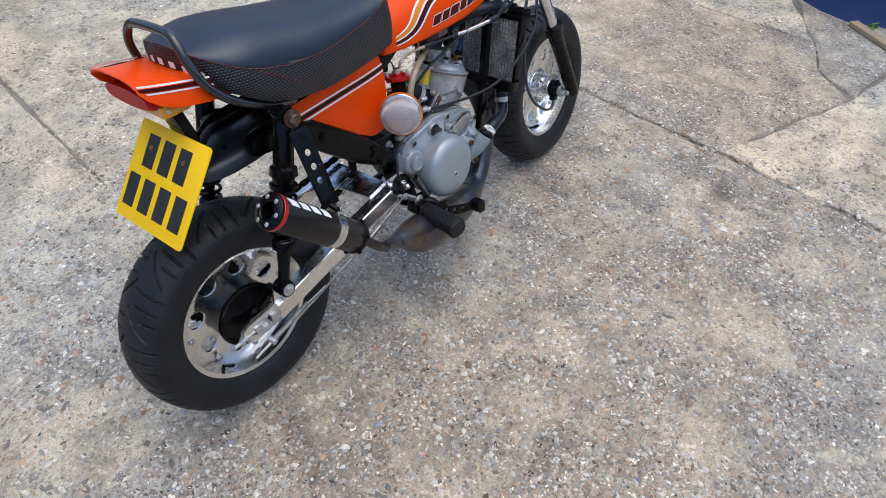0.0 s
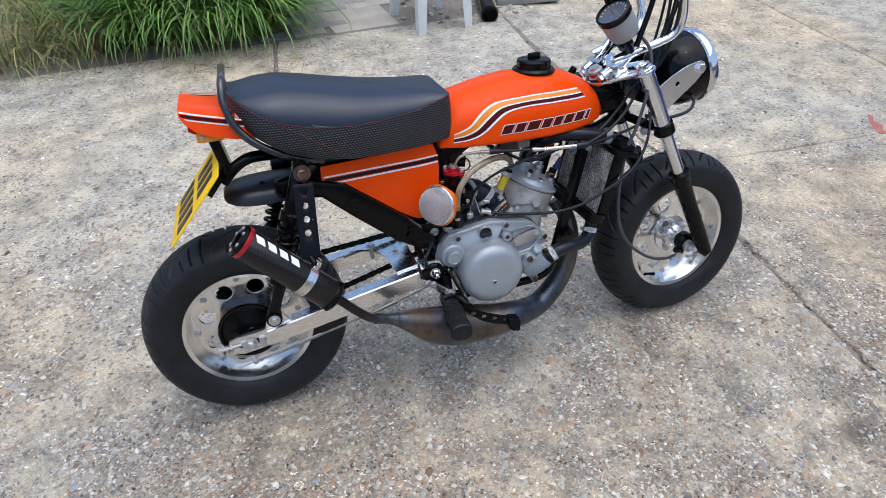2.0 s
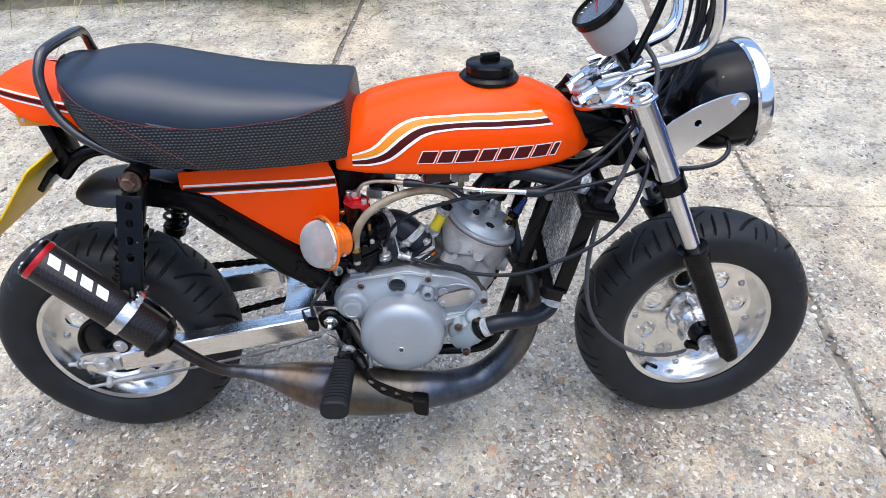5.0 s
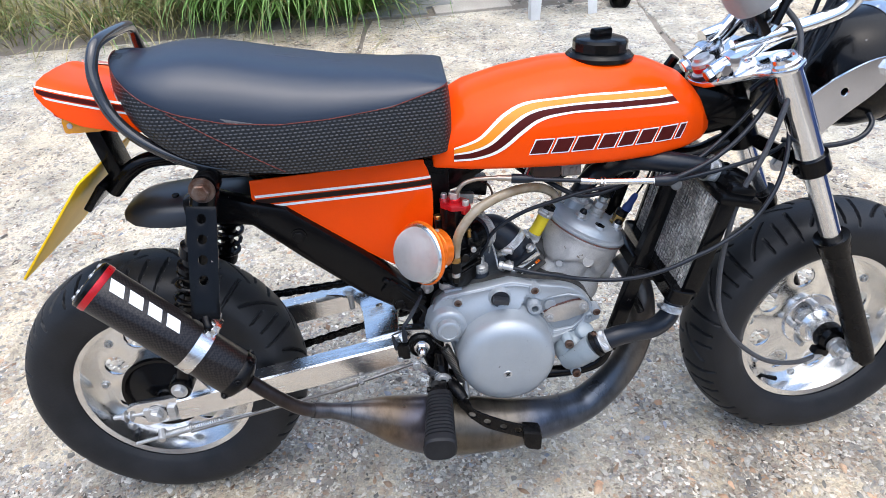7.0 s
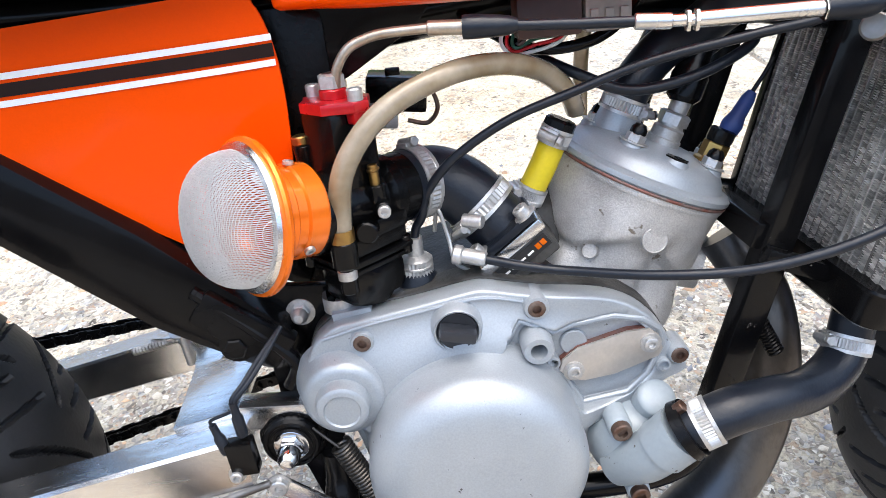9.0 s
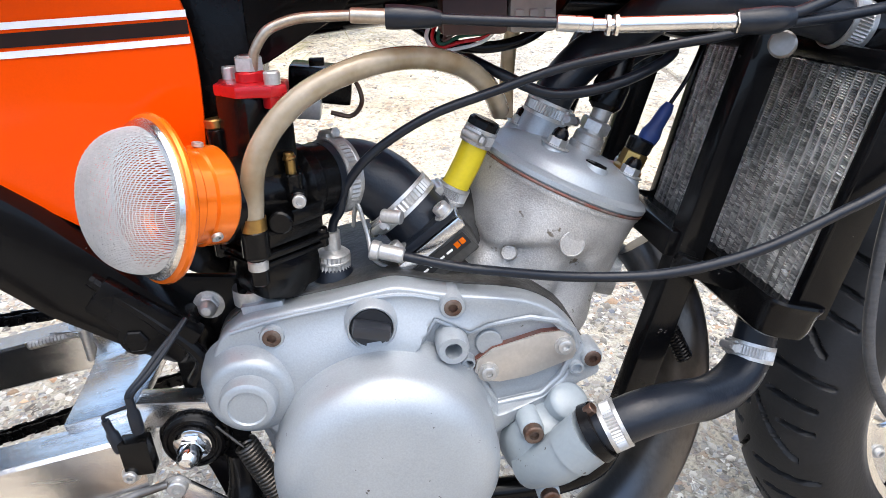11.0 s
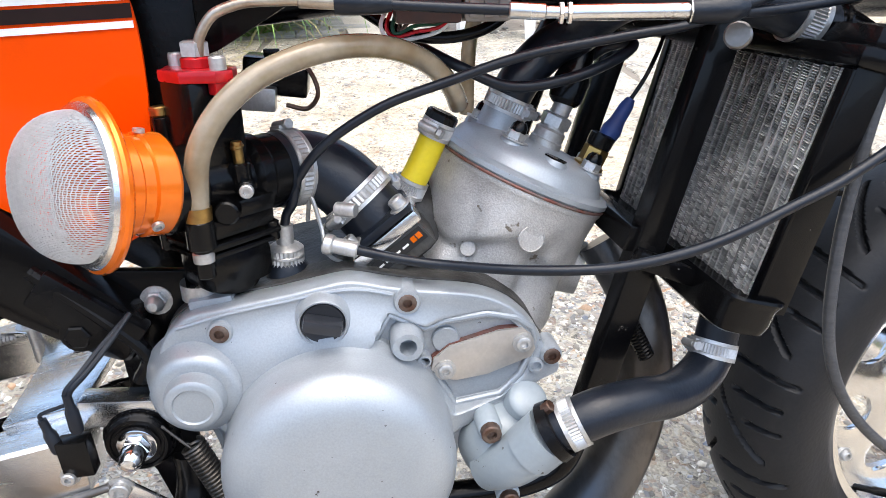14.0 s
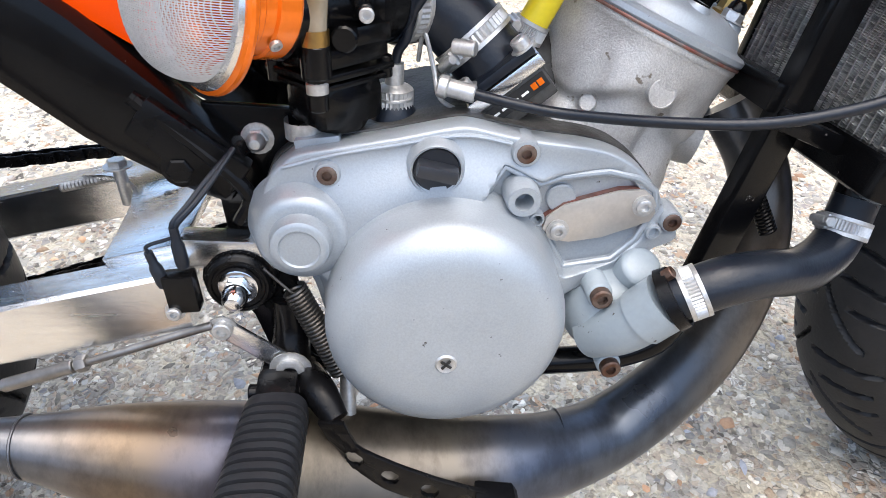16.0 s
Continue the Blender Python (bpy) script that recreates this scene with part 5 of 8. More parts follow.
# -- engine --
b = bm_new()
plate(b, [(0.487, 0.355), (0.492, 0.40), (0.512, 0.423), (0.60, 0.44), (0.645, 0.44), (0.69, 0.428), (0.73, 0.41), (0.757, 0.384), (0.762, 0.356), (0.74, 0.318), (0.69, 0.275), (0.60, 0.24), (0.53, 0.275)], [], 0.128, side(0.055), bev=0.008)
engine = P("engine", b, OILYCAST, "liquid-cooled two-stroke engine with silver painted covers")
CASE = [(0.483, 0.375), (0.484, 0.393), (0.491, 0.411), (0.502, 0.4215), (0.512, 0.427), (0.536, 0.431), (0.572, 0.4365), (0.608, 0.443), (0.622, 0.4435), (0.645, 0.438), (0.667, 0.4335), (0.698, 0.429), (0.718, 0.4235), (0.736, 0.413), (0.752, 0.396),
        (0.761, 0.378), (0.772, 0.360), (0.757, 0.351), (0.744, 0.341), (0.726, 0.325), (0.698, 0.312), (0.69, 0.285), (0.66, 0.25), (0.605, 0.2345), (0.555, 0.25), (0.524, 0.292), (0.511, 0.337), (0.492, 0.352)]
DC, DR = np.array((0.6048, 0.318)), 0.0814
RIB = [(0.633, 0.396), (0.645, 0.416), (0.670, 0.403), (0.684, 0.408), (0.715, 0.411), (0.736, 0.406), (0.749, 0.397), (0.752, 0.384), (0.741, 0.359), (0.725, 0.343), (0.691, 0.338), (0.679, 0.360), (0.662, 0.381)]


def inside(p, poly):
    c = False
    for (x0, z0), (x1, z1) in zip(poly, poly[1:] + poly[:1]):
        if (z0 > p[1]) != (z1 > p[1]) and p[0] < (x1 - x0) * (p[1] - z0) / (z1 - z0) + x0:
            c = not c
    return c


def rib_gap(p):
    """Distance from a point to the outline of the recess."""
    best = 1.0
    for q0, q1 in zip(RIB, RIB[1:] + RIB[:1]):
        q0, q1 = np.array(q0), np.array(q1)
        t = min(max(float(np.dot(p - q0, q1 - q0) / np.dot(q1 - q0, q1 - q0)), 0), 1)
        best = min(best, float(np.linalg.norm(p - q0 - (q1 - q0) * t)))
    return best


# the cover swells from a rounded edge up to the foot of the clutch dome, with a flat recess ahead of it
cs = spline(CASE + CASE[:1], 8)[:-1]
rings = []
for f, y in ((0.985, 0.083), (0.992, 0.0875), (1.0, 0.0885), (1.0, 0.1025), (0.9975, 0.1058), (0.992, 0.1077), (0.982, 0.1082), (0.945, 0.1082)):
    rings.append([(*(DC + (q - DC) * f), y) for q in cs])
for k in range(1, 41):
    u = k / 40
    row = []
    for q in cs:
        d = q - DC
        e = DC + d / np.linalg.norm(d) * DR * 0.98
        p = (DC + d * 0.945) * (1 - u) + e * u
        y = 0.1082 + 0.0125 * u ** 2 * (3 - 2 * u)
        off = rib_gap(p) * (-1 if inside(p, RIB) else 1)
        w = min(max((off + 0.001) / 0.004, 0), 1)
        y = 0.1035 + (y - 0.1035) * w * w * (3 - 2 * w)
        row.append((*p, y))
    rings.append(row)
b = bm_new()
bridge(b, [[(x, -y, z) for x, z, y in r] for r in rings], caps=False)
cover = P("side_cover", b, SILVER, "silver painted engine side cover", angle=50)
b = bm_new()
lip = [tuple(DC + (q - DC) * 1.006) for q in cs[::2]]
plate(b, lip, [], 0.024, side(-0.062), bev=0.0015)
P("crankcase_flange", b, OILYCAST, "oily grey crankcase edge", cover)
b = bm_new()
box(b, (0.523, -0.083, 0.428), (0.03, 0.03, 0.011), bev=0.002, rot=(0, -6, 0))
P("cover_tab", b, SILVER, "", cover)
axle_of = lambda x, z: frame_to((x, 0, z), (0, -1, 0))
b = bm_new()
R = DR
lathe(b, [(R + 0.004, 0.100), (R + 0.0025, 0.116), (R + 0.0008, 0.122), (R, 0.128), (R, 0.146), (R - 0.0012, 0.1515), (R - 0.0045, 0.1575), (R - 0.0105, 0.1635), (R - 0.019, 0.1677), (R - 0.031, 0.1698), (0.03, 0.1708), (0, 0.171)], axle_of(*DC), 128)
P("clutch_cover", b, SILVER, "round silver clutch cover with light scuffs", cover, angle=60)
b = bm_new()
lathe(b, [(0, 0.1712), (0.003, 0.1712), (0.0064, 0.1724), (0.0074, 0.1714), (0.0074, 0.169)], axle_of(0.603, 0.304), 24)
P("cover_screw", b, STEEL, "", cover)
# black bars laid on the head stand in for the shaded cross slot
b = bm_new()
for rot in (40, 130):
    box(b, (0.603, -0.1722, 0.304), (0.0085, 0.0009, 0.0017), bev=0, rot=(0, rot, 0))
P("painted_cross_slot", b, INK, "", cover)
b = bm_new()
lathe(b, [(0.040, 0.096), (0.036, 0.106), (0.0325, 0.114), (0.031, 0.120), (0.0285, 0.1235), (0.0245, 0.125), (0.0205, 0.1255), (0.0198, 0.1325), (0.0188, 0.1352), (0.0172, 0.1362), (0.0158, 0.1366), (0.0136, 0.137), (0.0131, 0.1362), (0.0127, 0.1356), (0, 0.1362)], axle_of(0.5105, 0.373), 64)
P("end_cover", b, SILVER, "", cover)
b = bm_new()
lathe(b, [(0.0205, 0.104), (0.0188, 0.1125), (0.0177, 0.1185), (0.0168, 0.1198), (0.0156, 0.1194), (0.0153, 0.116), (0.0153, 0.108)], axle_of(0.599, 0.4185), 48)
P("filler_collar", b, SILVER, "", cover)
b = bm_new()
lathe(b, [(0.0149, 0.106), (0.0149, 0.118), (0.0142, 0.1192), (0.0125, 0.1186), (0, 0.1186)], axle_of(0.599, 0.4185), 40)
box(b, (0.599, -0.1255, 0.421), (0.0265, 0.014, 0.009), bev=0.0025, rot=(0, 14, 0))
P("oil_filler", b, GUARD, "black plastic oil filler cap", cover)
b = bm_new()
for x, z, r in ((0.529, 0.4135, 0.0088), (0.6575, 0.4265, 0.0096), (0.7635, 0.374, 0.0082), (0.6685, 0.378, 0.0055), (0.752, 0.366, 0.006)):
    lathe(b, [(r, 0.09), (r, 0.1105), (r * 0.9, 0.1125), (r * 0.66, 0.1128), (r * 0.62, 0.1075)], axle_of(x, z), 28)
lathe(b, [(0.0125, 0.09), (0.0118, 0.122), (0.0105, 0.125), (0.0062, 0.125), (0.0055, 0.108), (0, 0.108)], axle_of(0.656, 0.398), 32)
lathe(b, [(0.0105, 0.09), (0.0105, 0.1055), (0.0095, 0.1065), (0, 0.1065)], axle_of(0.685, 0.391), 28)
each("screw_boss", b, SILVER, "", cover)
b = bm_new()
for x, z in ((0.529, 0.4135), (0.6575, 0.4265), (0.7635, 0.374)):
    bolt(b, (x, -0.1085, z), (0, -1, 0), 0.0066, 0.0055, washer=False, socket=True)
each("cover_screw", b, RUSTY, "rusty socket screw", cover)
b = bm_new()
tube(b, [(x, -0.1075, z) for x, z in RIB + RIB[:1]], 0.0027, 10, smooth=False)
P("cover_rib", b, SILVER, "", cover)
b = bm_new()
tube(b, [(0.5, -0.1078, 0.4175), (0.534, -0.1084, 0.4262), (0.572, -0.1084, 0.4322), (0.604, -0.1084, 0.4372), (0.625, -0.1084, 0.4375), (0.648, -0.1084, 0.432)], 0.0017, 8, 4)
P("cover_rib", b, SILVER, "", cover)
b = bm_new()
BP = [(0.673, 0.370), (0.675, 0.379), (0.687, 0.388), (0.724, 0.398), (0.741, 0.3985), (0.7475, 0.393), (0.751, 0.381), (0.748, 0.3745), (0.715, 0.3625), (0.692, 0.3595), (0.683, 0.3615)]
plate(b, BP, [], 0.003, side(-0.1082), bev=0.0006)
P("blanking_plate", b, BAREPLATE, "bare alloy blanking plate", cover)
b = bm_new()
plate(b, [(x + (x - 0.713) * 0.012, z + (z - 0.381) * 0.022) for x, z in BP], [], 0.0045, side(-0.1035))
P("gasket", b, GASKET, "", cover)
b = bm_new()
for x, z in ((0.6835, 0.3695), (0.7415, 0.387)):
    bolt(b, (x, -0.1112, z), (0, -1, 0), 0.0056, 0.0045, socket=True)
each("plate_screw", b, STEEL, "", cover)

# cylinder and head, raked forward: x ahead and down, y to the left, z along the bore
CA = Vector((0.414, 0, 0.910)).normalized()
CH = Vector((0.764, -0.008, 0.4877))
cm = basis((CA.z, 0, -CA.x), (0, 1, 0), CA, CH)
b = bm_new()
lathe(b, [(0.050, -0.128), (0.064, -0.124), (0.0655, -0.108), (0.066, -0.095), (0.0655, -0.085), (0.065, -0.078), (0.065, -0.071), (0.0655, -0.064), (0.0665, -0.057), (0.068, -0.05), (0.0695, -0.041), (0.0705, -0.028), (0.0715, -0.009), (0.0728, -0.0065), (0.0728, -0.003)], cm, 96)
bmesh.ops.subdivide_edges(b, edges=b.edges[:], cuts=1, use_grid_fill=True)
for v in b.verts:
    q = cm.inverted() @ v.co
    a = math.atan2(q.y, q.x)
    low = max(0, min(1, (-q.z - 0.06) / 0.022))
    mid = math.exp(-((q.z + 0.052) / 0.02) ** 2)
    bulge = lambda c, w: math.exp(-(math.atan2(math.sin(a - radians(c)), math.cos(a - radians(c))) / w) ** 2)
    # scalloped shoulder: the upper jacket ends in lobes over a drawn-in waist
    edge = -0.05 + 0.012 * math.sin(3.6 * a + 0.9)
    u = (edge - q.z) / 0.006
    waist = max(0.0, min(1.0, u)) ** 0.7 * max(0.0, min(1.0, (q.z + 0.104) / 0.02)) if u > 0 else 0.0
    k = 1 + low * (0.12 * bulge(-135, 0.3) + 0.05 * bulge(175, 0.35) + 0.09 * bulge(-45, 0.4) + 0.08 * bulge(60, 0.5) + 0.08 * bulge(130, 0.5)) - 0.19 * waist * (0.36 + 0.62 * bulge(-118, 0.42) + 0.3 * bulge(-62, 0.3)) - 0.06 * bulge(-70, 0.12) * max(0, min(1, (-q.z - 0.022) / 0.02)) - 0.055 * bulge(-124, 0.11) * max(0, min(1, (-q.z - 0.02) / 0.02)) + 0.15 * bulge(0, 0.6) * max(0, min(1, (-q.z - 0.03) / 0.03)) + 0.012 * noise.noise(q * 36)
    v.co = cm @ Vector((q.x * k, q.y * k, q.z))
cyl = P("cylinder", b, CAST, "bare grey cast alloy cylinder", angle=70)
b = bm_new()
foot = [(0.05, -0.05), (0.058, -0.03), (0.058, 0.04), (0.05, 0.055), (-0.05, 0.055), (-0.066, 0.04), (-0.068, -0.035), (-0.05, -0.058), (-0.02, -0.064), (0.02, -0.064)]
plate(b, foot, [], 0.011, cm @ Matrix.Translation((0, 0, -0.123)), bev=0.003)
P("cylinder_foot", b, OILYCAST, "", cyl)
b = bm_new()
plate(b, [(x * 1.015, y * 1.015) for x, y in foot], [], 0.003, cm @ Matrix.Translation((0, 0, -0.1262)))
P("base_gasket", b, GASKET, "", cyl)
b = bm_new()
tube(b, [cm @ Vector((-0.03, 0.0, -0.082)), cm @ Vector((-0.085, 0.0, -0.062))], [0.036, 0.03], 24)
P("intake_port", b, OILYCAST, "", cyl)
b = bm_new()
tube(b, [cm @ Vector((0.03, 0.02, -0.07)), cm @ Vector((0.088, 0.0, -0.06))], [0.03, 0.024], 24)
P("exhaust_port", b, CAST, "", cyl)
b = bm_new()
for a, z, rr, r in ((-86, -0.034, 0.0695, 0.0105), (-122, -0.064, 0.0572, 0.0062)):
    q = Vector((rr * math.cos(radians(a)), rr * math.sin(radians(a)), z))
    lathe(b, [(r, -0.004), (r, 0.0010), (r * 0.93, 0.0014), (r * 0.88, 0.0006), (0, 0.0006)], frame_to(cm @ q, cm.to_3x3() @ Vector((q.x, q.y, 0.01))), 28)
each("cast_boss", b, CAST, "", cyl)
b = bm_new()
lathe(b, [(0.0738, -0.003), (0.0742, -0.0018), (0.0738, -0.0006)], cm, 96)
P("head_gasket", b, GASKET, "copper-red head gasket line", cyl)
b = bm_new()
lathe(b, [(0.073, -0.0006), (0.0745, 0.001), (0.0745, 0.0045), (0.072, 0.0065), (0.067, 0.0075), (0.0655, 0.009), (0.0635, 0.014), (0.059, 0.0195), (0.050, 0.0235), (0.036, 0.0262), (0.02, 0.0275), (0, 0.0275)], cm, 96)
head = P("cylinder_head", b, SILVER, "silver painted domed cylinder head", angle=30)
NUTS = [(-130, 0.045), (-33, 0.0487), (10, 0.05), (62, 0.05), (115, 0.05), (170, 0.05)]
b = bm_new()
for a, r in NUTS + [(-86, 0.047)]:
    lathe(b, [(0.0115, 0.004), (0.0105, 0.0225), (0.0092, 0.0245), (0, 0.0245)], cm @ Matrix.Translation((r * math.cos(radians(a)), r * math.sin(radians(a)), 0)), 24)
each("nut_boss", b, SILVER, "", head)
b = bm_new()
for a, r in NUTS:
    q = cm @ Vector((r * math.cos(radians(a)), r * math.sin(radians(a)), 0.0245))
    bolt(b, q, CA, 0.0078, 0.0075)
each("head_nut", b, STEEL, "", head)
b = bm_new()
for a, r in NUTS:
    q = cm @ Vector((r * math.cos(radians(a)), r * math.sin(radians(a)), 0.0315))
    lathe(b, [(0.0066, 0.0), (0.0062, 0.0045), (0.004, 0.0075), (0, 0.0085)], frame_to(q, CA), 16)
lathe(b, [(0.0095, 0.0), (0.0095, 0.0012), (0, 0.0012)], cm @ Matrix.Translation((0.0033, -0.0469, 0.0245)), 6)
each("nut_cap", b, PLASTIC, "black cap on the head nut", head)
b = bm_new()
pl = cm @ Vector((0.005, -0.006, 0.026))
lathe(b, [(0.0135, 0), (0.0135, 0.006), (0.0125, 0.0068), (0.0125, 0.014), (0.0105, 0.016), (0.0105, 0.018)], frame_to(pl, CA), 20)
lathe(b, [(0.0125, 0.018), (0.0125, 0.026), (0.0105, 0.0275), (0.0, 0.0275)], frame_to(pl, CA), 6)
rod(b, pl + CA * 0.027, pl + CA * 0.04, 0.0078, 16)
plug = P("spark_plug", b, STEEL, "", head)
b = bm_new()
pc = pl + CA * 0.036
cd = (CA + Vector((-0.08, 0.12, 0))).normalized()
lathe(b, [(0.0095, 0), (0.0135, 0.004), (0.0145, 0.02), (0.0115, 0.03), (0.0098, 0.05), (0, 0.052)], frame_to(pc, cd), 20)
P("plug_cap", b, PLASTIC, "black plug cap", head)
b = bm_new()
tube(b, [pc + cd * 0.03, pc + cd * 0.045 + Vector((0.02, 0.004, 0.0)), (0.845, -0.02, 0.588), (0.83, -0.035, 0.58), (0.79, -0.045, 0.567), (0.745, -0.045, 0.562), (0.71, -0.035, 0.575), (0.66, 0.0, 0.60)], 0.0042, 12)
P("plug_lead", b, HOSE, "", head)
b = bm_new()
ts = cm @ Vector((0.044, -0.014, 0.016))
lathe(b, [(0.0125, 0), (0.0125, 0.012), (0.0095, 0.014)], frame_to(ts, CA), 20)
lathe(b, [(0.0105, 0.013), (0.0105, 0.026), (0.0085, 0.028), (0, 0.028)], frame_to(ts, CA), 6)
sender = P("temperature_sender", b, BRASS, "brass temperature sender", head)
b = bm_new()
lathe(b, [(0.0098, 0.027), (0.0105, 0.03), (0.0105, 0.037), (0.008, 0.0385), (0, 0.0385)], frame_to(ts, CA), 20)
P("sender_collar", b, PLASTIC, "", head)
b = bm_new()
sb = CA + Vector((0.14, 0.05, 0))
lathe(b, [(0.0075, 0.036), (0.0085, 0.044), (0.0062, 0.052), (0.0055, 0.066), (0.0035, 0.072), (0, 0.072)], frame_to(ts, sb), 18)
P("sender_boot", b, BLUEBOOT, "blue rubber boot", head)
b = bm_new()
sb = sb.normalized()
tube(b, [ts + sb * 0.068, ts + sb * 0.1, ts + sb * 0.14 + Vector((-0.005, 0.01, 0)), ts + sb * 0.19 + Vector((-0.03, 0.02, 0))], 0.0018, 8)
P("sender_wire", b, PLASTIC, "", head)
# outlet spigot at the back of the head, with its hose
b = bm_new()
s0 = cm @ Vector((-0.034, 0.004, 0.012))
tube(b, [s0, s0 + CA * 0.03], [0.021, 0.0175], 28, smooth=False)
P("head_outlet", b, SILVER, "", head)
b = bm_new()
tube(b, [s0 + CA * 0.022, s0 + CA * 0.05, s0 + CA * 0.075 + Vector((0.012, 0.004, 0)), s0 + CA * 0.092 + Vector((0.026, -0.012, 0)), (0.822, -0.055, 0.622), (0.866, -0.079, 0.625), (0.91, -0.085, 0.617), (0.937, -0.085, 0.608), (0.955, -0.085, 0.601)], 0.0168, 24)
out_hose = P("outlet_hose", b, HOSE, "black rubber coolant outlet hose")
b = bm_new()
clamp_band(b, s0 + CA * 0.033, CA, 0.0178, screw=(0.8, -0.7, 0.0))
P("hose_clamp", b, STEEL, "worm-drive hose clamp", out_hose)

# water pump, elbow and hoses
b = bm_new()
lathe(b, [(0.034, 0.085), (0.034, 0.108), (0.0325, 0.117), (0.029, 0.126), (0.022, 0.133), (0.012, 0.137), (0, 0.138)], axle_of(0.727, 0.301), 48)
tube(b, [(0.715, -0.122, 0.288), (0.73, -0.140, 0.306), (0.746, -0.1505, 0.3285)], [0.019, 0.0192, 0.0192], 28)
tube(b, [(0.7395, -0.1475, 0.3195), (0.7525, -0.1538, 0.3375)], [0.0206, 0.0206], 28, smooth=False)
lathe(b, [(0.0152, 0), (0.0152, 0.0185), (0.0144, 0.0205), (0.0118, 0.0215), (0.0105, 0.0222), (0, 0.0226)], frame_to((0.742, -0.108, 0.328), (0.0035, -0.017, 0.0215)), 28)
for x, z in ((0.7128, 0.3292), (0.728, 0.266)):
    rod(b, (x, -0.09, z), (x, -0.134, z), 0.0092, 22)
pump = P("water_pump", b, GREYPAINT, "pale grey painted water pump with elbow outlet", angle=50)
b = bm_new()
for x, z in ((0.7128, 0.3292), (0.728, 0.266)):
    bolt(b, (x, -0.1335, z), (0, -1, 0), 0.0075, 0.007, washer=False, socket=True)
each("pump_screw", b, RUSTY, "", pump)
b = bm_new()
tube(b, [(0.7525, -0.1538, 0.3375), (0.7585, -0.1554, 0.3422)], [0.0224, 0.0214], 30, smooth=False)
P("joint_ring", b, SATIN, "", pump)
b = bm_new()
rod(b, (0.7465, -0.1525, 0.3555), (0.751, -0.1545, 0.361), 0.0045, 8)
P("rusty_tab", b, RUSTY, "", pump)
hose = [(0.753, -0.154, 0.338), (0.764, -0.1565, 0.3445), (0.787, -0.1565, 0.3535), (0.818, -0.149, 0.3535), (0.843, -0.138, 0.347), (0.866, -0.125, 0.3445), (0.885, -0.113, 0.3495), (0.896, -0.105, 0.3615), (0.902, -0.1, 0.385)]
b = bm_new()
tube(b, hose, [0.0166, 0.0166, 0.0168, 0.0163, 0.0163, 0.0166, 0.0166, 0.0162, 0.016], 28)
coolant = P("coolant_hose", b, HOSE, "black rubber coolant hose")
b = bm_new()
clamp_band(b, (0.7665, -0.1568, 0.3455), (0.02, -0.002, 0.0105), 0.0169, screw=(0.2, 0.4, -1))
P("hose_clamp", b, STEEL, "worm-drive hose clamp", coolant)
b = bm_new()
clamp_band(b, (0.8965, -0.1045, 0.3635), (0.006, 0.006, 0.018), 0.0165, screw=(-1, 0.0, 0.15))
P("hose_clamp", b, STEEL, "worm-drive hose clamp", coolant)
b = bm_new()
clamp_band(b, (0.938, -0.085, 0.6076), (0.026, 0.0, -0.0085), 0.0172, w=0.018, screw=(0.1, 0.3, 1))
P("hose_clamp", b, STEEL, "worm-drive hose clamp", out_hose)

# -- carburettor and intake: turned so that its mouth faces back and outwards --
km = Matrix.Translation((0.5335, -0.083, 0)) @ Matrix.Rotation(radians(43), 4, "Z")
b = bm_new()
box(b, (0, 0, 0.545), (0.037, 0.035, 0.07), km, bev=0.005)
carb = P("carburettor", b, PLASTIC, "black slide carburettor")
b = bm_new()
lathe(b, [(0.024, -0.044), (0.027, -0.04), (0.027, -0.02), (0.023, -0.016), (0.023, 0.018), (0.0285, 0.022), (0.0285, 0.03), (0.0262, 0.033), (0.0262, 0.05), (0, 0.05)], km @ frame_to((0, 0, 0.512), (1, 0, -0.04)), 36)
P("throat", b, PLASTIC, "", carb)
b = bm_new()
box(b, (0, 0, 0.4875), (0.056, 0.048, 0.014), km, bev=0.002)
P("body_deck", b, PLASTIC, "", carb)
b = bm_new()
box(b, (0, 0, 0.4765), (0.061, 0.053, 0.0045), km, bev=0.001)
P("bowl_flange", b, PLASTIC, "", carb)
b = bm_new()
box(b, (0, 0, 0.4705), (0.059, 0.051, 0.0035), km, bev=0.001)
P("bowl_flange", b, PLASTIC, "", carb)
b = bm_new()
box(b, (0.002, 0, 0.4555), (0.05, 0.042, 0.031), km, bev=0.009)
P("float_bowl", b, PLASTIC, "", carb)
b = bm_new()
lathe(b, [(0.017, 0), (0.0195, 0.004), (0.0195, 0.02)], km @ frame_to((0.004, 0, 0.436), (0, 0, 1)), 28)
P("bowl_plug", b, PLASTIC, "", carb)
b = bm_new()
box(b, (0.012, -0.022, 0.4985), (0.03, 0.014, 0.012), km, bev=0.003)
P("choke_boss", b, PLASTIC, "", carb)
for x, y, z0, z1, r in ((-0.027, -0.021, 0.458, 0.497, 0.0062), (0.027, -0.021, 0.468, 0.482, 0.005), (-0.027, 0.021, 0.468, 0.482, 0.005)):
    b = bm_new()
    rod(b, km @ Vector((x, y, z0)), km @ Vector((x, y, z1)), r, 14)
    P("bowl_pillar", b, PLASTIC, "", carb)
b = bm_new()
rod(b, (0.5285, -0.118, 0.478), (0.5285, -0.118, 0.498), 0.0092, 18)
rod(b, (0.5285, -0.118, 0.489), (0.531, -0.09, 0.489), 0.0085, 14)
P("hose_stub", b, PLASTIC, "", carb)
b = bm_new()
rod(b, (0.554, -0.094, 0.508), (0.5535, -0.094, 0.527), 0.0068, 14)
rod(b, (0.554, -0.094, 0.514), (0.546, -0.08, 0.514), 0.006, 14)
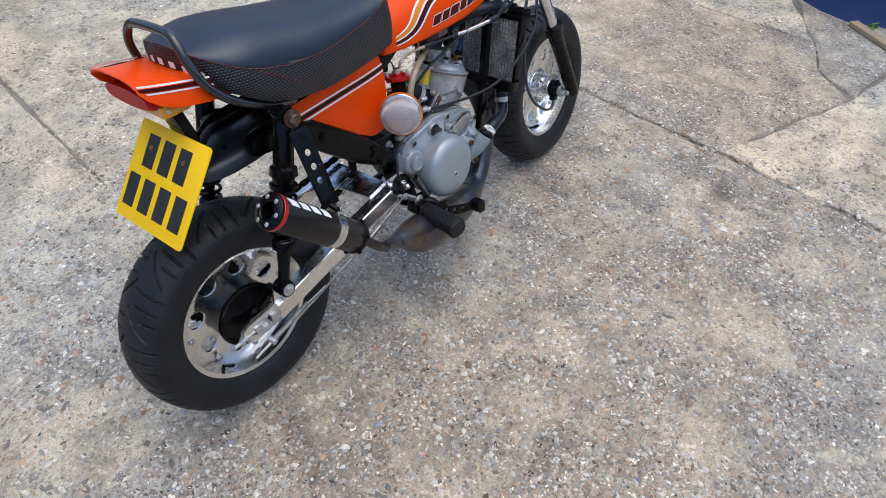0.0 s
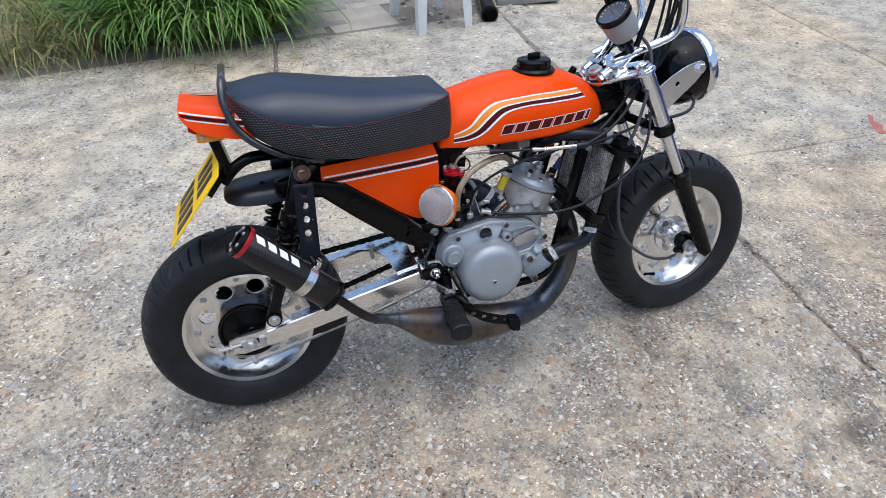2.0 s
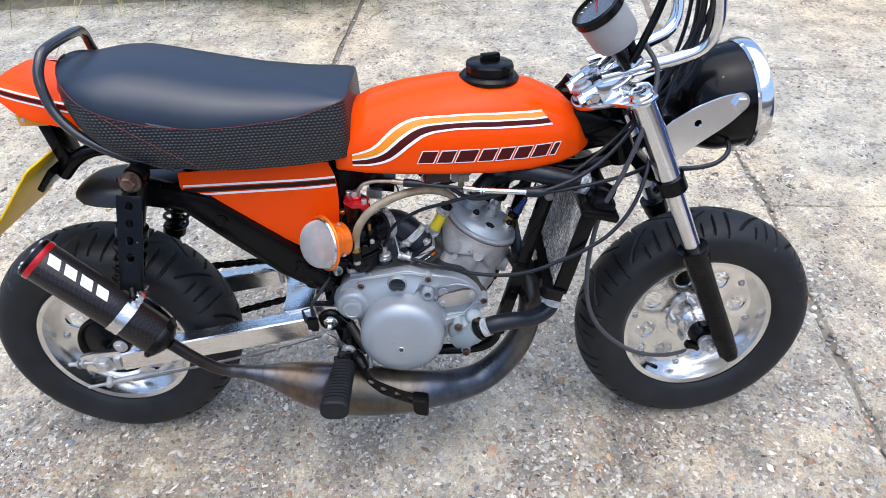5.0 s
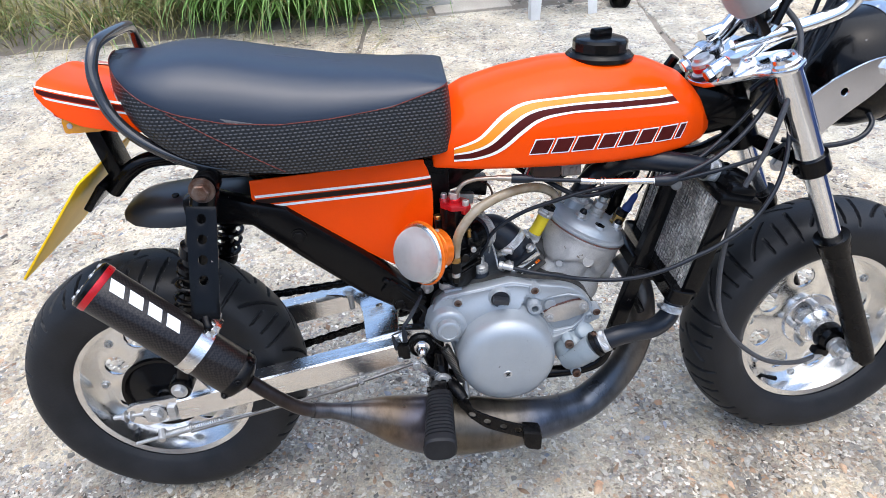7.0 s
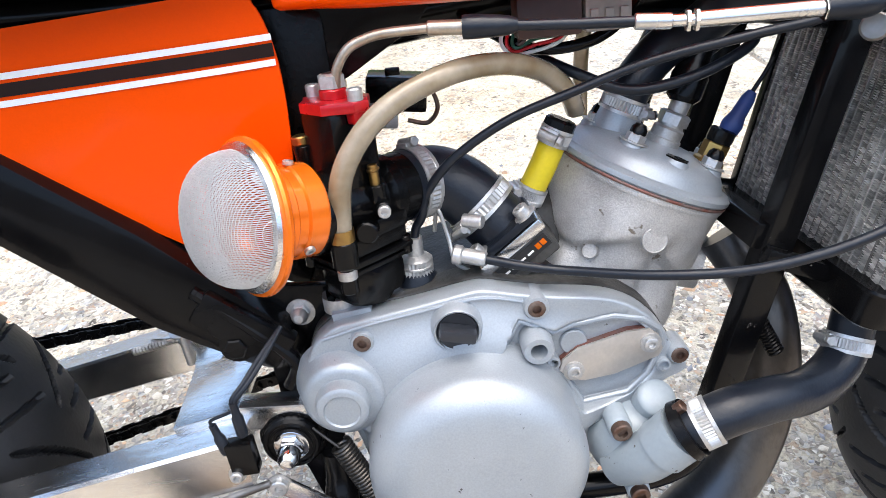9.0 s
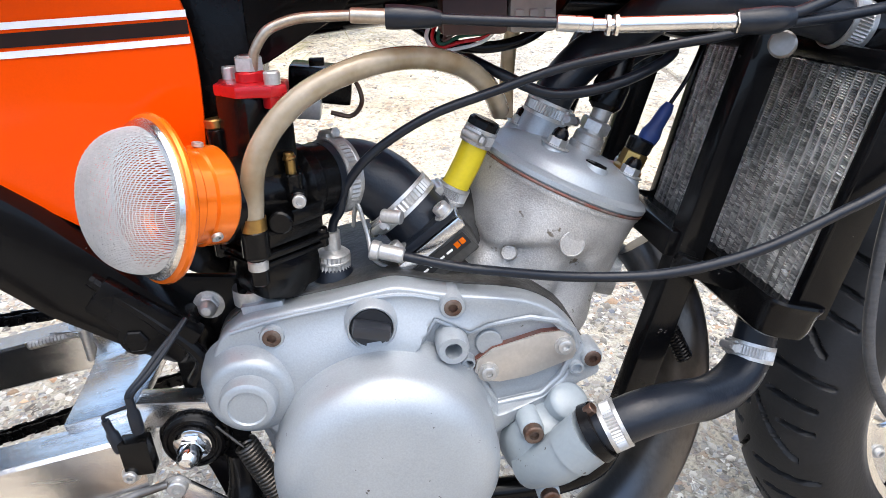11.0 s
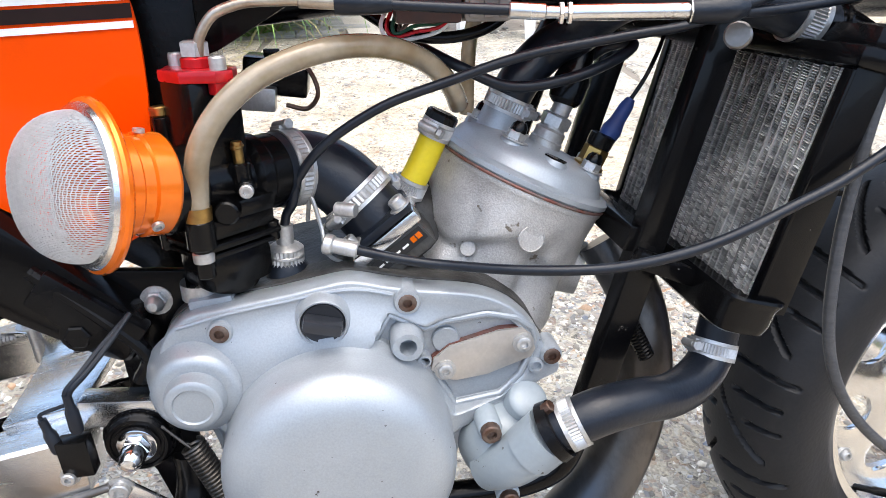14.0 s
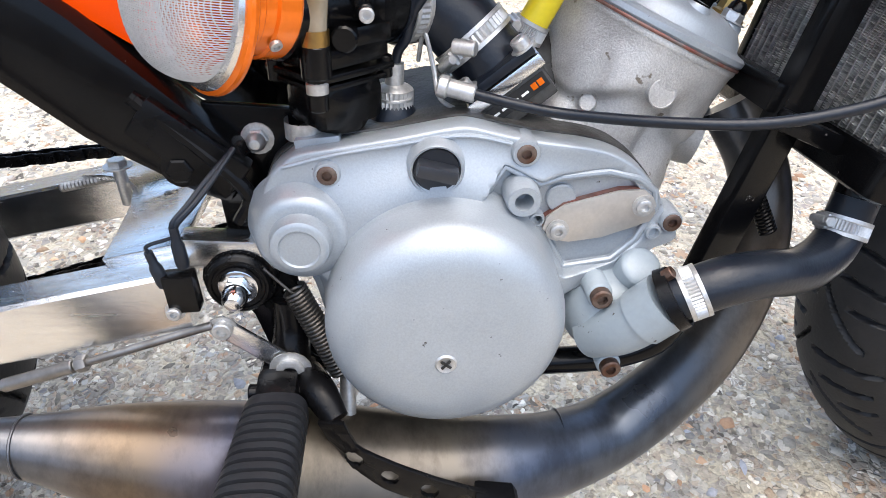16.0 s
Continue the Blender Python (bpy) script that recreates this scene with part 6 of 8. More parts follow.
P("jet_post", b, PLASTIC, "", carb)
b = bm_new()
rod(b, (0.5075, -0.078, 0.53), (0.506, -0.078, 0.556), 0.0068, 14)
rod(b, (0.5075, -0.078, 0.54), (0.53, -0.08, 0.535), 0.006, 14)
P("choke_post", b, PLASTIC, "", carb)
b = bm_new()
rod(b, (0.545, -0.115, 0.499), (0.546, -0.09, 0.5), 0.008, 14)
P("idle_screw_boss", b, PLASTIC, "", carb)
b = bm_new()
rod(b, (0.558, -0.108, 0.512), (0.555, -0.085, 0.512), 0.0055, 14)
P("drain_boss", b, PLASTIC, "", carb)
b = bm_new()
top = [(0.0205, -0.012), (0.0205, 0.012), (0.012, 0.02), (0.006, 0.0285), (-0.006, 0.0285), (-0.012, 0.02), (-0.0205, 0.012), (-0.0205, -0.012), (-0.012, -0.02), (-0.006, -0.0285), (0.006, -0.0285), (0.012, -0.02)]
plate(b, top, [], 0.0075, km @ Matrix.Translation((0, 0, 0.5785)), bev=0.0016)
box(b, (0, 0.0225, 0.577), (0.012, 0.009, 0.012), km, bev=0.002)
box(b, (0, -0.0225, 0.577), (0.012, 0.009, 0.012), km, bev=0.002)
rod(b, km @ Vector((0, 0, 0.585)), km @ Vector((0, 0, 0.593)), 0.0095, 24)
P("red_cap", b, RED, "red anodised carburettor top", carb)
b = bm_new()
for y in (-0.023, 0.023):
    bolt(b, km @ Vector((0, y, 0.586)), (0, 0, 1), 0.0052, 0.008, washer=False, socket=True)
lathe(b, [(0.0095, 0), (0.0095, 0.008), (0.0065, 0.0095)], km @ frame_to((0, 0, 0.593), (0, 0, 1)), 6)
bolt(b, (0.5585, -0.1085, 0.512), (0, -1, 0), 0.0045, 0.004, socket=True, washer=False)
lathe(b, [(0.0068, 0), (0.0068, 0.006), (0.006, 0.007)], km @ frame_to((-0.027, -0.021, 0.469), (0, 0, 1)), 14)
lathe(b, [(0.0145, 0), (0.0145, 0.012)], frame_to((0.5145, -0.079, 0.428), (0, 0, 1)), 24)
each("carburettor_screw", b, STEEL, "", carb)
b = bm_new()
rod(b, (0.5535, -0.094, 0.526), (0.553, -0.094, 0.541), 0.0036, 14)
rod(b, (0.5535, -0.094, 0.536), (0.553, -0.094, 0.5385), 0.0046, 14)
rod(b, (0.506, -0.078, 0.556), (0.5055, -0.078, 0.5625), 0.0068, 14)
rod(b, (0.5255, -0.114, 0.4795), (0.525, -0.1175, 0.4795), 0.0042, 14)
each("brass_spigot", b, BRASS, "brass spigot", carb)
# mesh air filter on an orange trumpet
FA = Vector((-0.753, -0.635, 0.17)).normalized()
F0 = Vector((0.4785, -0.1343, 0.5263))
fm = frame_to(F0, FA)
b = bm_new()
lathe(b, [(0.026, -0.040), (0.0305, -0.0375), (0.0318, -0.0355), (0.0318, -0.023), (0.0303, -0.0215), (0.0303, -0.0155), (0.0318, -0.014), (0.0318, -0.007), (0.034, -0.0045), (0.042, -0.003), (0.0475, -0.0015), (0.0508, 0.001), (0.0512, 0.003), (0.0505, 0.005), (0.048, 0.0058), (0.043, 0.0045)], fm, 96)
trumpet = P("intake_trumpet", b, ANODISED, "orange anodised intake trumpet", angle=28)
b = bm_new()
mi = fm.to_3x3().inverted()
for w in ((-0.2, -0.25, 0.95), (0.25, -0.8, -0.55)):
    d = mi @ Vector(w)
    d = Vector((d.x, d.y, 0)).normalized()
    bolt(b, fm @ Vector((0.0318 * d.x, 0.0318 * d.y, -0.024)), fm.to_3x3() @ d, 0.0036, 0.0025, washer=False, socket=True)
each("grub_screw", b, STEEL, "", trumpet)
b = bm_new()
lathe(b, [(0.0478, 0.0052), (0.0482, 0.007), (0.0468, 0.0095), (0.0432, 0.0105), (0.0425, 0.0095), (0.044, 0.006)], fm, 96, close=True)
P("filter_ring", b, BRUSHED, "dull alloy ring round the mesh", trumpet)
b = bm_new()
lathe(b, [(0.0425, 0.006), (0.038, 0.0035), (0.033, -0.002), (0.0295, -0.012), (0.0285, -0.03), (0, -0.032)], fm, 48)
P("trumpet_mouth", b, ANODISED, "orange bell mouth seen through the mesh", trumpet)
b = bm_new()
WR = 0.0432
for k in range(-36, 37):
    c = k / 36.6 * WR
    half = math.sqrt(WR * WR - c * c)
    for s in (0, 1):
        pts = []
        for i in range(33):
            e = half * math.sin((i / 16 - 1) * 1.5708)
            rr = min(math.hypot(c, e) / WR, 1.0)
            h = 0.010 + 0.0305 * math.sqrt(max(1 - rr ** 3.0, 0)) + 0.0003 * (1 if (i + k + s) % 2 else -1)
            pts.append(fm @ Vector((c, e, h) if s else (e, c, h)))
        tube(b, pts, 0.00036, 4, smooth=False, caps=False)
P("filter_mesh", b, MESH, "domed woven steel mesh", trumpet, kind="stuff")
# rubber elbow to the reed block
b = bm_new()
tube(b, [(0.566, -0.053, 0.510), (0.5775, -0.0415, 0.5085), (0.596, -0.0335, 0.506), (0.615, -0.0345, 0.496), (0.630, -0.0385, 0.4805), (0.644, -0.043, 0.464)], 0.0268, 32)
elbow = P("intake_rubber", b, HOSE, "black rubber intake elbow")
b = bm_new()
clamp_band(b, (0.5785, -0.041, 0.5083), (1, 0.75, -0.06), 0.0274, screw=(-0.5, -0.1, 1))
clamp_band(b, (0.6285, -0.038, 0.482), (0.64, -0.18, -0.72), 0.0274, screw=(-0.75, -0.9, -0.5))
each("hose_clamp", b, STEEL, "worm-drive hose clamp", elbow)
b = bm_new()
rn = Vector((0.62, 0, -0.785)).normalized()
rm = basis((-rn.z, 0, rn.x), (0, -1, 0), rn, (0.647, -0.046, 0.461))
box(b, (0, 0, 0.0), (0.058, 0.066, 0.009), rm, bev=0.0015)
reed = P("reed_block", b, BRUSHED, "bare alloy reed valve flange", engine)
b = bm_new()
box(b, (0, 0, 0.016), (0.052, 0.06, 0.022), rm, bev=0.003)
P("reed_body", b, OILYCAST, "", engine)
b = bm_new()
box(b, (0.0, 0, -0.0085), (0.056, 0.064, 0.007), rm, bev=0.002)
P("reed_spacer", b, HOSE, "", engine)
b = bm_new()
for x, y in ((-0.023, 0.026), (0.023, 0.026), (-0.023, -0.026), (0.023, -0.026)):
    bolt(b, rm @ Vector((x, y, -0.011)), -rn, 0.0062, 0.008, socket=True)
each("reed_bolt", b, STEEL, "", engine)
b = bm_new()
plate(b, [(-0.024, 0.007), (0.024, 0.007), (0.024, 0.018), (-0.024, 0.018)], [], 0.0006, basis((-rn.z, 0, rn.x), tuple(rn), (0, -1, 0), (0.647, -0.0765, 0.461)))
sticker = P("sticker", b, INK, "black sticker with red and white marks", engine)
for x0, x1, mt in ((0.0125, 0.0165, ANODISED), (0.0175, 0.0215, ANODISED), (0.004, 0.0095, WHITE), (-0.004, 0.0015, WHITE), (-0.012, -0.006, WHITE), (-0.02, -0.014, WHITE)):
    b = bm_new()
    h = (0.0103, 0.0148) if mt is ANODISED else (0.0122, 0.0138)
    plate(b, [(x0, h[0]), (x1, h[0]), (x1, h[1]), (x0, h[1])], [], 0.0004, basis((-rn.z, 0, rn.x), tuple(rn), (0, -1, 0), (0.647, -0.0772, 0.461)))
    P("sticker_mark", b, mt, "", engine)
YB, YT = Vector((0.6715, -0.03, 0.4915)), Vector((0.6895, -0.03, 0.5285))
yd = (YT - YB).normalized()
b = bm_new()
tube(b, [YB - yd * 0.006, YB.lerp(YT, 0.5) + Vector((0.001, 0, 0)), YT + yd * 0.006], 0.0108, 20)
vac = P("yellow_sleeve", b, YELLOW, "yellow sleeved coolant spigot")
b = bm_new()
clamp_band(b, YT + yd * 0.002, yd, 0.0115, screw=(-0.5, -0.8, 0.2))
clamp_band(b, YB - yd * 0.006, yd, 0.0115, screw=(-0.9, -0.2, 0.6))
rod(b, YB - yd * 0.016, YB - yd * 0.004, 0.0105)
each("hose_clamp", b, STEEL, "", vac)
b = bm_new()
rod(b, YT + yd * 0.005, YT + yd * 0.016, 0.0128, 8)
P("sleeve_nut", b, SATIN, "", vac)
b = bm_new()
tube(b, [(0.5285, -0.118, 0.497), (0.529, -0.1175, 0.51), (0.534, -0.116, 0.539), (0.548, -0.111, 0.562), (0.568, -0.104, 0.579), (0.595, -0.095, 0.5905), (0.624, -0.084, 0.596), (0.652, -0.07, 0.594), (0.676, -0.054, 0.585), (0.694, -0.037, 0.571), (0.704, -0.024, 0.558), (0.71, -0.014, 0.545)], 0.0077, 20)
fuel = P("fuel_hose", b, CLEARHOSE, "yellowed clear plastic fuel hose")
b = bm_new()
lathe(b, [(0.0079, 0.0), (0.0086, 0.0), (0.0086, 0.012), (0.0079, 0.012)], frame_to((0.5285, -0.118, 0.494), (0.03, 0, 1)), 20, close=True)
P("hose_spigot", b, BRASS, "", fuel)

# -- cables --
b = bm_new()
tube(b, [(0.5365, -0.087, 0.592), (0.5385, -0.088, 0.604), (0.547, -0.088, 0.616), (0.559, -0.089, 0.6215), (0.573, -0.09, 0.624), (0.6, -0.092, 0.6245)], 0.0033, 14)
rod(b, (0.60, -0.092, 0.6245), (0.625, -0.096, 0.623), 0.0048, 14)
throttle = P("throttle_cable", b, mat("tarnished_steel", (0.52, 0.46, 0.38), (0.34, 0.27, 0.2), rough=0.36, metal=0.8, scale=45, fine=400, wear=0.15), "steel bend of the throttle cable")
b = bm_new()
tube(b, [(0.622, -0.0955, 0.623), (0.629, -0.0965, 0.6228), (0.648, -0.099, 0.6218), (0.656, -0.1, 0.6214)], [0.0074, 0.0076, 0.0062, 0.0042], 16)
tube(b, [(0.652, -0.0995, 0.6214), (0.69, -0.105, 0.619), (0.728, -0.1105, 0.617)], 0.0034, 12)
P("cable_sleeve", b, HOSE, "", throttle)
b = bm_new()
rod(b, (0.726, -0.110, 0.617), (0.748, -0.114, 0.6155), 0.005, 14)
rod(b, (0.762, -0.116, 0.615), (0.834, -0.127, 0.615), 0.005, 14)
rod(b, (0.745, -0.1135, 0.6157), (0.765, -0.1165, 0.615), 0.0038, 14)
for x in (0.755, 0.76, 0.832):
    bolt(b, (x, -0.115 - (x - 0.755) * 0.155, 0.615), (1, -0.15, 0), 0.007, 0.0035, washer=False)
P("cable_adjuster", b, ALLOY, "bright cable adjuster", throttle)
b = bm_new()
tube(b, [(0.834, -0.127, 0.615), (0.855, -0.13, 0.6155), (0.868, -0.129, 0.617)], [0.0075, 0.0085, 0.006], 14)
tube(b, [(0.852, -0.1285, 0.617), (0.88, -0.125, 0.621), (0.93, -0.115, 0.64), (0.98, -0.1, 0.675), (1.03, -0.075, 0.73), (1.07, -0.06, 0.8), (1.10, -0.07, 0.88), (1.08, -0.12, 0.97)], 0.0038, 12)
tube(b, [(0.852, -0.1285, 0.613), (0.9, -0.12, 0.615), (0.96, -0.11, 0.622), (1.03, -0.09, 0.632), (1.09, -0.05, 0.645), (1.14, 0.0, 0.66)], 0.0036, 12)
P("cable_outer", b, HOSE, "black cable outers", throttle)
b = bm_new()
tube(b, [(0.574, -0.063, 0.47), (0.5765, -0.063, 0.48), (0.582, -0.065, 0.489), (0.587, -0.066, 0.506), (0.608, -0.07, 0.531), (0.648, -0.075, 0.556), (0.693, -0.08, 0.572), (0.745, -0.085, 0.588), (0.812, -0.09, 0.599), (0.86, -0.093, 0.607), (0.92, -0.085, 0.63), (1.0, -0.06, 0.69), (1.06, -0.04, 0.76), (1.09, -0.04, 0.86), (1.08, -0.08, 0.97)], 0.0034, 12)
clutch = P("clutch_cable", b, HOSE, "black clutch cable")
b = bm_new()
kn = frame_to((0.573, -0.063, 0.4405), (0.03, 0, 1))
rows = []
for r, h, cut in ((0.012, 0.0, 0), (0.0132, 0.001, 0), (0.0132, 0.0025, 0), (0.0132, 0.003, 1), (0.0132, 0.0075, 1), (0.0132, 0.008, 0), (0.0132, 0.0095, 0), (0.0132, 0.01, 1), (0.0132, 0.014, 1), (0.0128, 0.0145, 0), (0.0105, 0.0165, 0), (0.0065, 0.018, 0), (0.0062, 0.032, 0)):
    rows.append([kn @ Vector(((r - 0.0011 * cut * (k % 2)) * math.cos(math.tau * k / 56), (r - 0.0011 * cut * (k % 2)) * math.sin(math.tau * k / 56), h)) for k in range(56)])
bridge(b, rows)
P("knurled_nut", b, STEEL, "knurled steel adjuster nut", clutch)
b = bm_new()
lathe(b, [(0.017, -0.014), (0.016, -0.004), (0.0125, 0.003), (0, 0.003)], frame_to((0.573, -0.063, 0.442), (0, 0, 1)), 24)
P("cable_boot", b, HOSE, "", clutch)
b = bm_new()
tube(b, [(0.624, -0.085, 0.458), (0.655, -0.096, 0.453), (0.686, -0.105, 0.45), (0.736, -0.135, 0.455), (0.786, -0.15, 0.459), (0.826, -0.16, 0.469), (0.86, -0.165, 0.482), (0.896, -0.167, 0.5), (0.93, -0.168, 0.518), (0.975, -0.163, 0.548), (1.012, -0.148, 0.59), (1.035, -0.125, 0.64), (1.055, -0.08, 0.71), (1.09, -0.06, 0.82), (1.12, -0.06, 0.9), (1.1, -0.1, 0.98)], 0.0036, 12)
second = P("coolant_cable", b, HOSE, "long black cable sweeping past the cylinder")
b = bm_new()
rod(b, (0.607, -0.080, 0.461), (0.626, -0.0855, 0.4575), 0.006, 14)
rod(b, (0.602, -0.079, 0.462), (0.609, -0.081, 0.4604), 0.0076, 16)
rod(b, (0.612, -0.072, 0.485), (0.626, -0.079, 0.485), 0.0052, 16)
P("cable_end", b, STEEL, "", second)
b = bm_new()
tube(b, [(0.59, -0.05, 0.47), (0.594, -0.055, 0.49), (0.6, -0.06, 0.468), (0.604, -0.07, 0.45), (0.62, -0.07, 0.44)], 0.0016, 8)
P("breather_wire", b, STEEL, "", second)
# speedometer cable
b = bm_new()
tube(b, [(1.195, -0.084, 0.215), (1.13, -0.118, 0.232), (1.055, -0.145, 0.268), (0.992, -0.15, 0.322), (0.959, -0.15, 0.382), (0.948, -0.15, 0.46), (0.953, -0.148, 0.54), (0.968, -0.142, 0.597), (0.994, -0.138, 0.655), (1.025, -0.12, 0.74), (1.04, -0.09, 0.81), (1.02, -0.06, 0.85)], 0.0042, 14)
sp = P("speedometer_cable", b, GREYCABLE, "black speedometer cable looping to the front hub")
b = bm_new()
rod(b, (1.205, -0.082, 0.217), (1.165, -0.098, 0.214), 0.0058, 12)
P("cable_ferrule", b, STEEL, "", sp)

# -- coil, wiring and parts under the tank --
b = bm_new()
box(b, (0.571, 0.03, 0.567), (0.05, 0.04, 0.028), bev=0.003, rot=(0, 8, 0))
box(b, (0.57, 0.012, 0.5855), (0.012, 0.006, 0.006), bev=0.001)
P("ignition_coil", b, PLASTIC, "black ignition coil")
b = bm_new()
box(b, (0.682, -0.055, 0.622), (0.044, 0.03, 0.028), bev=0.003)
P("relay_box", b, mat("dark_red_plastic", (0.045, 0.018, 0.014), (0.03, 0.014, 0.012), rough=0.45, scale=60, wear=0.1), "dark red plastic relay box")
b = bm_new()
box(b, (0.7215, -0.055, 0.6225), (0.032, 0.03, 0.028), bev=0.003)
for k in range(3):
    box(b, (0.7115 + 0.01 * k, -0.0705, 0.6175), (0.006, 0.003, 0.012), bev=0.001)
P("connector_block", b, mat("beige_plastic", (0.24, 0.215, 0.185), (0.18, 0.16, 0.14), rough=0.5, scale=60, wear=0.12), "grubby beige connector block")
b = bm_new()
box(b, (0.556, 0.004, 0.553), (0.03, 0.016, 0.018), bev=0.002, rot=(0, 6, 0))
P("capacitor_can", b, STEEL, "")
b = bm_new()
tube(b, [(0.585, 0.008, 0.578), (0.597, 0.0, 0.574), (0.603, 0.0, 0.556), (0.594, 0.002, 0.544), (0.578, 0.004, 0.547)], 0.0019, 8)
P("coil_lead", b, RUSTY, "brown coil lead")
b = bm_new()
plate(b, [(0.47, 0.655), (0.62, 0.655), (0.592, 0.622), (0.54, 0.592), (0.51, 0.582), (0.494, 0.58)], [], 0.006, side(-0.036), bev=0.001)
P("frame_gusset", b, BLACK, "black steel gusset under the tank")
for mt, off in ((RED, 0.0), (mat("green_wire", (0.02, 0.11, 0.06), rough=0.4), 0.004), (WHITE, -0.004), (GASKET, 0.009)):
    b = bm_new()
    tube(b, [(0.66 + off, -0.045, 0.618), (0.655 + off, -0.048, 0.606), (0.66 + off * 0.5, -0.05, 0.599 + off * 0.5), (0.675, -0.05, 0.602 + off), (0.692, -0.05, 0.605 + off * 0.6), (0.703, -0.05, 0.614)], 0.0014, 8)
    P("wire", b, mt)
b = bm_new()
tube(b, [(0.61, 0.0, 0.64), (0.64, -0.03, 0.616), (0.67, -0.045, 0.6), (0.705, -0.045, 0.598), (0.735, -0.035, 0.607), (0.76, -0.02, 0.63)], 0.0042, 12)
P("wiring_loom", b, PLASTIC, "black taped wiring loom")
b = bm_new()
tube(b, [(0.724, 0.03, 0.53), (0.725, 0.03, 0.57), (0.729, 0.03, 0.6), (0.74, 0.02, 0.635)], 0.0062, 16)
P("breather_tube", b, CLEARHOSE, "yellowed breather tube")

# -- main frame --
b = bm_new()
tube(b, [(0.99, 0, 0.665), (0.90, 0, 0.65), (0.75, 0, 0.645), (0.55, 0, 0.625)], 0.021, 20)
tube(b, [(1.0, 0.0, 0.62), (0.93, 0.0, 0.60), (0.80, 0.03, 0.62), (0.70, 0.05, 0.62)], 0.017, 16)
tube(b, [(0.825, 0.05, 0.63), (0.79, 0.06, 0.56), (0.765, 0.075, 0.47)], 0.015, 16)
frame_main = P("backbone_tube", b, BLACK, "black backbone frame tube")
b = bm_new()
rod(b, (0.966, 0, 0.755), (1.03, 0, 0.615), 0.027, 24)
box(b, (0.965, 0, 0.69), (0.10, 0.07, 0.05), bev=0.012, rot=(0, 18, 0))
P("head_tube", b, BLACK, "black steering head")
for s in (-1, 1):
    b = bm_new()
    a, c = Vector((0.886, s * 0.085, 0.625)), Vector((0.792, s * 0.098, 0.285))
    d = (c - a)
    mm = frame_to((a + c) / 2, d)
    box(b, (0, 0, 0), (0.017, 0.024, d.length), mm, bev=0.002)
    tube(b, [c + Vector((0.003, 0, 0.01)), c + Vector((-0.02, 0, -0.03)), (0.70, s * 0.09, 0.235), (0.52, s * 0.08, 0.235), (0.47, s * 0.07, 0.29), (0.465, s * 0.065, 0.36)], 0.011, 12)
    P("down_tube", b, BLACK, "black square-section down tube")
b = bm_new()
box(b, (0.83, 0.0, 0.455), (0.018, 0.19, 0.02), bev=0.002, rot=(0, 15, 0))
box(b, (0.852, -0.105, 0.435), (0.06, 0.012, 0.014), bev=0.003, rot=(0, 22, 0))
P("cross_bar", b, BLACK, "", frame_main)

# -- radiator --
RV, RN = Vector((0.243, 0, 0.97)).normalized(), Vector((-0.97, 0, 0.243)).normalized()
RO = Vector((0.901, -0.03, 0.425))
rmx = Matrix(((0, RV.x, RN.x, RO.x), (1, 0, 0, RO.y), (0, RV.z, RN.z, RO.z), (0, 0, 0, 1)))
RW, RH = 0.122, 0.158
b = bm_new()
box(b, (0, RH / 2, -0.002), (2 * RW, RH, 0.016), rmx, bev=0)
radiator = P("radiator", b, CORE, "battered alloy radiator core")
b = bm_new()
NT = 27
for k in range(NT + 1):
    x = -RW + 2 * RW * k / NT
    box(b, (x, RH / 2, -0.0006), (0.0015, RH, 0.021), rmx, bev=0)
each("core_tube", b, CORE, "", radiator)
vs, fs = [], []
rng = random.Random(8)
for k in range(NT):
    x0, x1 = -RW + 2 * RW * k / NT + 0.001, -RW + 2 * RW * (k + 1) / NT - 0.001
    n = 92
    sh = rng.uniform(0, 1)
    for i in range(n):
        z = (i + sh) / n * RH
        if z > RH:
            continue
        dent = noise.noise(Vector((x0 * 60, z * 45, 3.0)))
        zz = 0.0122 - (0.004 * max(dent, 0) + rng.uniform(0, 0.0018))
        t = RH / n * (0.5 + 0.5 * dent * 0.6)
        q = len(vs)
        vs += [tuple(rmx @ Vector(p)) for p in ((x0, z, zz), (x1, z + t, zz - 0.001), (x1, z + t, -0.01), (x0, z, -0.01), (x0, z + 0.00035, zz), (x1, z + t + 0.00035, zz - 0.001), (x1, z + t + 0.00035, -0.01), (x0, z + 0.00035, -0.01))]
        fs += [(q, q + 1, q + 2, q + 3), (q + 4, q + 7, q + 6, q + 5), (q, q + 4, q + 5, q + 1)]
me = bpy.data.meshes.new("fin_pack")
me.from_pydata(vs, [], fs)
me.materials.append(FINS)
fins = new("fin_pack", me)
fins.parent = radiator
tagged(fins, "crumpled silver cooling fins", kind="stuff")
b = bm_new()
trough = [(x, z) for cx, cz, a0 in ((RW - 0.004, 0.0185, 0), (-RW + 0.004, 0.0185, 90), (-RW + 0.004, 0.0015, 180), (RW - 0.004, 0.0015, 270)) for x, z in [(cx + 0.013 * math.cos(radians(a0 + 15 * k)), cz + 0.013 * math.sin(radians(a0 + 15 * k))) for k in range(7)]]
rows = []
for f, g, h in ((0.86, 0.6, -0.026), (0.93, 0.78, -0.0255), (0.965, 0.9, -0.023), (0.985, 0.96, -0.016), (0.99, 0.98, -0.004), (1.005, 1.03, 0.0), (1.012, 1.05, 0.0025), (1.006, 1.03, 0.0045), (0.985, 0.96, 0.0045), (0.97, 0.88, 0.001)):
    rows.append([rmx @ Vector((x * f, h, 0.01 + (z - 0.01) * g)) for x, z in trough])
bridge(b, rows)
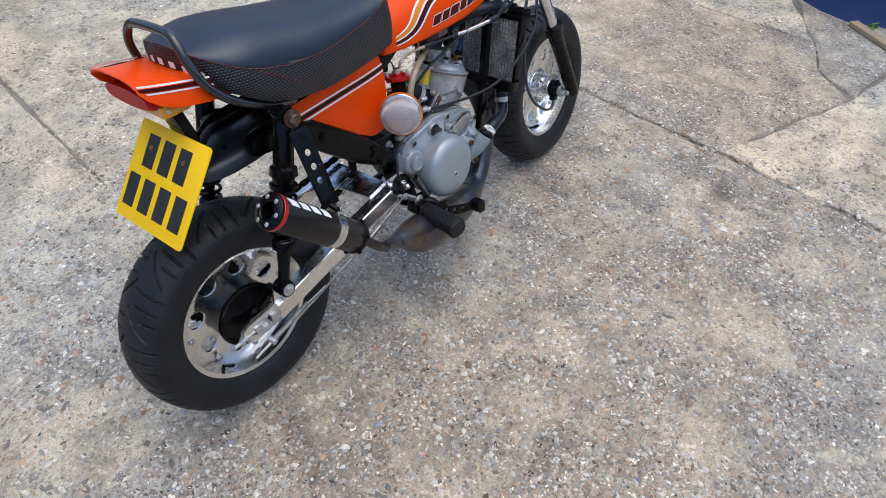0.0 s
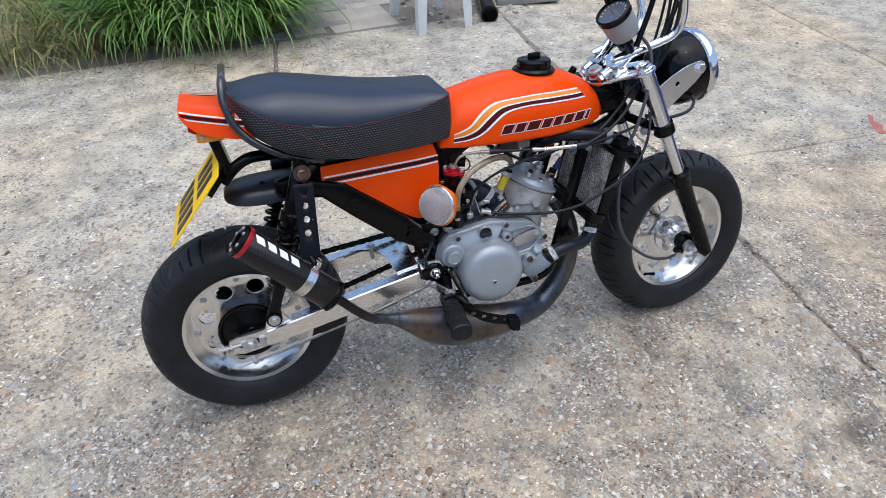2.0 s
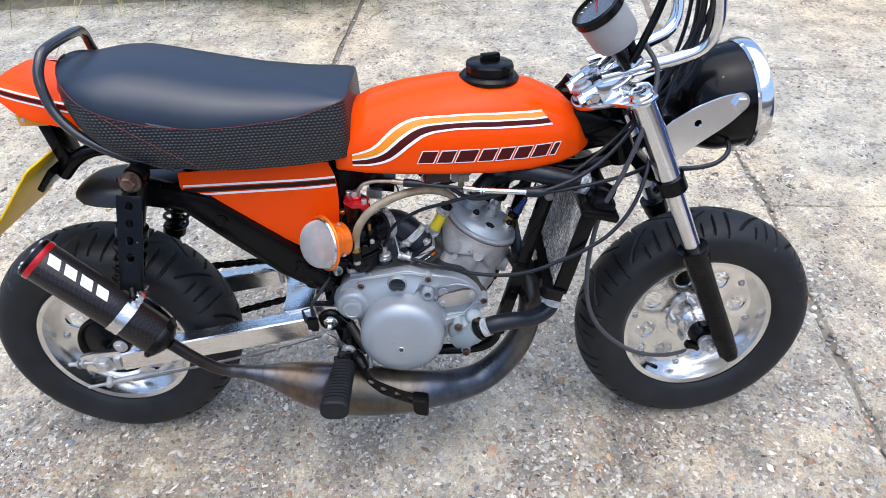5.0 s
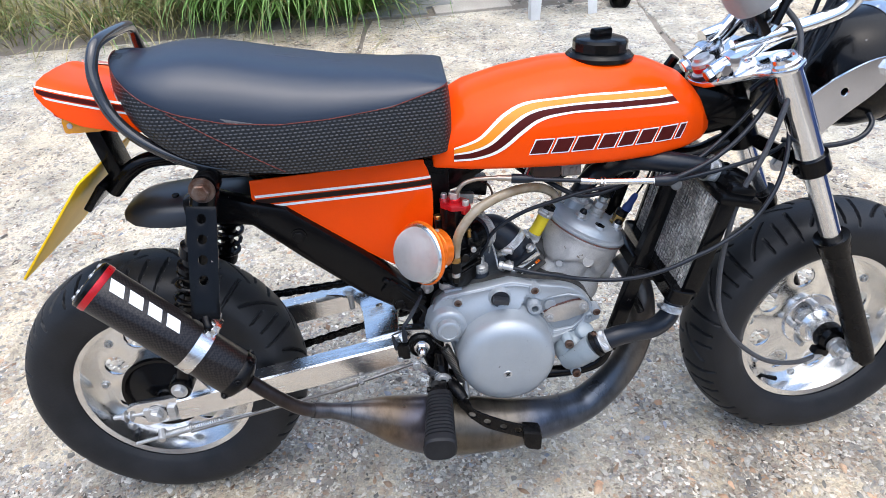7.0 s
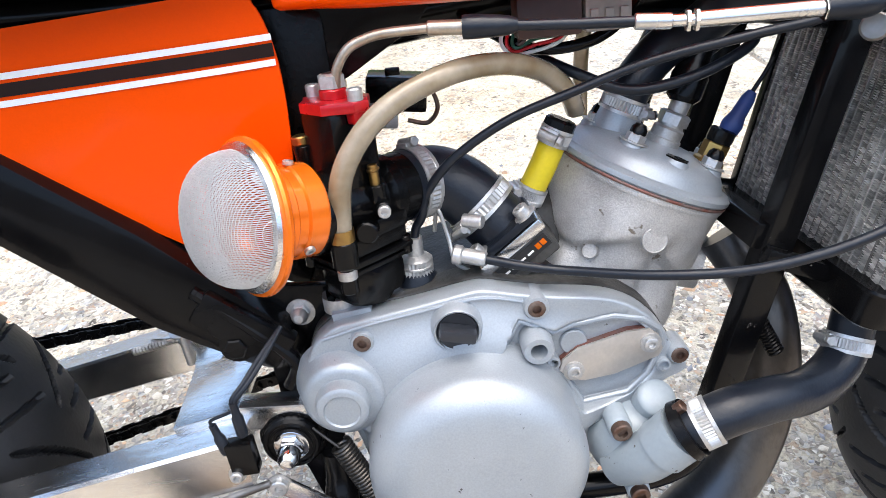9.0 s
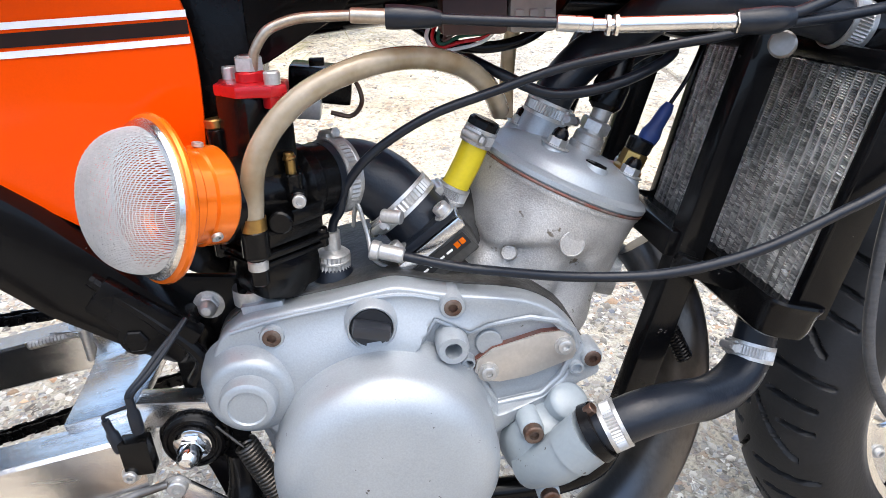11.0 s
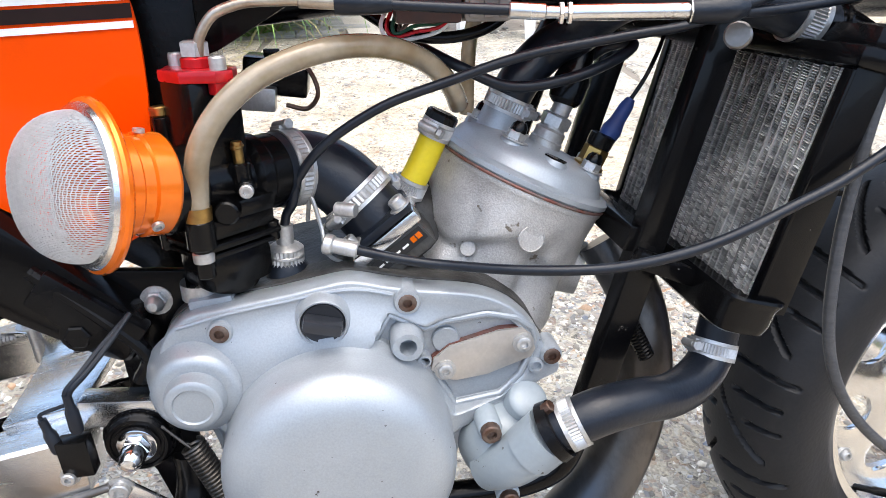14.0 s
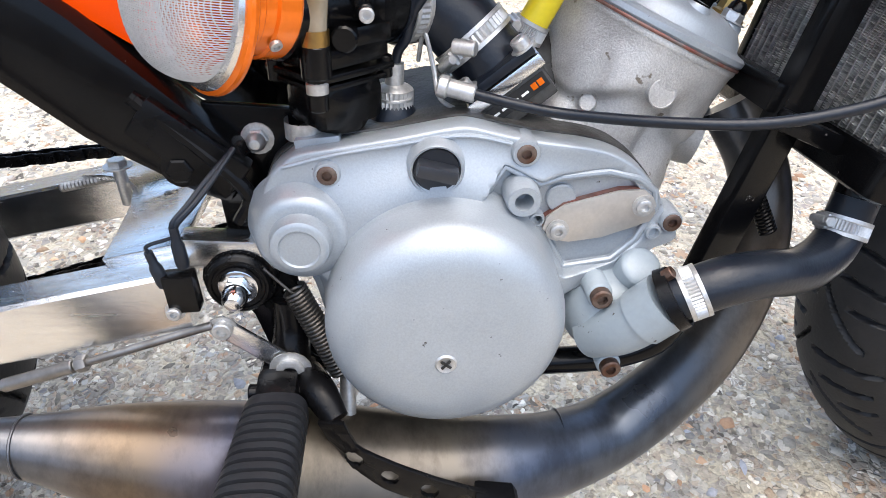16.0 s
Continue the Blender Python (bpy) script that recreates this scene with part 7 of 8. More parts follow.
rod(b, (0.9, -0.101, 0.372), (0.906, -0.096, 0.405), 0.0158, 24)
P("end_tank", b, BLACK, "black radiator end tank", radiator)
b = bm_new()
box(b, (0, RH + 0.008, -0.018), (2 * RW + 0.018, 0.014, 0.066), rmx, bev=0.005)
box(b, (0, RH + 0.019, -0.022), (2 * RW - 0.004, 0.024, 0.044), rmx, bev=0.011)
tube(b, [(0.948, -0.085, 0.6035), (0.968, -0.085, 0.596), (0.985, -0.085, 0.582)], [0.0165, 0.0175, 0.022], 26)
rod(b, (0.958, -0.085, 0.6), (0.962, -0.085, 0.5985), 0.0195, 28)
P("end_tank", b, BLACK, "black radiator end tank", radiator)
for s in (-1, 1):
    b = bm_new()
    box(b, (s * (RW + 0.003), RH / 2, -0.001), (0.004, RH + 0.01, 0.024), rmx, bev=0.001)
    box(b, (s * (RW + 0.0005), RH / 2, 0.0115), (0.009, RH, 0.003), rmx, bev=0.001)
    P("side_plate", b, BLACK, "", radiator)
b = bm_new()
rod(b, (0.879, -0.108, 0.598), (0.8745, -0.114, 0.5995), 0.0088, 28)
P("steel_tag", b, DULL, "round stamped steel tag", radiator)

# -- foot controls --
b = bm_new()
box(b, (0.462, -0.098, 0.353), (0.075, 0.02, 0.022), bev=0.003, rot=(0, 4, 0))
pivot = P("pivot_block", b, BRUSHED, "bare alloy pivot block")
b = bm_new()
lathe(b, [(0.0262, 0.085), (0.0262, 0.106), (0.0245, 0.108), (0.0225, 0.1085), (0.0225, 0.1145), (0.0205, 0.1165), (0.0185, 0.1165), (0.0178, 0.1155), (0.0155, 0.1155), (0.0155, 0.117), (0, 0.117)], frame_to((0.463, 0, 0.333), (0, -1, 0)), 48)
bush = P("pivot_bush", b, SATIN, "black pivot bush", pivot)
b = bm_new()
for k in range(26):
    a = math.tau * k / 26
    box(b, (0.463 + 0.0232 * math.cos(a), -0.1085, 0.333 + 0.0232 * math.sin(a)), (0.0014, 0.003, 0.0014), bev=0.0003, rot=(0, -math.degrees(a), 0))
P("bush_serration", b, SATIN, "", pivot, kind="stuff")
b = bm_new()
plate(b, [(0.452, 0.33), (0.47, 0.362), (0.488, 0.36), (0.501, 0.33), (0.505, 0.285), (0.492, 0.262), (0.476, 0.27), (0.468, 0.3)], [ring2((0.493, 0.318), 0.0035, 12)], 0.006, side(-0.098), bev=0.001)
P("mount_plate", b, BLACK, "black steel mounting plate", pivot)
b = bm_new()
lathe(b, [(0.0135, 0.0), (0.0135, 0.0016), (0.0128, 0.002), (0.006, 0.002)], frame_to((0.463, -0.1165, 0.333), (0, -1, 0)), 28)
bolt(b, (0.463, -0.118, 0.333), (0, -1, 0), 0.0102, 0.0085, washer=False)
lathe(b, [(0.0088, 0.0085), (0.0086, 0.0135), (0.0075, 0.0178), (0.0048, 0.021), (0, 0.0222)], frame_to((0.463, -0.118, 0.333), (0, -1, 0)), 24)
P("dome_nut", b, CHROME, "chrome dome nut", pivot)
b = bm_new()
box(b, (0.433, -0.1375, 0.3448), (0.0195, 0.012, 0.0275), bev=0.0012, rot=(0, -3, 0))
switch = P("brake_switch", b, PLASTIC, "black brake light switch with leads", pivot)
b = bm_new()
for x0, z0, x1, z1 in ((0.4356, 0.3923, 0.4369, 0.3635), (0.4172, 0.3749, 0.4225, 0.3495)):
    q0, q1 = Vector((x0, -0.138, z0)), Vector((x1, -0.138, z1))
    tube(b, [q0, q0.lerp(q1, 0.35), q0.lerp(q1, 0.45), q0.lerp(q1, 0.9), q1], [0.0028, 0.003, 0.0042, 0.0044, 0.0038], 14, smooth=False)
each("terminal_boot", b, HOSE, "", switch)
b = bm_new()
tube(b, [(0.4172, -0.138, 0.3749), (0.4164, -0.138, 0.378), (0.4202, -0.138, 0.3803), (0.427, -0.137, 0.382), (0.4345, -0.136, 0.384)], 0.0013, 8)
for k in (-1, 1):
    tube(b, [(0.4356 + 0.001 * k, -0.138, 0.391), (0.438 + 0.0015 * k, -0.137, 0.3955), (0.446 + 0.0018 * k, -0.131, 0.403), (0.4565 + 0.0018 * k, -0.118, 0.414), (0.47, -0.1, 0.428)], 0.0019, 10)
P("switch_lead", b, HOSE, "", switch)
b = bm_new()
bolt(b, (0.4268, -0.1405, 0.3313), (0, -1, 0), 0.0046, 0.006, socket=True)
bolt(b, (0.452, -0.131, 0.309), (0, -1, 0), 0.0068, 0.006, socket=True)
bolt(b, (0.495, -0.134, 0.273), (0, -1, 0), 0.0105, 0.005, socket=True)
rod(b, (0.535, -0.12, 0.272), (0.533, -0.142, 0.222), 0.0062, 14)
bolt(b, (0.533, -0.142, 0.222), (-0.1, -0.5, -1), 0.0078, 0.006, washer=False, socket=True)
each("control_bolt", b, STEEL, "", pivot)
b = bm_new()
d = Vector((0.495 - 0.452, 0, 0.273 - 0.309))
box(b, (0.4735, -0.1305, 0.291), (0.068, 0.0035, 0.0155), bev=0.0012, rot=(0, math.degrees(math.atan2(0.036, 0.043)), 0))
P("link_plate", b, BRUSHED, "", pivot)
b = bm_new()
tube(b, coil((0.502, -0.124, 0.335), (0.531, -0.132, 0.268), 0.0078, 0.001, 24, 12), 0.0014, 6, smooth=False)
tube(b, [(0.482, -0.118, 0.348), (0.5, -0.122, 0.33)], 0.0011, 6)
P("return_spring", b, mat("oily_spring_steel", (0.08, 0.076, 0.07), (0.05, 0.046, 0.042), rough=0.32, metal=0.8, scale=60, fine=400, wear=0.12), "dark return spring", pivot)
b = bm_new()
tube(b, [(0.494, -0.105, 0.315), (0.494, -0.108, 0.29), (0.492, -0.118, 0.268)], [0.012, 0.013, 0.015], 16)
box(b, (0.49, -0.128, 0.257), (0.04, 0.036, 0.03), bev=0.008, rot=(0, 12, 0))
box(b, (0.487, -0.148, 0.262), (0.03, 0.03, 0.026), bev=0.007, rot=(10, 0, 0))
tube(b, [(0.505, -0.13, 0.262), (0.517, -0.15, 0.262), (0.528, -0.165, 0.252)], [0.013, 0.012, 0.009], 14)
rod(b, (0.466, -0.145, 0.262), (0.51, -0.145, 0.262), 0.006, 12)
hang = P("peg_hanger", b, SATIN, "black footpeg hanger")
b = bm_new()
PEG0, PEG1 = Vector((0.487, -0.158, 0.256)), Vector((0.480, -0.287, 0.247))
pm = basis((1, 0, 0), (0, 0.07, 1), (PEG1 - PEG0).normalized(), PEG0)
rows = []


def peg_ring(t, w, h):
    """A squarish section of the peg."""
    return [pm @ Vector((w * math.copysign(abs(math.cos(a)) ** 0.7, math.cos(a)), h * math.copysign(abs(math.sin(a)) ** 0.7, math.sin(a)), t)) for a in np.linspace(0, math.tau, 28, endpoint=False)]


rows.append(peg_ring(0.0, 0.015, 0.012))
rows.append(peg_ring(0.001, 0.0215, 0.0175))
for k in range(12):
    t = 0.006 + 0.0078 * k
    g = 1 + 0.012 * k
    rows += [peg_ring(t, 0.0222 * g, 0.0182 * g), peg_ring(t + 0.0046, 0.0222 * g, 0.0182 * g), peg_ring(t + 0.0052, 0.0200 * g, 0.016 * g), peg_ring(t + 0.0074, 0.0200 * g, 0.016 * g)]
rows += [peg_ring(0.101, 0.0265, 0.0215), peg_ring(0.112, 0.0268, 0.0217), peg_ring(0.1155, 0.024, 0.019)]
bridge(b, rows)
P("foot_peg", b, PEGRUBBER, "black ribbed rubber footpeg", hang, angle=30)
# brake pedal: curved strap drilled with holes, rounded pad at its end
b = bm_new()
sp_ = spline([(0.525, -0.166, 0.258), (0.536, -0.178, 0.236), (0.559, -0.186, 0.2235), (0.586, -0.191, 0.213), (0.612, -0.196, 0.206), (0.628, -0.199, 0.202)], 5)
top_, bot_ = [], []
for k, q in enumerate(sp_):
    d = sp_[min(k + 1, len(sp_) - 1)] - sp_[max(k - 1, 0)]
    nn = np.array((-d[2], d[0])) / math.hypot(d[0], d[2])
    w = 0.0105 + 0.0025 * min(k / 10, 1)
    top_.append((q[0] + nn[0] * w, q[2] + nn[1] * w))
    bot_.append((q[0] - nn[0] * w, q[2] - nn[1] * w))
pt = bmesh.new()
plate(pt, top_ + bot_[::-1], [ring2((sp_[k][0], sp_[k][2]), 0.0063, 18) for k in (6, 11, 16, 21)], 0.004, side(0.0), bev=0.0007)
for v in pt.verts:
    k = np.argmin(np.abs(sp_[:, 0] - v.co.x))
    v.co.y += sp_[k][1]
absorb(b, pt)
plate(b, [(0.622, 0.216), (0.65, 0.211), (0.653, 0.206), (0.652, 0.178), (0.647, 0.175), (0.63, 0.179), (0.623, 0.187)], [], 0.03, side(-0.19), bev=0.004)
P("brake_pedal", b, SATIN, "black steel brake pedal strap drilled with holes")

# -- tank --
# tank shape: stations along x, half width, top and bottom
TX = [0.507, 0.53, 0.56, 0.62, 0.70, 0.78, 0.85, 0.90, 0.93, 0.950]
TW = [0.086, 0.093, 0.099, 0.104, 0.104, 0.099, 0.088, 0.074, 0.058, 0.032]
TT = [0.710, 0.738, 0.754, 0.770, 0.782, 0.783, 0.770, 0.747, 0.718, 0.678]
TB = [0.6425, 0.6415, 0.639, 0.637, 0.6345, 0.633, 0.635, 0.641, 0.649, 0.656]


def tank_at(x):
    w, t, b = (float(np.interp(x, TX, q)) for q in (TW, TT, TB))
    return w, t, b, b + 0.3 * (t - b)


def tank_y(x, z):
    """Half width of the tank at a place in its side view."""
    w, t, b, c = tank_at(x)
    e, n = (2.3, (z - c) / (t - c)) if z > c else (9, (c - z) / (c - b))
    return w * max(1 - min(abs(n), 0.999) ** e, 0.0) ** (1 / e)


b = bm_new()
rows = []
xs = np.concatenate([np.linspace(0.507, 0.56, 8), np.linspace(0.57, 0.90, 26), np.linspace(0.91, 0.950, 10)])
for x in xs:
    w, t, bo, c = tank_at(x)
    ring = []
    for a in np.linspace(0, math.tau, 72, endpoint=False):
        ca, sa = math.cos(a), math.sin(a)
        e = 2.3 if sa > 0 else 9
        ring.append((x, w * math.copysign(abs(ca) ** (2 / e), ca), c + (t - c if sa > 0 else c - bo) * math.copysign(abs(sa) ** (2 / e), sa)))
    rows.append(ring)
w, t, bo, c = tank_at(0.507)
rows.insert(0, [(0.504, y * 0.95, c + (z - c) * 0.95) for _, y, z in rows[0]])
rows.append([(0.956, y * 0.55, 0.664 + (z - 0.664) * 0.6) for _, y, z in rows[-1]])
bridge(b, rows)
bmesh.ops.smooth_vert(b, verts=b.verts, factor=0.12, use_axis_x=False, use_axis_y=True, use_axis_z=True)
tank = P("fuel_tank", b, ORANGE, "glossy orange fuel tank with striped side decals", angle=60)


def decal(name, upper, lower, material, lift, label="", n=40):
    """A thin strip laid on the tank's right flank between two lines of (x, z)."""
    u, l = spline(upper, 8), spline(lower, 8)
    ku, kl = np.linspace(0, 1, len(u)), np.linspace(0, 1, len(l))
    b = bm_new()
    rows = []
    for t in np.linspace(0, 1, n):
        pu = np.array([np.interp(t, ku, u[:, i]) for i in (0, 1)])
        pl = np.array([np.interp(t, kl, l[:, i]) for i in (0, 1)])
        rows.append([(q[0], -tank_y(*q) - lift, q[1]) for q in (pu + (pl - pu) * f for f in np.linspace(0, 1, 4))])
    bridge(b, rows, closed=False)
    return P(name, b, material, label, tank)


E1 = [(.5363,.6788),(.5545,.6854),(.5754,.6955),(.6061,.7223),(.6357,.7368),(.6746,.7417),(.7516,.744),(.8608,.7404)]
E6 = [(.535,.6572),(.574,.6605),(.6059,.671),(.6397,.6963),(.6664,.7123),(.7033,.7192),(.7515,.7199),(.8818,.7159)]
share = lambda f: [(p[0] + (q[0] - p[0]) * f, p[1] + (q[1] - p[1]) * f) for p, q in zip(E1, E6)]
EDGES = [share(f) for f in (0.0, 0.12, 0.43, 0.55, 0.87, 1.0)]
for k, (nm, mt, lift, lb) in enumerate((("stripe_white", WHITE, 0.0012, ""), ("stripe_mustard", MUSTARD, 0.0011, "mustard yellow stripe"), ("stripe_white", WHITE, 0.0012, ""), ("stripe_maroon", MAROON, 0.0011, "maroon stripe"), ("stripe_white", WHITE, 0.0012, ""))):
    decal(nm, EDGES[k], EDGES[k + 1], mt, lift, lb)
# eight slanted maroon blocks with white edges in place of the maker's name
x0, x1, zb, zt = 0.647, 0.889, 0.6625, 0.6865
for k, (ww, gap) in enumerate(((1.05, 0), (1.0, 0), (1.25, 0), (1.0, 0), (0.95, 0), (1.0, 0), (1.05, 0), (0.45, 0))):
    start = sum((1.05, 1.0, 1.25, 1.0, 0.95, 1.0, 1.05, 0.45)[:k]) / 7.75
    u0 = x0 + (x1 - x0) * start
    u1 = x0 + (x1 - x0) * (start + ww / 7.75 * 0.9)
    for g, mt, lift in ((0.0, WHITE, 0.0011), (0.0017, MAROON, 0.0016)):
        sl = 0.010
        decal("name_block", [(u0 + sl + g, zt - g), ((u0 + u1) / 2 + sl, zt - g), (u1 + sl - g, zt - g)], [(u0 + g, zb + g), ((u0 + u1) / 2, zb + g), (u1 - g, zb + g)], mt, lift, n=6)
CAPX = 0.775
b = bm_new()
cmx = frame_to((CAPX, 0, 0.775), (0.04, 0, 1))
lathe(b, [(0.05, 0.002), (0.0495, 0.008), (0.046, 0.011), (0.042, 0.0115), (0.042, 0.015), (0.0425, 0.026), (0.040, 0.030), (0.034, 0.032), (0, 0.033)], cmx, 14)
lathe(b, [(0.052, 0.0), (0.0525, 0.006), (0.048, 0.0105), (0.04, 0.011)], cmx, 40)
box(b, (0, 0, 0.038), (0.014, 0.034, 0.014), cmx @ pose(0, 0, 0, 0, 0, 25), bev=0.003)
P("fuel_cap", b, PLASTIC, "black plastic fuel cap", tank, angle=25)

# -- seat --
def seat_w(x):
    w = float(np.interp(x, [0.045, 0.15, 0.3, 0.42, 0.545], [0.135, 0.137, 0.135, 0.118, 0.098]))
    if x < 0.15:
        w *= math.sqrt(max(1 - ((0.15 - x) / 0.105) ** 2, 0.0))
    if x > 0.515:
        w *= 1 - 0.16 * ((x - 0.515) / 0.017) ** 2
    return w


SX = [0.045, 0.07, 0.11, 0.16, 0.22, 0.29, 0.36, 0.45, 0.545]
S_BOT = [0.785, 0.765, 0.735, 0.703, 0.682, 0.672, 0.668, 0.668, 0.676]
S_STI = [0.835, 0.815, 0.79, 0.768, 0.752, 0.745, 0.745, 0.752, 0.778]
S_TOP = [0.826, 0.836, 0.840, 0.837, 0.827, 0.812, 0.800, 0.791, 0.785]
xa = np.concatenate([0.045 + 0.105 * (1 - np.cos(np.linspace(0, math.pi / 2, 14))), np.linspace(0.165, 0.522, 30), [0.528, 0.532]])
outline = [(x, -seat_w(x)) for x in xa] + [(x, seat_w(x)) for x in xa[::-1][:-1]]
zi = lambda x, q: float(np.interp(x, SX, q))


def seat_ring(s, f, inset=0.0):
    """One ring of the seat: s is its share of the outline, f how far it has risen from stitch to crown."""
    out = []
    for x, y in outline:
        xx = 0.29 + (x - 0.29) * (1 - (1 - s) * 0.6)
        z = zi(xx, S_STI) + (zi(xx, S_TOP) - zi(xx, S_STI)) * f
        out.append((xx, y * s, z))
    return out


b = bm_new()
low = [(x, y * 0.98, zi(x, S_BOT)) for x, y in outline]
under = [(0.29 + (x - 0.29) * 0.9, y * 0.8, zi(x, S_BOT) + 0.004) for x, y in outline]
mid = [(0.29 + (x - 0.29) * 1.012, y * 1.03, zi(x, S_BOT) * 0.5 + zi(x, S_STI) * 0.5) for x, y in outline]
q1 = [(0.29 + (x - 0.29) * 1.008, y * 1.018, zi(x, S_BOT) * 0.75 + zi(x, S_STI) * 0.25) for x, y in outline]
q3 = [(0.29 + (x - 0.29) * 1.008, y * 1.018, zi(x, S_BOT) * 0.2 + zi(x, S_STI) * 0.8) for x, y in outline]
bridge(b, [under, low, q1, mid, q3, seat_ring(1.0, 0.0)])
run = [0.0]
for p, q in zip(outline, outline[1:]):
    run.append(run[-1] + math.dist(p, q))
b.verts.index_update()
uv = b.loops.layers.uv.new("cloth")
for f in b.faces:
    for lp in f.loops:
        lp[uv].uv = (run[lp.vert.index % len(outline)], lp.vert.co.z)
seat = P("seat", b, STUDS, "black motorcycle seat with studded sides and smooth top", angle=60)
b = bm_new()
bridge(b, [seat_ring(s, f) for s, f in ((1.0, 0.0), (0.995, 0.1), (0.97, 0.3), (0.92, 0.5), (0.84, 0.68), (0.72, 0.83), (0.56, 0.93), (0.36, 0.985), (0.16, 0.998), (0.02, 1.0))])
P("seat_top", b, VINYL, "smooth black vinyl seat top", seat, angle=70)
b = bm_new()
tube(b, [(x * 1.0, y * 1.004, z + 0.001) for x, y, z in seat_ring(1.0, 0.0)][:46], 0.0008, 6, smooth=False)
P("stitching", b, STITCH, "red stitched seam", seat)
b = bm_new()
sl = []
for t in np.linspace(0, 1, 12):
    x = 0.145 + 0.145 * t
    z = (zi(0.145, S_STI) - 0.002) * (1 - t) + (zi(0.29, S_BOT) + 0.004) * t
    f = (z - zi(x, S_BOT)) / (zi(x, S_STI) - zi(x, S_BOT))
    sl.append((x, -seat_w(x) * (1 + 0.03 * math.sin(math.pi * min(max(f, 0), 1)) - 0.02 * (1 - f)) - 0.0012, z))
tube(b, sl, 0.0009, 6)
P("stitching", b, STITCH, "", seat)
# plain white bars where the seat's lettering stands
for k in range(8):
    b = bm_new()
    a = -0.75 + 0.21 * k
    r0 = 1.022
    rows = []
    for aa in (a, a + 0.1):
        x, y = 0.15 - 0.105 * math.cos(aa), -0.136 * math.sin(-aa)
        zb_ = zi(max(x, 0.045), S_BOT) * 0.62 + zi(max(x, 0.045), S_STI) * 0.38
        rows.append([(0.29 + (x - 0.29) * 1.0165, y * 1.035, zb_ + h) for h in (-0.004, 0.008)])
    bridge(b, rows, closed=False)
    P("white_bar", b, WHITE, "", seat)

# -- side panel --
PAN = [(0.222, 0.645), (0.36, 0.652), (0.477, 0.658), (0.49, 0.65), (0.497, 0.63), (0.5, 0.60), (0.4975, 0.55), (0.487, 0.49), (0.476, 0.472), (0.455, 0.468), (0.425, 0.478), (0.364, 0.52), (0.29, 0.562), (0.226, 0.603)]


def panel_y(x, z):
    return -0.078 + 0.9 * max(0, x - 0.42) ** 2 + 0.10 * max(0, 0.56 - z) ** 1.0


def on_panel(poly, lift, thick=0.0):
    b = bm_new()
    plate(b, poly, [], 0.0001 if not thick else thick, side(0.0))
    bmesh.ops.subdivide_edges(b, edges=b.edges, cuts=1, use_grid_fill=False)
    for v in b.verts:
        v.co.y += panel_y(v.co.x, v.co.z) - lift
    return b


pn = [tuple(q) for q in spline(PAN + PAN[:1], 3)[:-1]]
panel = P("side_panel", on_panel(pn, 0.0, 0.003), ORANGE, "glossy orange side panel with pinstripes", angle=50)
b = bm_new()
plate(b, pn, [], 0.003, side(0.08), bev=0.0005)
P("side_panel", b, ORANGE, "glossy orange side panel")


def pinstripe(z0a, z0b, h, material, lift):
    b = bm_new()
    rows = []
    for x in np.linspace(0.226, 0.4985, 16):
        zc = z0a + (z0b - z0a) * (x - 0.226) / 0.28
        rows.append([(x, panel_y(x, z) - lift, z) for z in (zc - h / 2, zc + h / 2)])
    bridge(b, rows, closed=False)
    P("pinstripe", b, material, "", panel)


pinstripe(0.6185, 0.6285, 0.0042, WHITE, 0.0042)
pinstripe(0.6095, 0.6205, 0.0085, mat("brown_black_decal", (0.016, 0.008, 0.006), (0.022, 0.01, 0.008), rough=0.4, scale=30, wear=0.05, spec=0.2), 0.0040)
pinstripe(0.6005, 0.6125, 0.0042, WHITE, 0.0042)

# -- tail --
b = bm_new()
rows = []
for x, w, zt, zs in ((0.12, 0.100, 0.782, 0.738), (0.06, 0.098, 0.789, 0.742), (0.01, 0.092, 0.797, 0.752), (-0.02, 0.087, 0.804, 0.766), (-0.038, 0.082, 0.810, 0.782), (-0.048, 0.078, 0.814, 0.798)):
    ring = []
    for t, k in ((0.0, 1), (-0.003, -1)):
        ww, z1 = w + t, zt + t
        arc = [(x, -ww - 0.004, zs), (x, -ww, zs + (z1 - zs) * 0.6), (x, -ww + 0.004, z1 - 0.008), (x, -ww + 0.012, z1 - 0.002), (x, -ww * 0.5, z1 + 0.002), (x, 0, z1 + 0.003)]
        arc += [(p[0], -p[1], p[2]) for p in arc[-2::-1]]
        ring += arc[::k]
    rows.append(ring)
bridge(b, rows)
tail = P("tail_unit", b, ORANGE, "orange ducktail tail unit with pinstripes", angle=40)
for s in (-1, 1):
    for off, h, mt, lift in ((0.0, 0.0032, WHITE, 0.0014), (-0.007, 0.0075, MAROON, 0.0012), (-0.014, 0.0032, WHITE, 0.0014)):
        b = bm_new()
        rows = []
        for x in np.linspace(0.08, -0.045, 8):
            w = float(np.interp(-x, [-0.12, -0.06, -0.01, 0.02, 0.038, 0.048], [0.100, 0.098, 0.092, 0.087, 0.082, 0.078]))
            zc = float(np.interp(-x, [-0.12, 0.048], [0.772, 0.8095])) + off
            rows.append([(x, s * (w + lift), zc - h / 2), (x, s * (w + lift - (0.0012 if off == 0 else 0)), zc + h / 2)])
        bridge(b, rows, closed=False)
        P("pinstripe", b, mt, "", tail)
b = bm_new()
rows = []
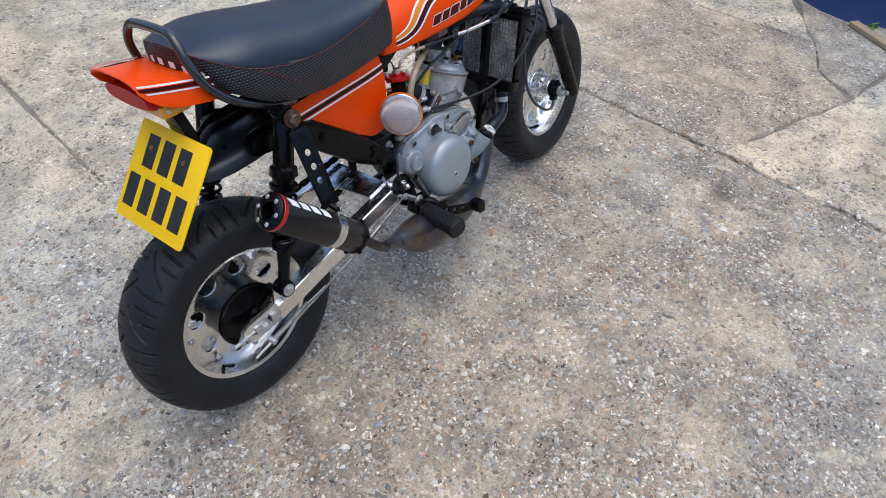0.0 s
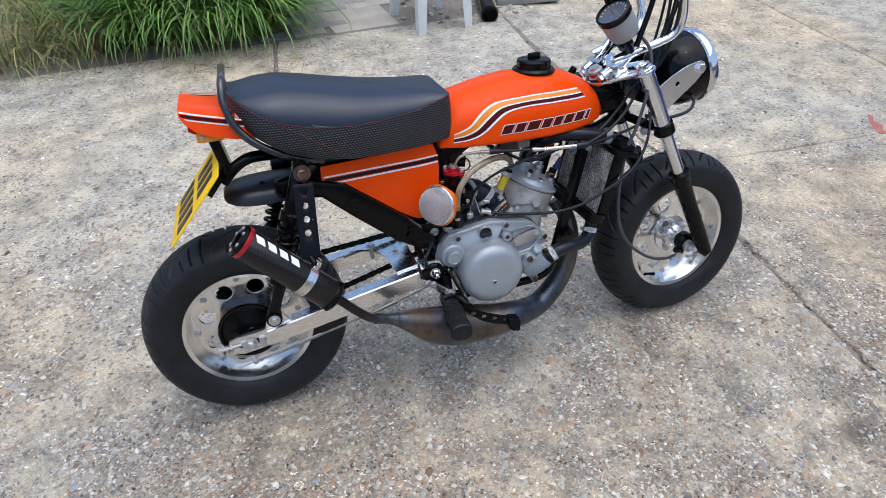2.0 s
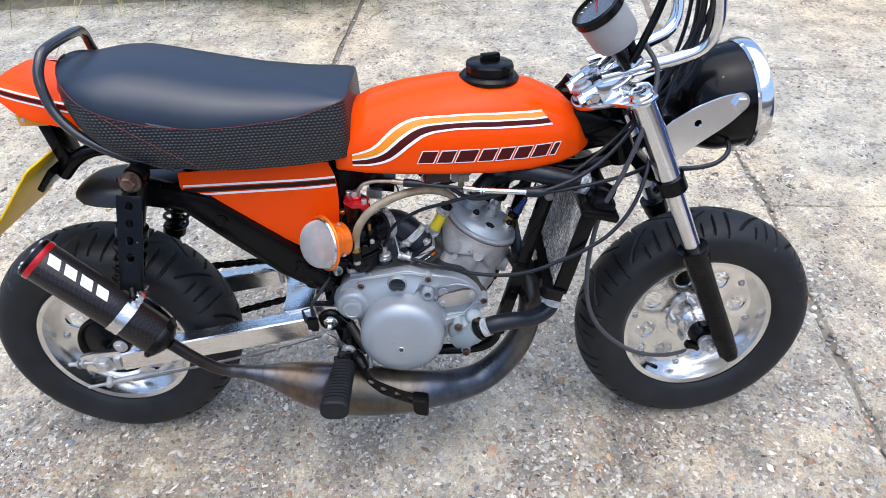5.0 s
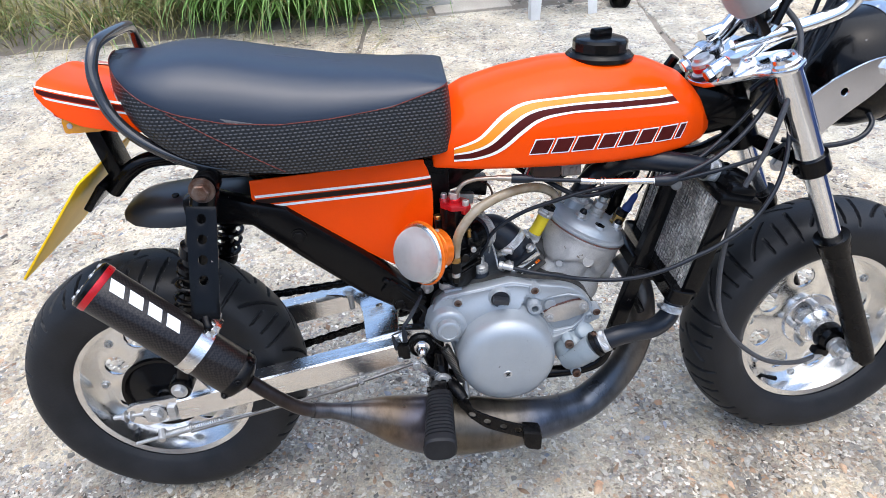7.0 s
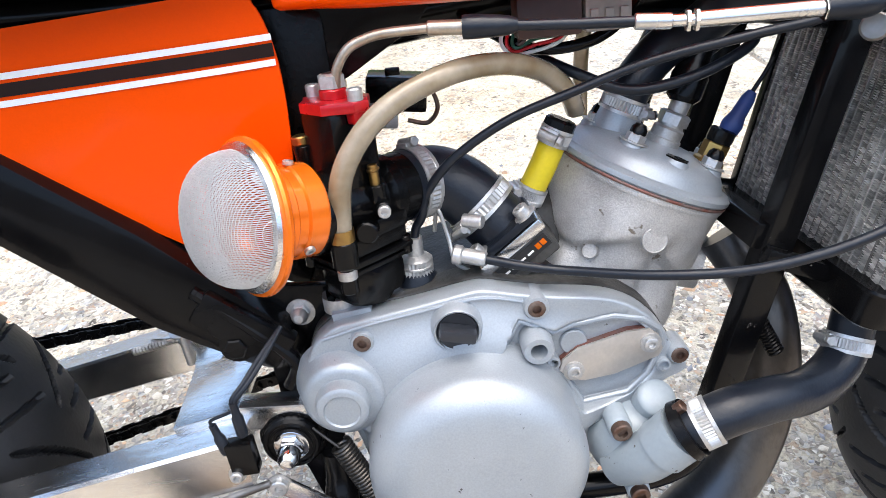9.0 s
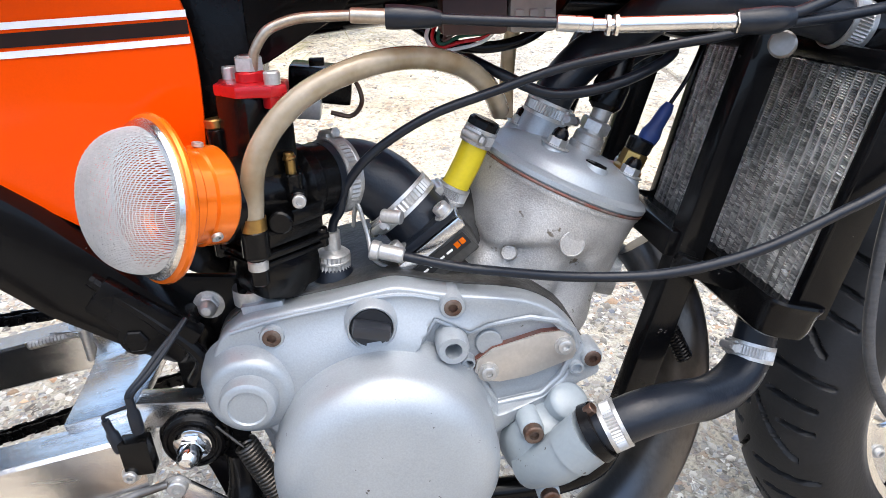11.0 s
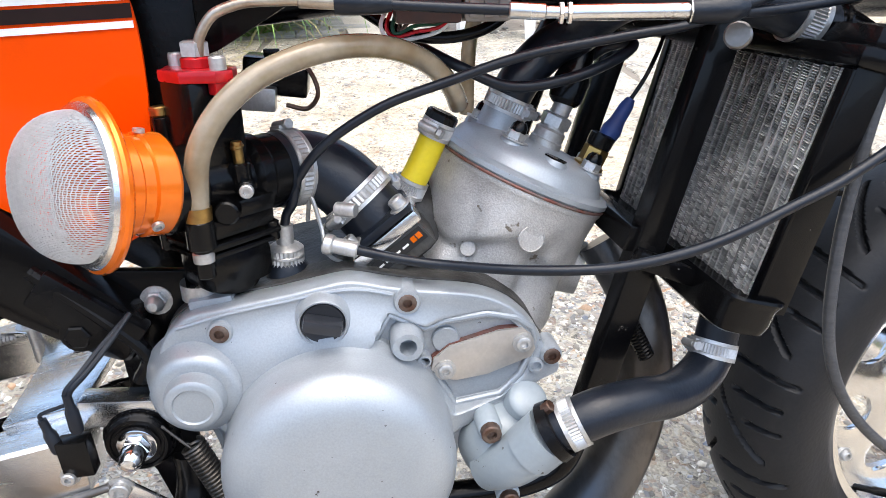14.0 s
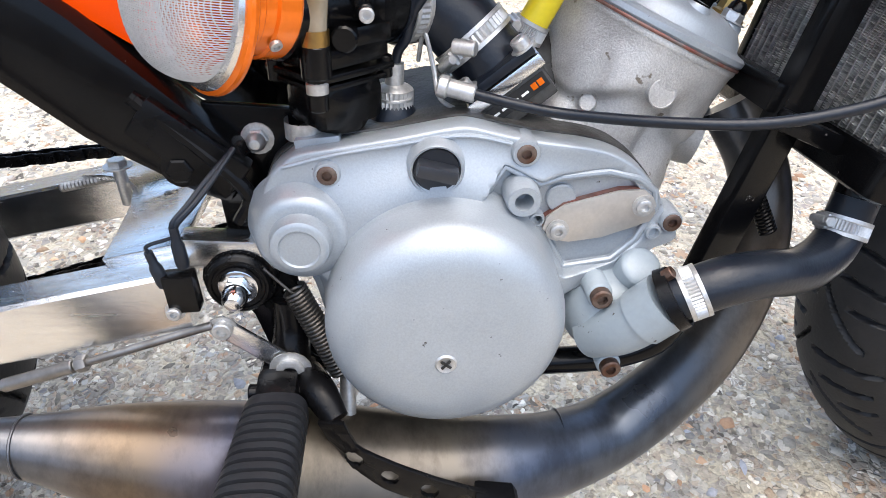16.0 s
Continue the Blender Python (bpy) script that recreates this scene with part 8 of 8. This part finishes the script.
for x, w, z0, z1 in ((0.035, 0.076, 0.744, 0.772), (0.01, 0.08, 0.742, 0.776), (-0.02, 0.078, 0.745, 0.782), (-0.037, 0.072, 0.754, 0.786)):
    rows.append([(x, w * math.cos(a), (z0 + z1) / 2 + (z1 - z0) / 2 * math.copysign(abs(math.sin(a)) ** 0.6, math.sin(a))) for a in np.linspace(0, math.tau, 28, endpoint=False)])
bridge(b, rows)
lamp = P("tail_light", b, REDLENS, "red plastic tail light lens", tail)
b = bm_new()
box(b, (0.004, 0.0, 0.75), (0.056, 0.17, 0.024), bev=0.006)
P("amber_lens", b, AMBER, "amber lower lens", lamp)
b = bm_new()
rod(b, (-0.012, -0.084, 0.751), (-0.012, -0.087, 0.751), 0.004, 12)
P("lens_screw", b, STEEL, "", lamp)
# number plate bracket and plate
b = bm_new()
box(b, (0.016, -0.045, 0.70), (0.022, 0.05, 0.085), bev=0.004, rot=(0, -12, 0))
tube(b, [(0.2, -0.02, 0.675), (0.13, -0.04, 0.678), (0.075, -0.055, 0.682), (0.04, -0.06, 0.667), (0.008, -0.06, 0.637)], 0.0125, 14)
box(b, (-0.008, -0.045, 0.64), (0.012, 0.10, 0.05), bev=0.003, rot=(0, 40, 0))
P("plate_bracket", b, BLACK, "black tubular plate bracket")
pm = Matrix.Translation((-0.054, -0.04, 0.614)) @ Matrix(((0, 0.652, -0.758, 0), (-1, 0, 0, 0), (0, 0.758, 0.652, 0), (0, 0, 0, 1)))
b = bm_new()
rr = 0.008
W2, H2 = 0.1145, 0.0965
cor = []
for cx, cy, a0 in ((W2 - rr, H2 - rr, 0), (-W2 + rr, H2 - rr, 90), (-W2 + rr, -H2 + rr, 180), (W2 - rr, -H2 + rr, 270)):
    cor += [(cx + rr * math.cos(radians(a0 + d)), cy + rr * math.sin(radians(a0 + d))) for d in (0, 30, 60, 90)]
plate(b, cor, [], 0.003, pm, bev=0.0004)
nplate = P("number_plate", b, PLATE, "yellow plastic number plate with plain dark bars")
for row, n, y in ((0, 3, 0.043), (1, 4, -0.04)):
    for k in range(n):
        b = bm_new()
        box(b, ((k - (n - 1) / 2) * 0.053 - 0.004, y, 0.0036), (0.036, 0.064, 0.0008), pm, bev=0.0003)
        P("dark_bar", b, INK, "", nplate)
b = bm_new()
for x in (-0.058, 0.05):
    rod(b, pm @ Vector((x, 0.05, 0.003)), pm @ Vector((x, 0.05, 0.0065)), 0.005, 14)
each("plate_screw", b, BRASS, "", nplate)

# -- front fork --
FT, FB = Vector((1.016, 0, 0.778)), Vector((1.262, 0, 0.238))
fd = (FB - FT).normalized()
for s in (-1, 1):
    o = Vector((0, s * 0.104, 0))
    b = bm_new()
    m = frame_to(FT + o, fd)
    lathe(b, [(0, -0.006), (0.019, -0.006), (0.0215, -0.003), (0.0215, 0.172), (0.019, 0.174), (0.0165, 0.174), (0.0165, 0.33), (0, 0.33)], m, 36)
    leg = PF("fork_leg", b, CHROME, "chrome upper fork leg with black slider")
    b = bm_new()
    lathe(b, [(0.0, 0.325), (0.02, 0.322), (0.0275, 0.318), (0.0275, 0.326), (0.0255, 0.332), (0.0255, 0.345), (0.0225, 0.355), (0.021, 0.42), (0.0205, 0.56), (0.019, 0.60), (0.012, 0.606), (0, 0.606)], m, 32)
    box(b, (0, 0, 0.588), (0.032, 0.028, 0.05), m, bev=0.008)
    PF("fork_slider", b, SATIN, "satin black fork slider", leg)
    b = bm_new()
    lathe(b, [(0.0222, 0.158), (0.026, 0.158), (0.026, 0.186), (0.0225, 0.186)], m, 32, close=True)
    PF("lower_clamp", b, BLACK, "", leg)
    b = bm_new()
    bolt(b, m @ Vector((0.0, 0, -0.006)), -fd, 0.0105, 0.009)
    lathe(b, [(0.0175, -0.012), (0.0185, -0.008), (0.0185, -0.004)], m, 30)
    PF("fork_cap", b, CHROME, "", leg)
    b = bm_new()
    bolt(b, m @ Vector((0.0, -0.0255, 0.172)) if s < 0 else m @ Vector((0.0, 0.0255, 0.172)), (0.2, s, 0), 0.0055, 0.005, socket=True)
    PF("clamp_bolt", b, SATIN, "", leg)
b = bm_new()
rod(b, FRONT + Vector((0, -0.124, -0.008)), FRONT + Vector((0, 0.124, -0.008)), 0.0075)
bolt(b, FRONT + Vector((0, -0.1, -0.008)), (0, -1, 0), 0.0115, 0.012)
rod(b, FRONT + Vector((0, -0.088, -0.006)), FRONT + Vector((0, -0.1, -0.007)), 0.017, 20)
PW("front_axle", b, STEEL, "front axle and nut")
# top yoke
tn = -fd
tm = Matrix(((*Vector((tn.z, 0, -tn.x)), 0), (0, 1, 0, 0), (*tn, 0), (0, 0, 0, 1))).transposed()
tm.translation = FT + fd * 0.006
b = bm_new()
yoke = [(0.022, -0.118), (0.0, -0.128), (-0.022, -0.118), (-0.04, -0.08), (-0.075, -0.045), (-0.092, -0.02), (-0.092, 0.02), (-0.075, 0.045), (-0.04, 0.08), (-0.022, 0.118), (0.0, 0.128), (0.022, 0.118), (0.028, 0.06), (0.01, 0.03), (0.01, -0.03), (0.028, -0.06)]
plate(b, [tuple(q) for q in spline(yoke + yoke[:1], 3)[:-1]], [], 0.009, tm @ Matrix.Translation((0, 0, -0.004)), bev=0.003)
yoke_ob = PF("top_yoke", b, CHROME, "chromed top yoke plate")
b = bm_new()
sp_ = tm @ Vector((-0.068, 0, 0.005))
lathe(b, [(0.021, 0), (0.021, 0.005), (0.0165, 0.007), (0.0165, 0.015), (0.018, 0.016), (0.018, 0.022), (0.012, 0.024), (0.012, 0.03), (0, 0.03)], frame_to(sp_, tn), 28)
PF("stem_nut", b, STEEL, "plated stem nut with washers", yoke_ob)
b = bm_new()
lathe(b, [(0.0235, -0.002), (0.0235, 0.004), (0.016, 0.006)], frame_to(sp_, tn), 28)
PF("stem_washer", b, HOSE, "", yoke_ob)
b = bm_new()
lathe(b, [(0.0172, 0.0085), (0.0178, 0.0105), (0.0178, 0.0135), (0.0172, 0.0155)], frame_to(sp_, tn), 28)
PF("red_bush", b, RED, "", yoke_ob)
# handlebar risers and bar
b = bm_new()
for s in (-1, 1):
    c = tm @ Vector((-0.035, s * 0.045, 0.02))
    box(b, (0, 0, 0.0), (0.04, 0.03, 0.036), Matrix.Translation(c) @ tm.to_3x3().to_4x4(), bev=0.009)
    tube(b, [tm @ Vector((-0.075, s * 0.04, 0.018)), tm @ Vector((-0.02, s * 0.047, 0.026)), tm @ Vector((0.03, s * 0.05, 0.045))], 0.0145, 18)
    bolt(b, tm @ Vector((-0.075, s * 0.04, 0.018)), tm.to_3x3() @ Vector((-1, 0, -0.1)), 0.011, 0.012)
    rod(b, tm @ Vector((-0.062, s * 0.058, 0.018)), tm @ Vector((-0.062, s * 0.02, 0.018)), 0.0095, 6)
PF("handlebar_riser", b, CHROME, "chromed handlebar clamps", angle=30)
b = bm_new()
for s in (-1, 1):
    tube(b, [(0.965, s * 0.047, 0.795), (1.03, s * 0.056, 0.812), (1.085, s * 0.064, 0.826), (1.122, s * 0.072, 0.845), (1.132, s * 0.082, 0.885), (1.115, s * 0.10, 0.95), (1.09, s * 0.13, 1.02), (1.06, s * 0.18, 1.05), (1.0, s * 0.30, 1.06)], 0.0115, 18)
bar = PF("handlebar", b, CHROME, "chrome handlebar")
for s in (-1, 1):
    b = bm_new()
    tube(b, [(1.03, s * 0.24, 1.055), (0.975, s * 0.35, 1.064)], 0.017, 18)
    PF("grip", b, HOSE, "black rubber grip", bar)
# instrument
b = bm_new()
ca_ = Vector((-0.62, -0.12, 0.77)).normalized()
c0 = Vector((0.984, -0.07, 0.855))
im = frame_to(c0, ca_)
lathe(b, [(0, 0.0), (0.02, 0.001), (0.034, 0.008), (0.0385, 0.02), (0.0395, 0.072), (0, 0.072)], im, 44)
clock = PF("speedometer", b, GREYCUP, "small speedometer in a grey cup")
b = bm_new()
lathe(b, [(0.0398, 0.064), (0.0418, 0.066), (0.0418, 0.078), (0.037, 0.08), (0.036, 0.074)], im, 44)
PF("bezel", b, PLASTIC, "black bezel", clock)
b = bm_new()
lathe(b, [(0.0365, 0.0735), (0, 0.0735)], im, 44)
dial = PF("dial", b, DIAL, "dark dial with white ticks under glass", clock)
b = bm_new()
for k in range(13):
    a = radians(210 - 20 * k)
    box(b, (0.030 * math.cos(a), 0.030 * math.sin(a), 0.0742), (0.005, 0.0014, 0.0006), im @ pose(0, 0, 0) , bev=0, rot=(0, 0, math.degrees(a)))
each("dial_tick", b, WHITE, "", clock, PF)
b = bm_new()
box(b, (-0.008, 0.004, 0.0748), (0.034, 0.0014, 0.0008), im @ pose(0, 0, 0, 0, 0, 0), bev=0, rot=(0, 0, 150))
PF("needle", b, RED, "", clock)
b = bm_new()
tube(b, [c0, (1.0, -0.05, 0.83), (1.02, -0.03, 0.79)], 0.008, 12)
box(b, (0.985, -0.055, 0.835), (0.012, 0.05, 0.05), bev=0.003, rot=(0, -35, 0))
tube(b, [(1.0, -0.088, 0.83), (1.03, -0.086, 0.9), (1.05, -0.09, 0.97)], 0.0065, 12)
tube(b, [(0.945, -0.015, 0.99), (0.965, -0.02, 0.93), (1.0, -0.03, 0.865), (1.03, -0.035, 0.81)], 0.0105, 12)
PF("instrument_bracket", b, PLASTIC, "black instrument bracket")
b = bm_new()
for k in range(3):
    o = 0.011 * k
    tube(b, [(1.02 + o, -0.02 - o, 0.72), (1.075 + o, -0.04 - o, 0.78), (1.105 + o * 0.6, -0.055 - o, 0.86), (1.09 + o * 0.5, -0.09 - o, 0.96), (1.07, -0.12 - o, 1.03)], 0.0038, 10)
each("handlebar_cable", b, HOSE, "black cable beside the handlebar", None, PF)

# -- headlamp --
HC = Vector((1.192, 0, 0.735))
ha = Vector((0.965, 0, 0.16)).normalized()
m = frame_to(HC, ha)
b = bm_new()
lathe(b, [(0, -0.082), (0.03, -0.079), (0.06, -0.066), (0.08, -0.045), (0.0895, -0.02), (0.0925, 0.012), (0.0925, 0.035), (0.088, 0.036)], m, 64)
headlamp = PF("headlamp", b, BLACK, "round gloss black headlamp with chrome rim", angle=50)
b = bm_new()
lathe(b, [(0.0935, 0.032), (0.097, 0.036), (0.0975, 0.048), (0.094, 0.058), (0.087, 0.0625), (0.085, 0.058)], m, 64)
PF("lamp_rim", b, CHROME, "polished chrome rim", headlamp)
b = bm_new()
lathe(b, [(0.0865, 0.058), (0.06, 0.066), (0.03, 0.07), (0, 0.071)], m, 56)
PF("lens", b, GLASS, "clear headlamp glass", headlamp)
b = bm_new()
lathe(b, [(0.085, 0.05), (0.06, 0.02), (0.03, -0.01), (0, -0.02)], m, 48)
PF("reflector", b, CHROME, "", headlamp)
b = bm_new()
box(b, (0.062, -0.058, -0.01), (0.03, 0.012, 0.03), m @ pose(0, 0, 0, 0, 0, 0), bev=0.003)
PF("lamp_socket", b, PLASTIC, "", headlamp)
for s in (-1, 1):
    b = bm_new()
    ears = [(1.055, 0.718), (1.075, 0.735), (1.105, 0.752), (1.15, 0.77), (1.182, 0.774), (1.197, 0.763), (1.195, 0.747), (1.17, 0.722), (1.135, 0.698), (1.1, 0.672), (1.082, 0.645), (1.068, 0.65)]
    plate(b, [tuple(q) for q in spline(ears + ears[:1], 3)[:-1]], [ring2((1.118, 0.728), 0.006, 14)], 0.004, side(0.0), bev=0.001)
    for v in b.verts:
        v.co.y += s * (0.102 - 0.004 * (v.co.x - 1.06) / 0.14)
    ear = PF("lamp_bracket", b, CHROME, "polished headlamp bracket", smooth=False)
    b = bm_new()
    bolt(b, (1.183, s * 0.1, 0.758), (0, s, 0), 0.0125, 0.012)
    PF("bracket_bolt", b, CHROME, "", ear)
b = bm_new()
tube(b, [(1.06, -0.06, 0.648), (1.10, -0.085, 0.64), (1.16, -0.095, 0.648), (1.19, -0.085, 0.668), (1.19, -0.06, 0.69)], 0.0042, 10)
PF("brake_hose", b, HOSE, "", headlamp)
b = bm_new()
box(b, (1.09, 0, 0.70), (0.05, 0.12, 0.06), bev=0.015)
box(b, (1.065, 0, 0.625), (0.035, 0.16, 0.022), bev=0.004, rot=(0, 24, 0))
PF("lower_yoke", b, BLACK, "black lower yoke and wiring cover")
b = bm_new()
bolt(b, (1.055, -0.07, 0.612), (-0.3, -1, 0), 0.009, 0.007)
PF("yoke_bolt", b, STEEL, "")
# filler neck beside the steering head
b = bm_new()
lathe(b, [(0.02, 0), (0.022, 0.004), (0.022, 0.012), (0.018, 0.014), (0.018, 0.03), (0.026, 0.033), (0.027, 0.055), (0.022, 0.06), (0, 0.061)], frame_to((0.938, 0.105, 0.665), (-0.05, 0, 1)), 10)
rod(b, (0.92, 0.10, 0.72), (0.935, 0.095, 0.745), 0.009, 10)
P("coolant_filler", b, PLASTIC, "black coolant filler cap", angle=25)
